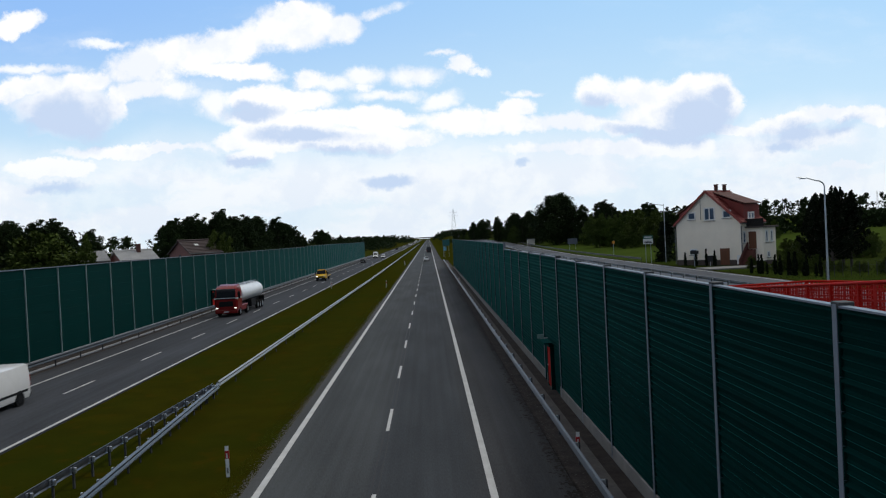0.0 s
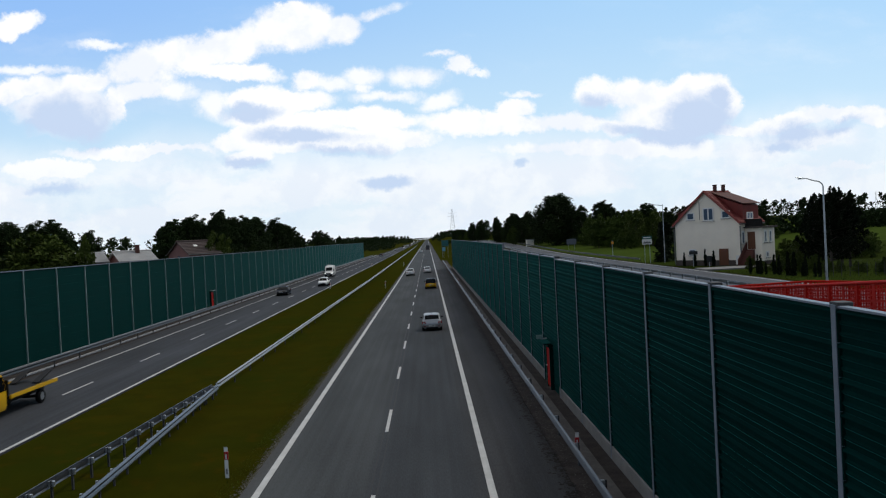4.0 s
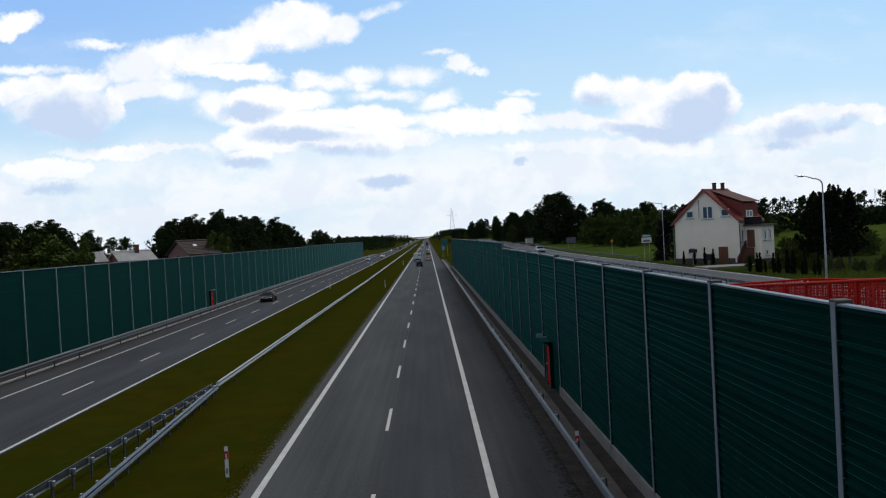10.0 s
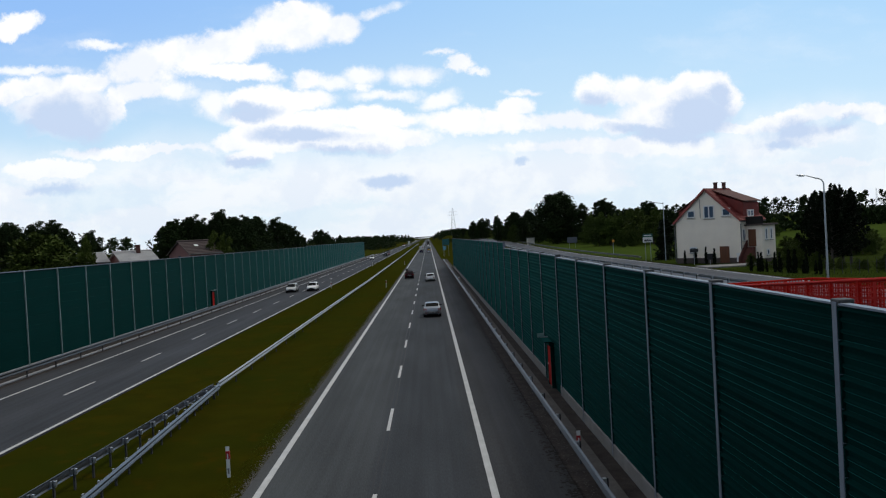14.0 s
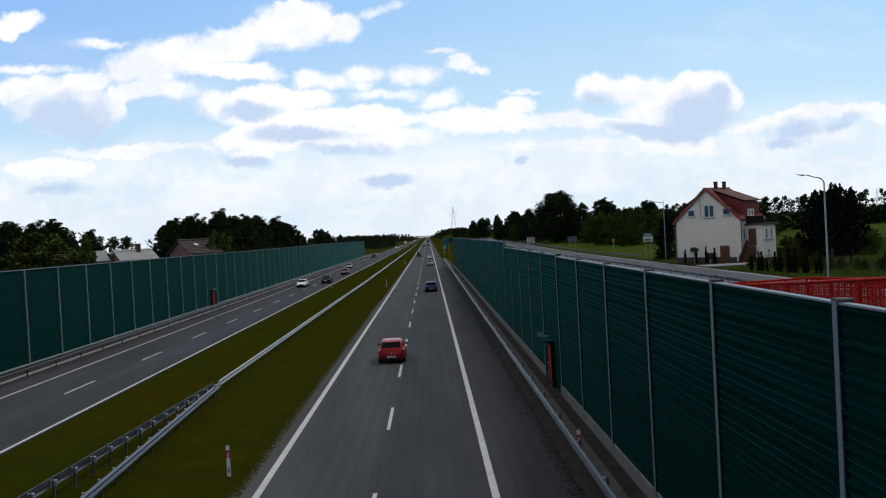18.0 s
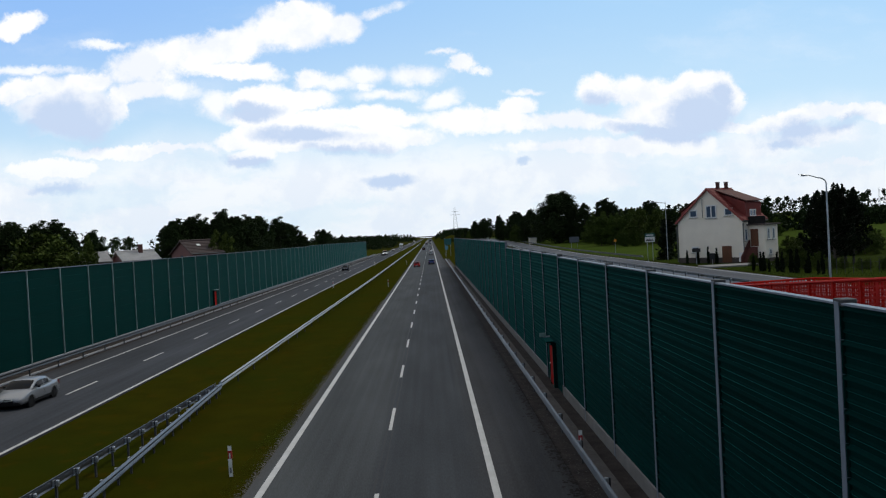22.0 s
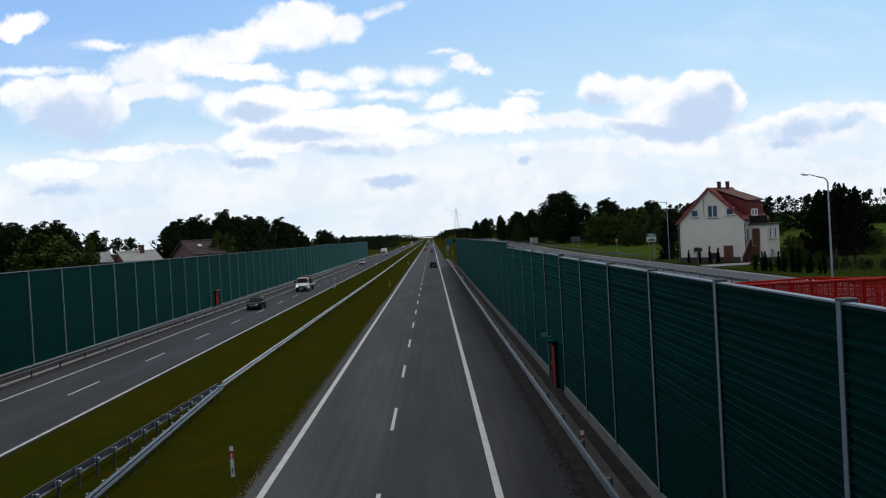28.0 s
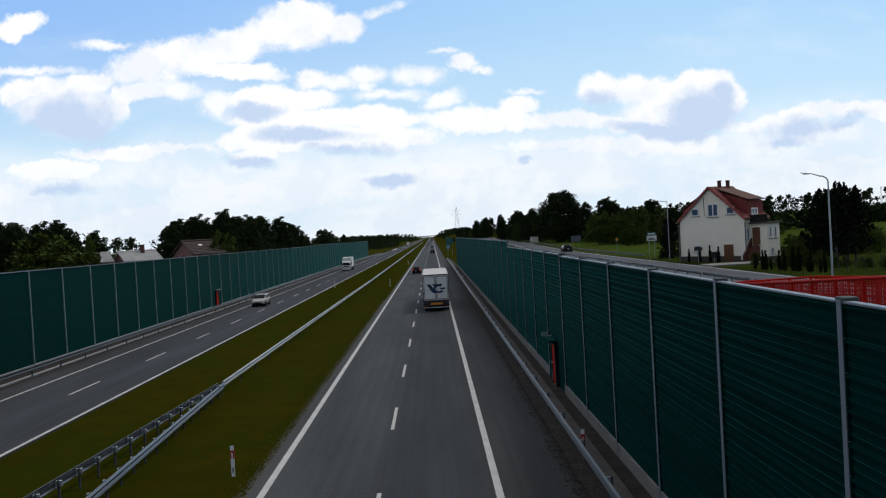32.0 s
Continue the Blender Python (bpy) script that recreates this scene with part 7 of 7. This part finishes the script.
# going away
run(van((0.05, 0.05, 0.055), "dark grey delivery van far ahead", 6.4, 2.2, 2.9), LANE_R, 402, 28)
run(car("hatch", WHITE, "white hatchback overtaking far ahead", 0), LANE_R, 264, 44, [(0, -0.9), (2, -3.2), (6, -3.7)])
run(car("hatch", WHITE, "white hatchback with dark rear window", 0), LANE_R, -1.5, 45.1, [(0, -3.2), (1.0, -2.6), (1.5, -2.1), (2, -1.3), (3, -0.6), (5, -0.1)])
run(car("suv", WHITE, "white sport utility vehicle with dark windows", 0, rack=True), LANE_L, -35.6, 51.3)
run(car("mpv", (0.66, 0.39, 0.012), "yellow crossover with a black roof", 0, roof=paint(BLACK, 0.1)), LANE_R + 0.13, -2.3, 31.5)
run(car("hatch", (0.33, 0.34, 0.355), "silver hatchback with dark windows", 0.5), LANE_R, -61.1, 32.2)
run(box_lorry((0.70, 0.70, 0.68), "white box lorry with printed rear doors", 7.0, 2.05, 2.58), LANE_R, -201, 45.7, [(0, -0.45), (5.5, -0.45), (7, -0.9), (8, -1.8), (9, -2.7), (10, -3.2), (12, -3.6)])
run(car("hatch", NAVY, "dark blue hatchback with red tail lamps", 0.4), LANE_R, -257.6, 47.0, [(0, -0.45), (8, -0.5), (9, -1.3), (10, -2.2), (11, -3.0), (13, -3.6)])
run(car("hatch", WHITE, "white hatchback with dark rear window", 0), LANE_R, -311.4, 32.3)
run(car("suv", (0.028, 0.004, 0.006), "dark maroon estate with roof rails", 0.3, rack=True), LANE_L, -393.8, 39.1)
run(car("sedan", SILVER, "silver saloon with red tail lamps", 0.6), LANE_R, -375.3, 32.4, None)
run(car("wagon", (0.02, 0.04, 0.14), "deep blue estate car with pale roof reflections", 0.4), LANE_R, -388, 27.8)
run(car("hatch", (0.30, 0.012, 0.012), "bright red hatchback with dark windows", 0.2), LANE_L, -662.6, 39.6, [(0, -2.2), (17.5, -2.2), (18, -2.55), (19, -3.3), (21, -3.6)])
run(car("suv", BLACK, "black sport utility vehicle", 0.2), LANE_R, -897, 39.1)
run(car("suv", BLACK, "black sport utility vehicle with tall red tail lamps", 0.2, lights=True, tall_lamps=True), LANE_L, -1347.3, 47.36, [(0, -4.2), (29.3, -4.2), (31, -3.8), (32, -3.4)])
run(semi_trailer("white articulated lorry with a blue emblem on its doors"), 0.12, -972.5, 33.0)
run(roof_box("dark narrow roof box strapped on a car roof"), LANE_L - 0.40, 0.967 * -393.8 + 0.9, 0.967 * 39.1, height=lambda y: 0 * y + 1.47)
# oncoming
run(van(WHITE, "white panel van with plain sides", 5.2, 1.95, 2.0), OPP_R, 37.5, -33, back=True)
run(tanker("red lorry pulling a pale silver tank trailer"), OPP_R, 87.8, -29.0, back=True)
run(flatbed((0.62, 0.36, 0.012), "yellow tow lorry with an empty flat bed"), OPP_R + 0.75, 158.8, -30.6, back=True)
run(car("sedan", (0.004, 0.005, 0.009), "dark blue-black saloon with pale plate", 0.3), OPP_R, 270, -37.2, back=True)
run(van(WHITE, "white high-roofed van with a roof unit", 5.7, 1.82, 2.42, lights=True, ac=True), OPP_R + 0.1, 331.6, -38.3, back=True)
run(car("suv", WHITE, "white sport utility vehicle with black grille", 0, rack=False), OPP_L, 326, -46.1, back=True)
run(car("sedan", (0.02, 0.02, 0.024), "dark grey saloon with lit headlights", 0.3, lights=True), OPP_R + 0.3, 553, -44.5, back=True)
run(car("hatch", (0.45, 0.46, 0.47), "silver hatchback with dark windows", 0.4), OPP_R + 0.4, 707, -41.5, back=True)
run(car("hatch", WHITE, "white hatchback with dark windows", 0), OPP_L, 848, -51.5, back=True)
run(car("sedan", WHITE, "white saloon with dark windows", 0), OPP_R + 0.3, 910.7, -43.0, back=True)
run(car("suv", BLACK, "black sport utility vehicle", 0.1), OPP_L, 1059, -50.8, back=True)
run(car("sedan", (0.10, 0.01, 0.012), "dark red saloon with tinted windows", 0.3), OPP_L, 1044.7, -48.2, back=True)
run(car("sedan", SILVER, "silver saloon with dark windows", 0.6), OPP_R + 0.65, 1002, -43.7, back=True)
run(car("hatch", (0.015, 0.02, 0.03), "dark grey-blue hatchback with dark windows", 0.3), OPP_R + 0.3, 838, -28.8, back=True)
run(car("suv", (0.004, 0.006, 0.006), "dark green-black sport utility vehicle with lit headlights", 0.2, lights=True), OPP_R + 0.7, 1350, -44.8, back=True)
run(flatbed(WHITE, "white tow lorry with a dark car on its bed"), -20.4, 1238.3, -39.7, back=True)
run(car("hatch", (0.012, 0.02, 0.04), "dark blue car carried on a tow lorry", 0.3), -20.4, 1241.0, -39.7, back=True, height=lambda y: 1.0 + 0 * y)
run(car("suv", (0.38, 0.37, 0.35), "silver-beige crossover with tall roof", 0.3), OPP_R + 0.2, 1294, -37.3, back=True)
run(box_lorry((0.74, 0.74, 0.72), "white box lorry with high cargo box", 7.2, 2.3, 3.3, prints=False), OPP_R + 0.6, 1462, -39.4, back=True)
run(car("hatch", WHITE, "white hatchback far off", 0), OPP_R, 1700, -38.0, back=True)
run(car("hatch", SILVER, "silver hatchback far off", 0.4), OPP_L, 1890, -42.0, back=True)
run(van(WHITE, "white van far off"), OPP_R, 1960, -38.0, back=True)
# side road
run(car("large_suv", (0.12, 0.135, 0.165), "silver-grey sport utility vehicle with black trim", 0.3, rack=True, lights=True), 26.75, 572.9, -38.0, back=True, height=local_height)
run(car("large_suv", BLACK, "black sport utility vehicle", 0.2), 30.0, 73.6 - 29 * 36, 36.0, height=local_height)


def motions():
    for thing, length, lane, y0, v, changes, back, height in TRAFFIC:
        times = sorted({0.0, 4.0, 8.0, 12.0, 16.0, 20.0, 24.0, 28.0, 32.0} | ({float(t) for t, _ in changes} if changes else set()) | ({i * 1.0 for i in range(33)} if height else set()))
        rows = []
        for t in times:
            x = lane
            if changes:
                x = float(np.interp(t, [c[0] for c in changes], [c[1] for c in changes]))
            y = y0 + v * t + length / 2
            if height and y < -140:
                z = float(height(np.array(-140.0)))
            else:
                z = float(height(np.array(y))) if height else 0.0
            rows.append((t, pose(x, y, z, 0, 0, 180 if back else 0)))
        walk(thing, rows)


motions()
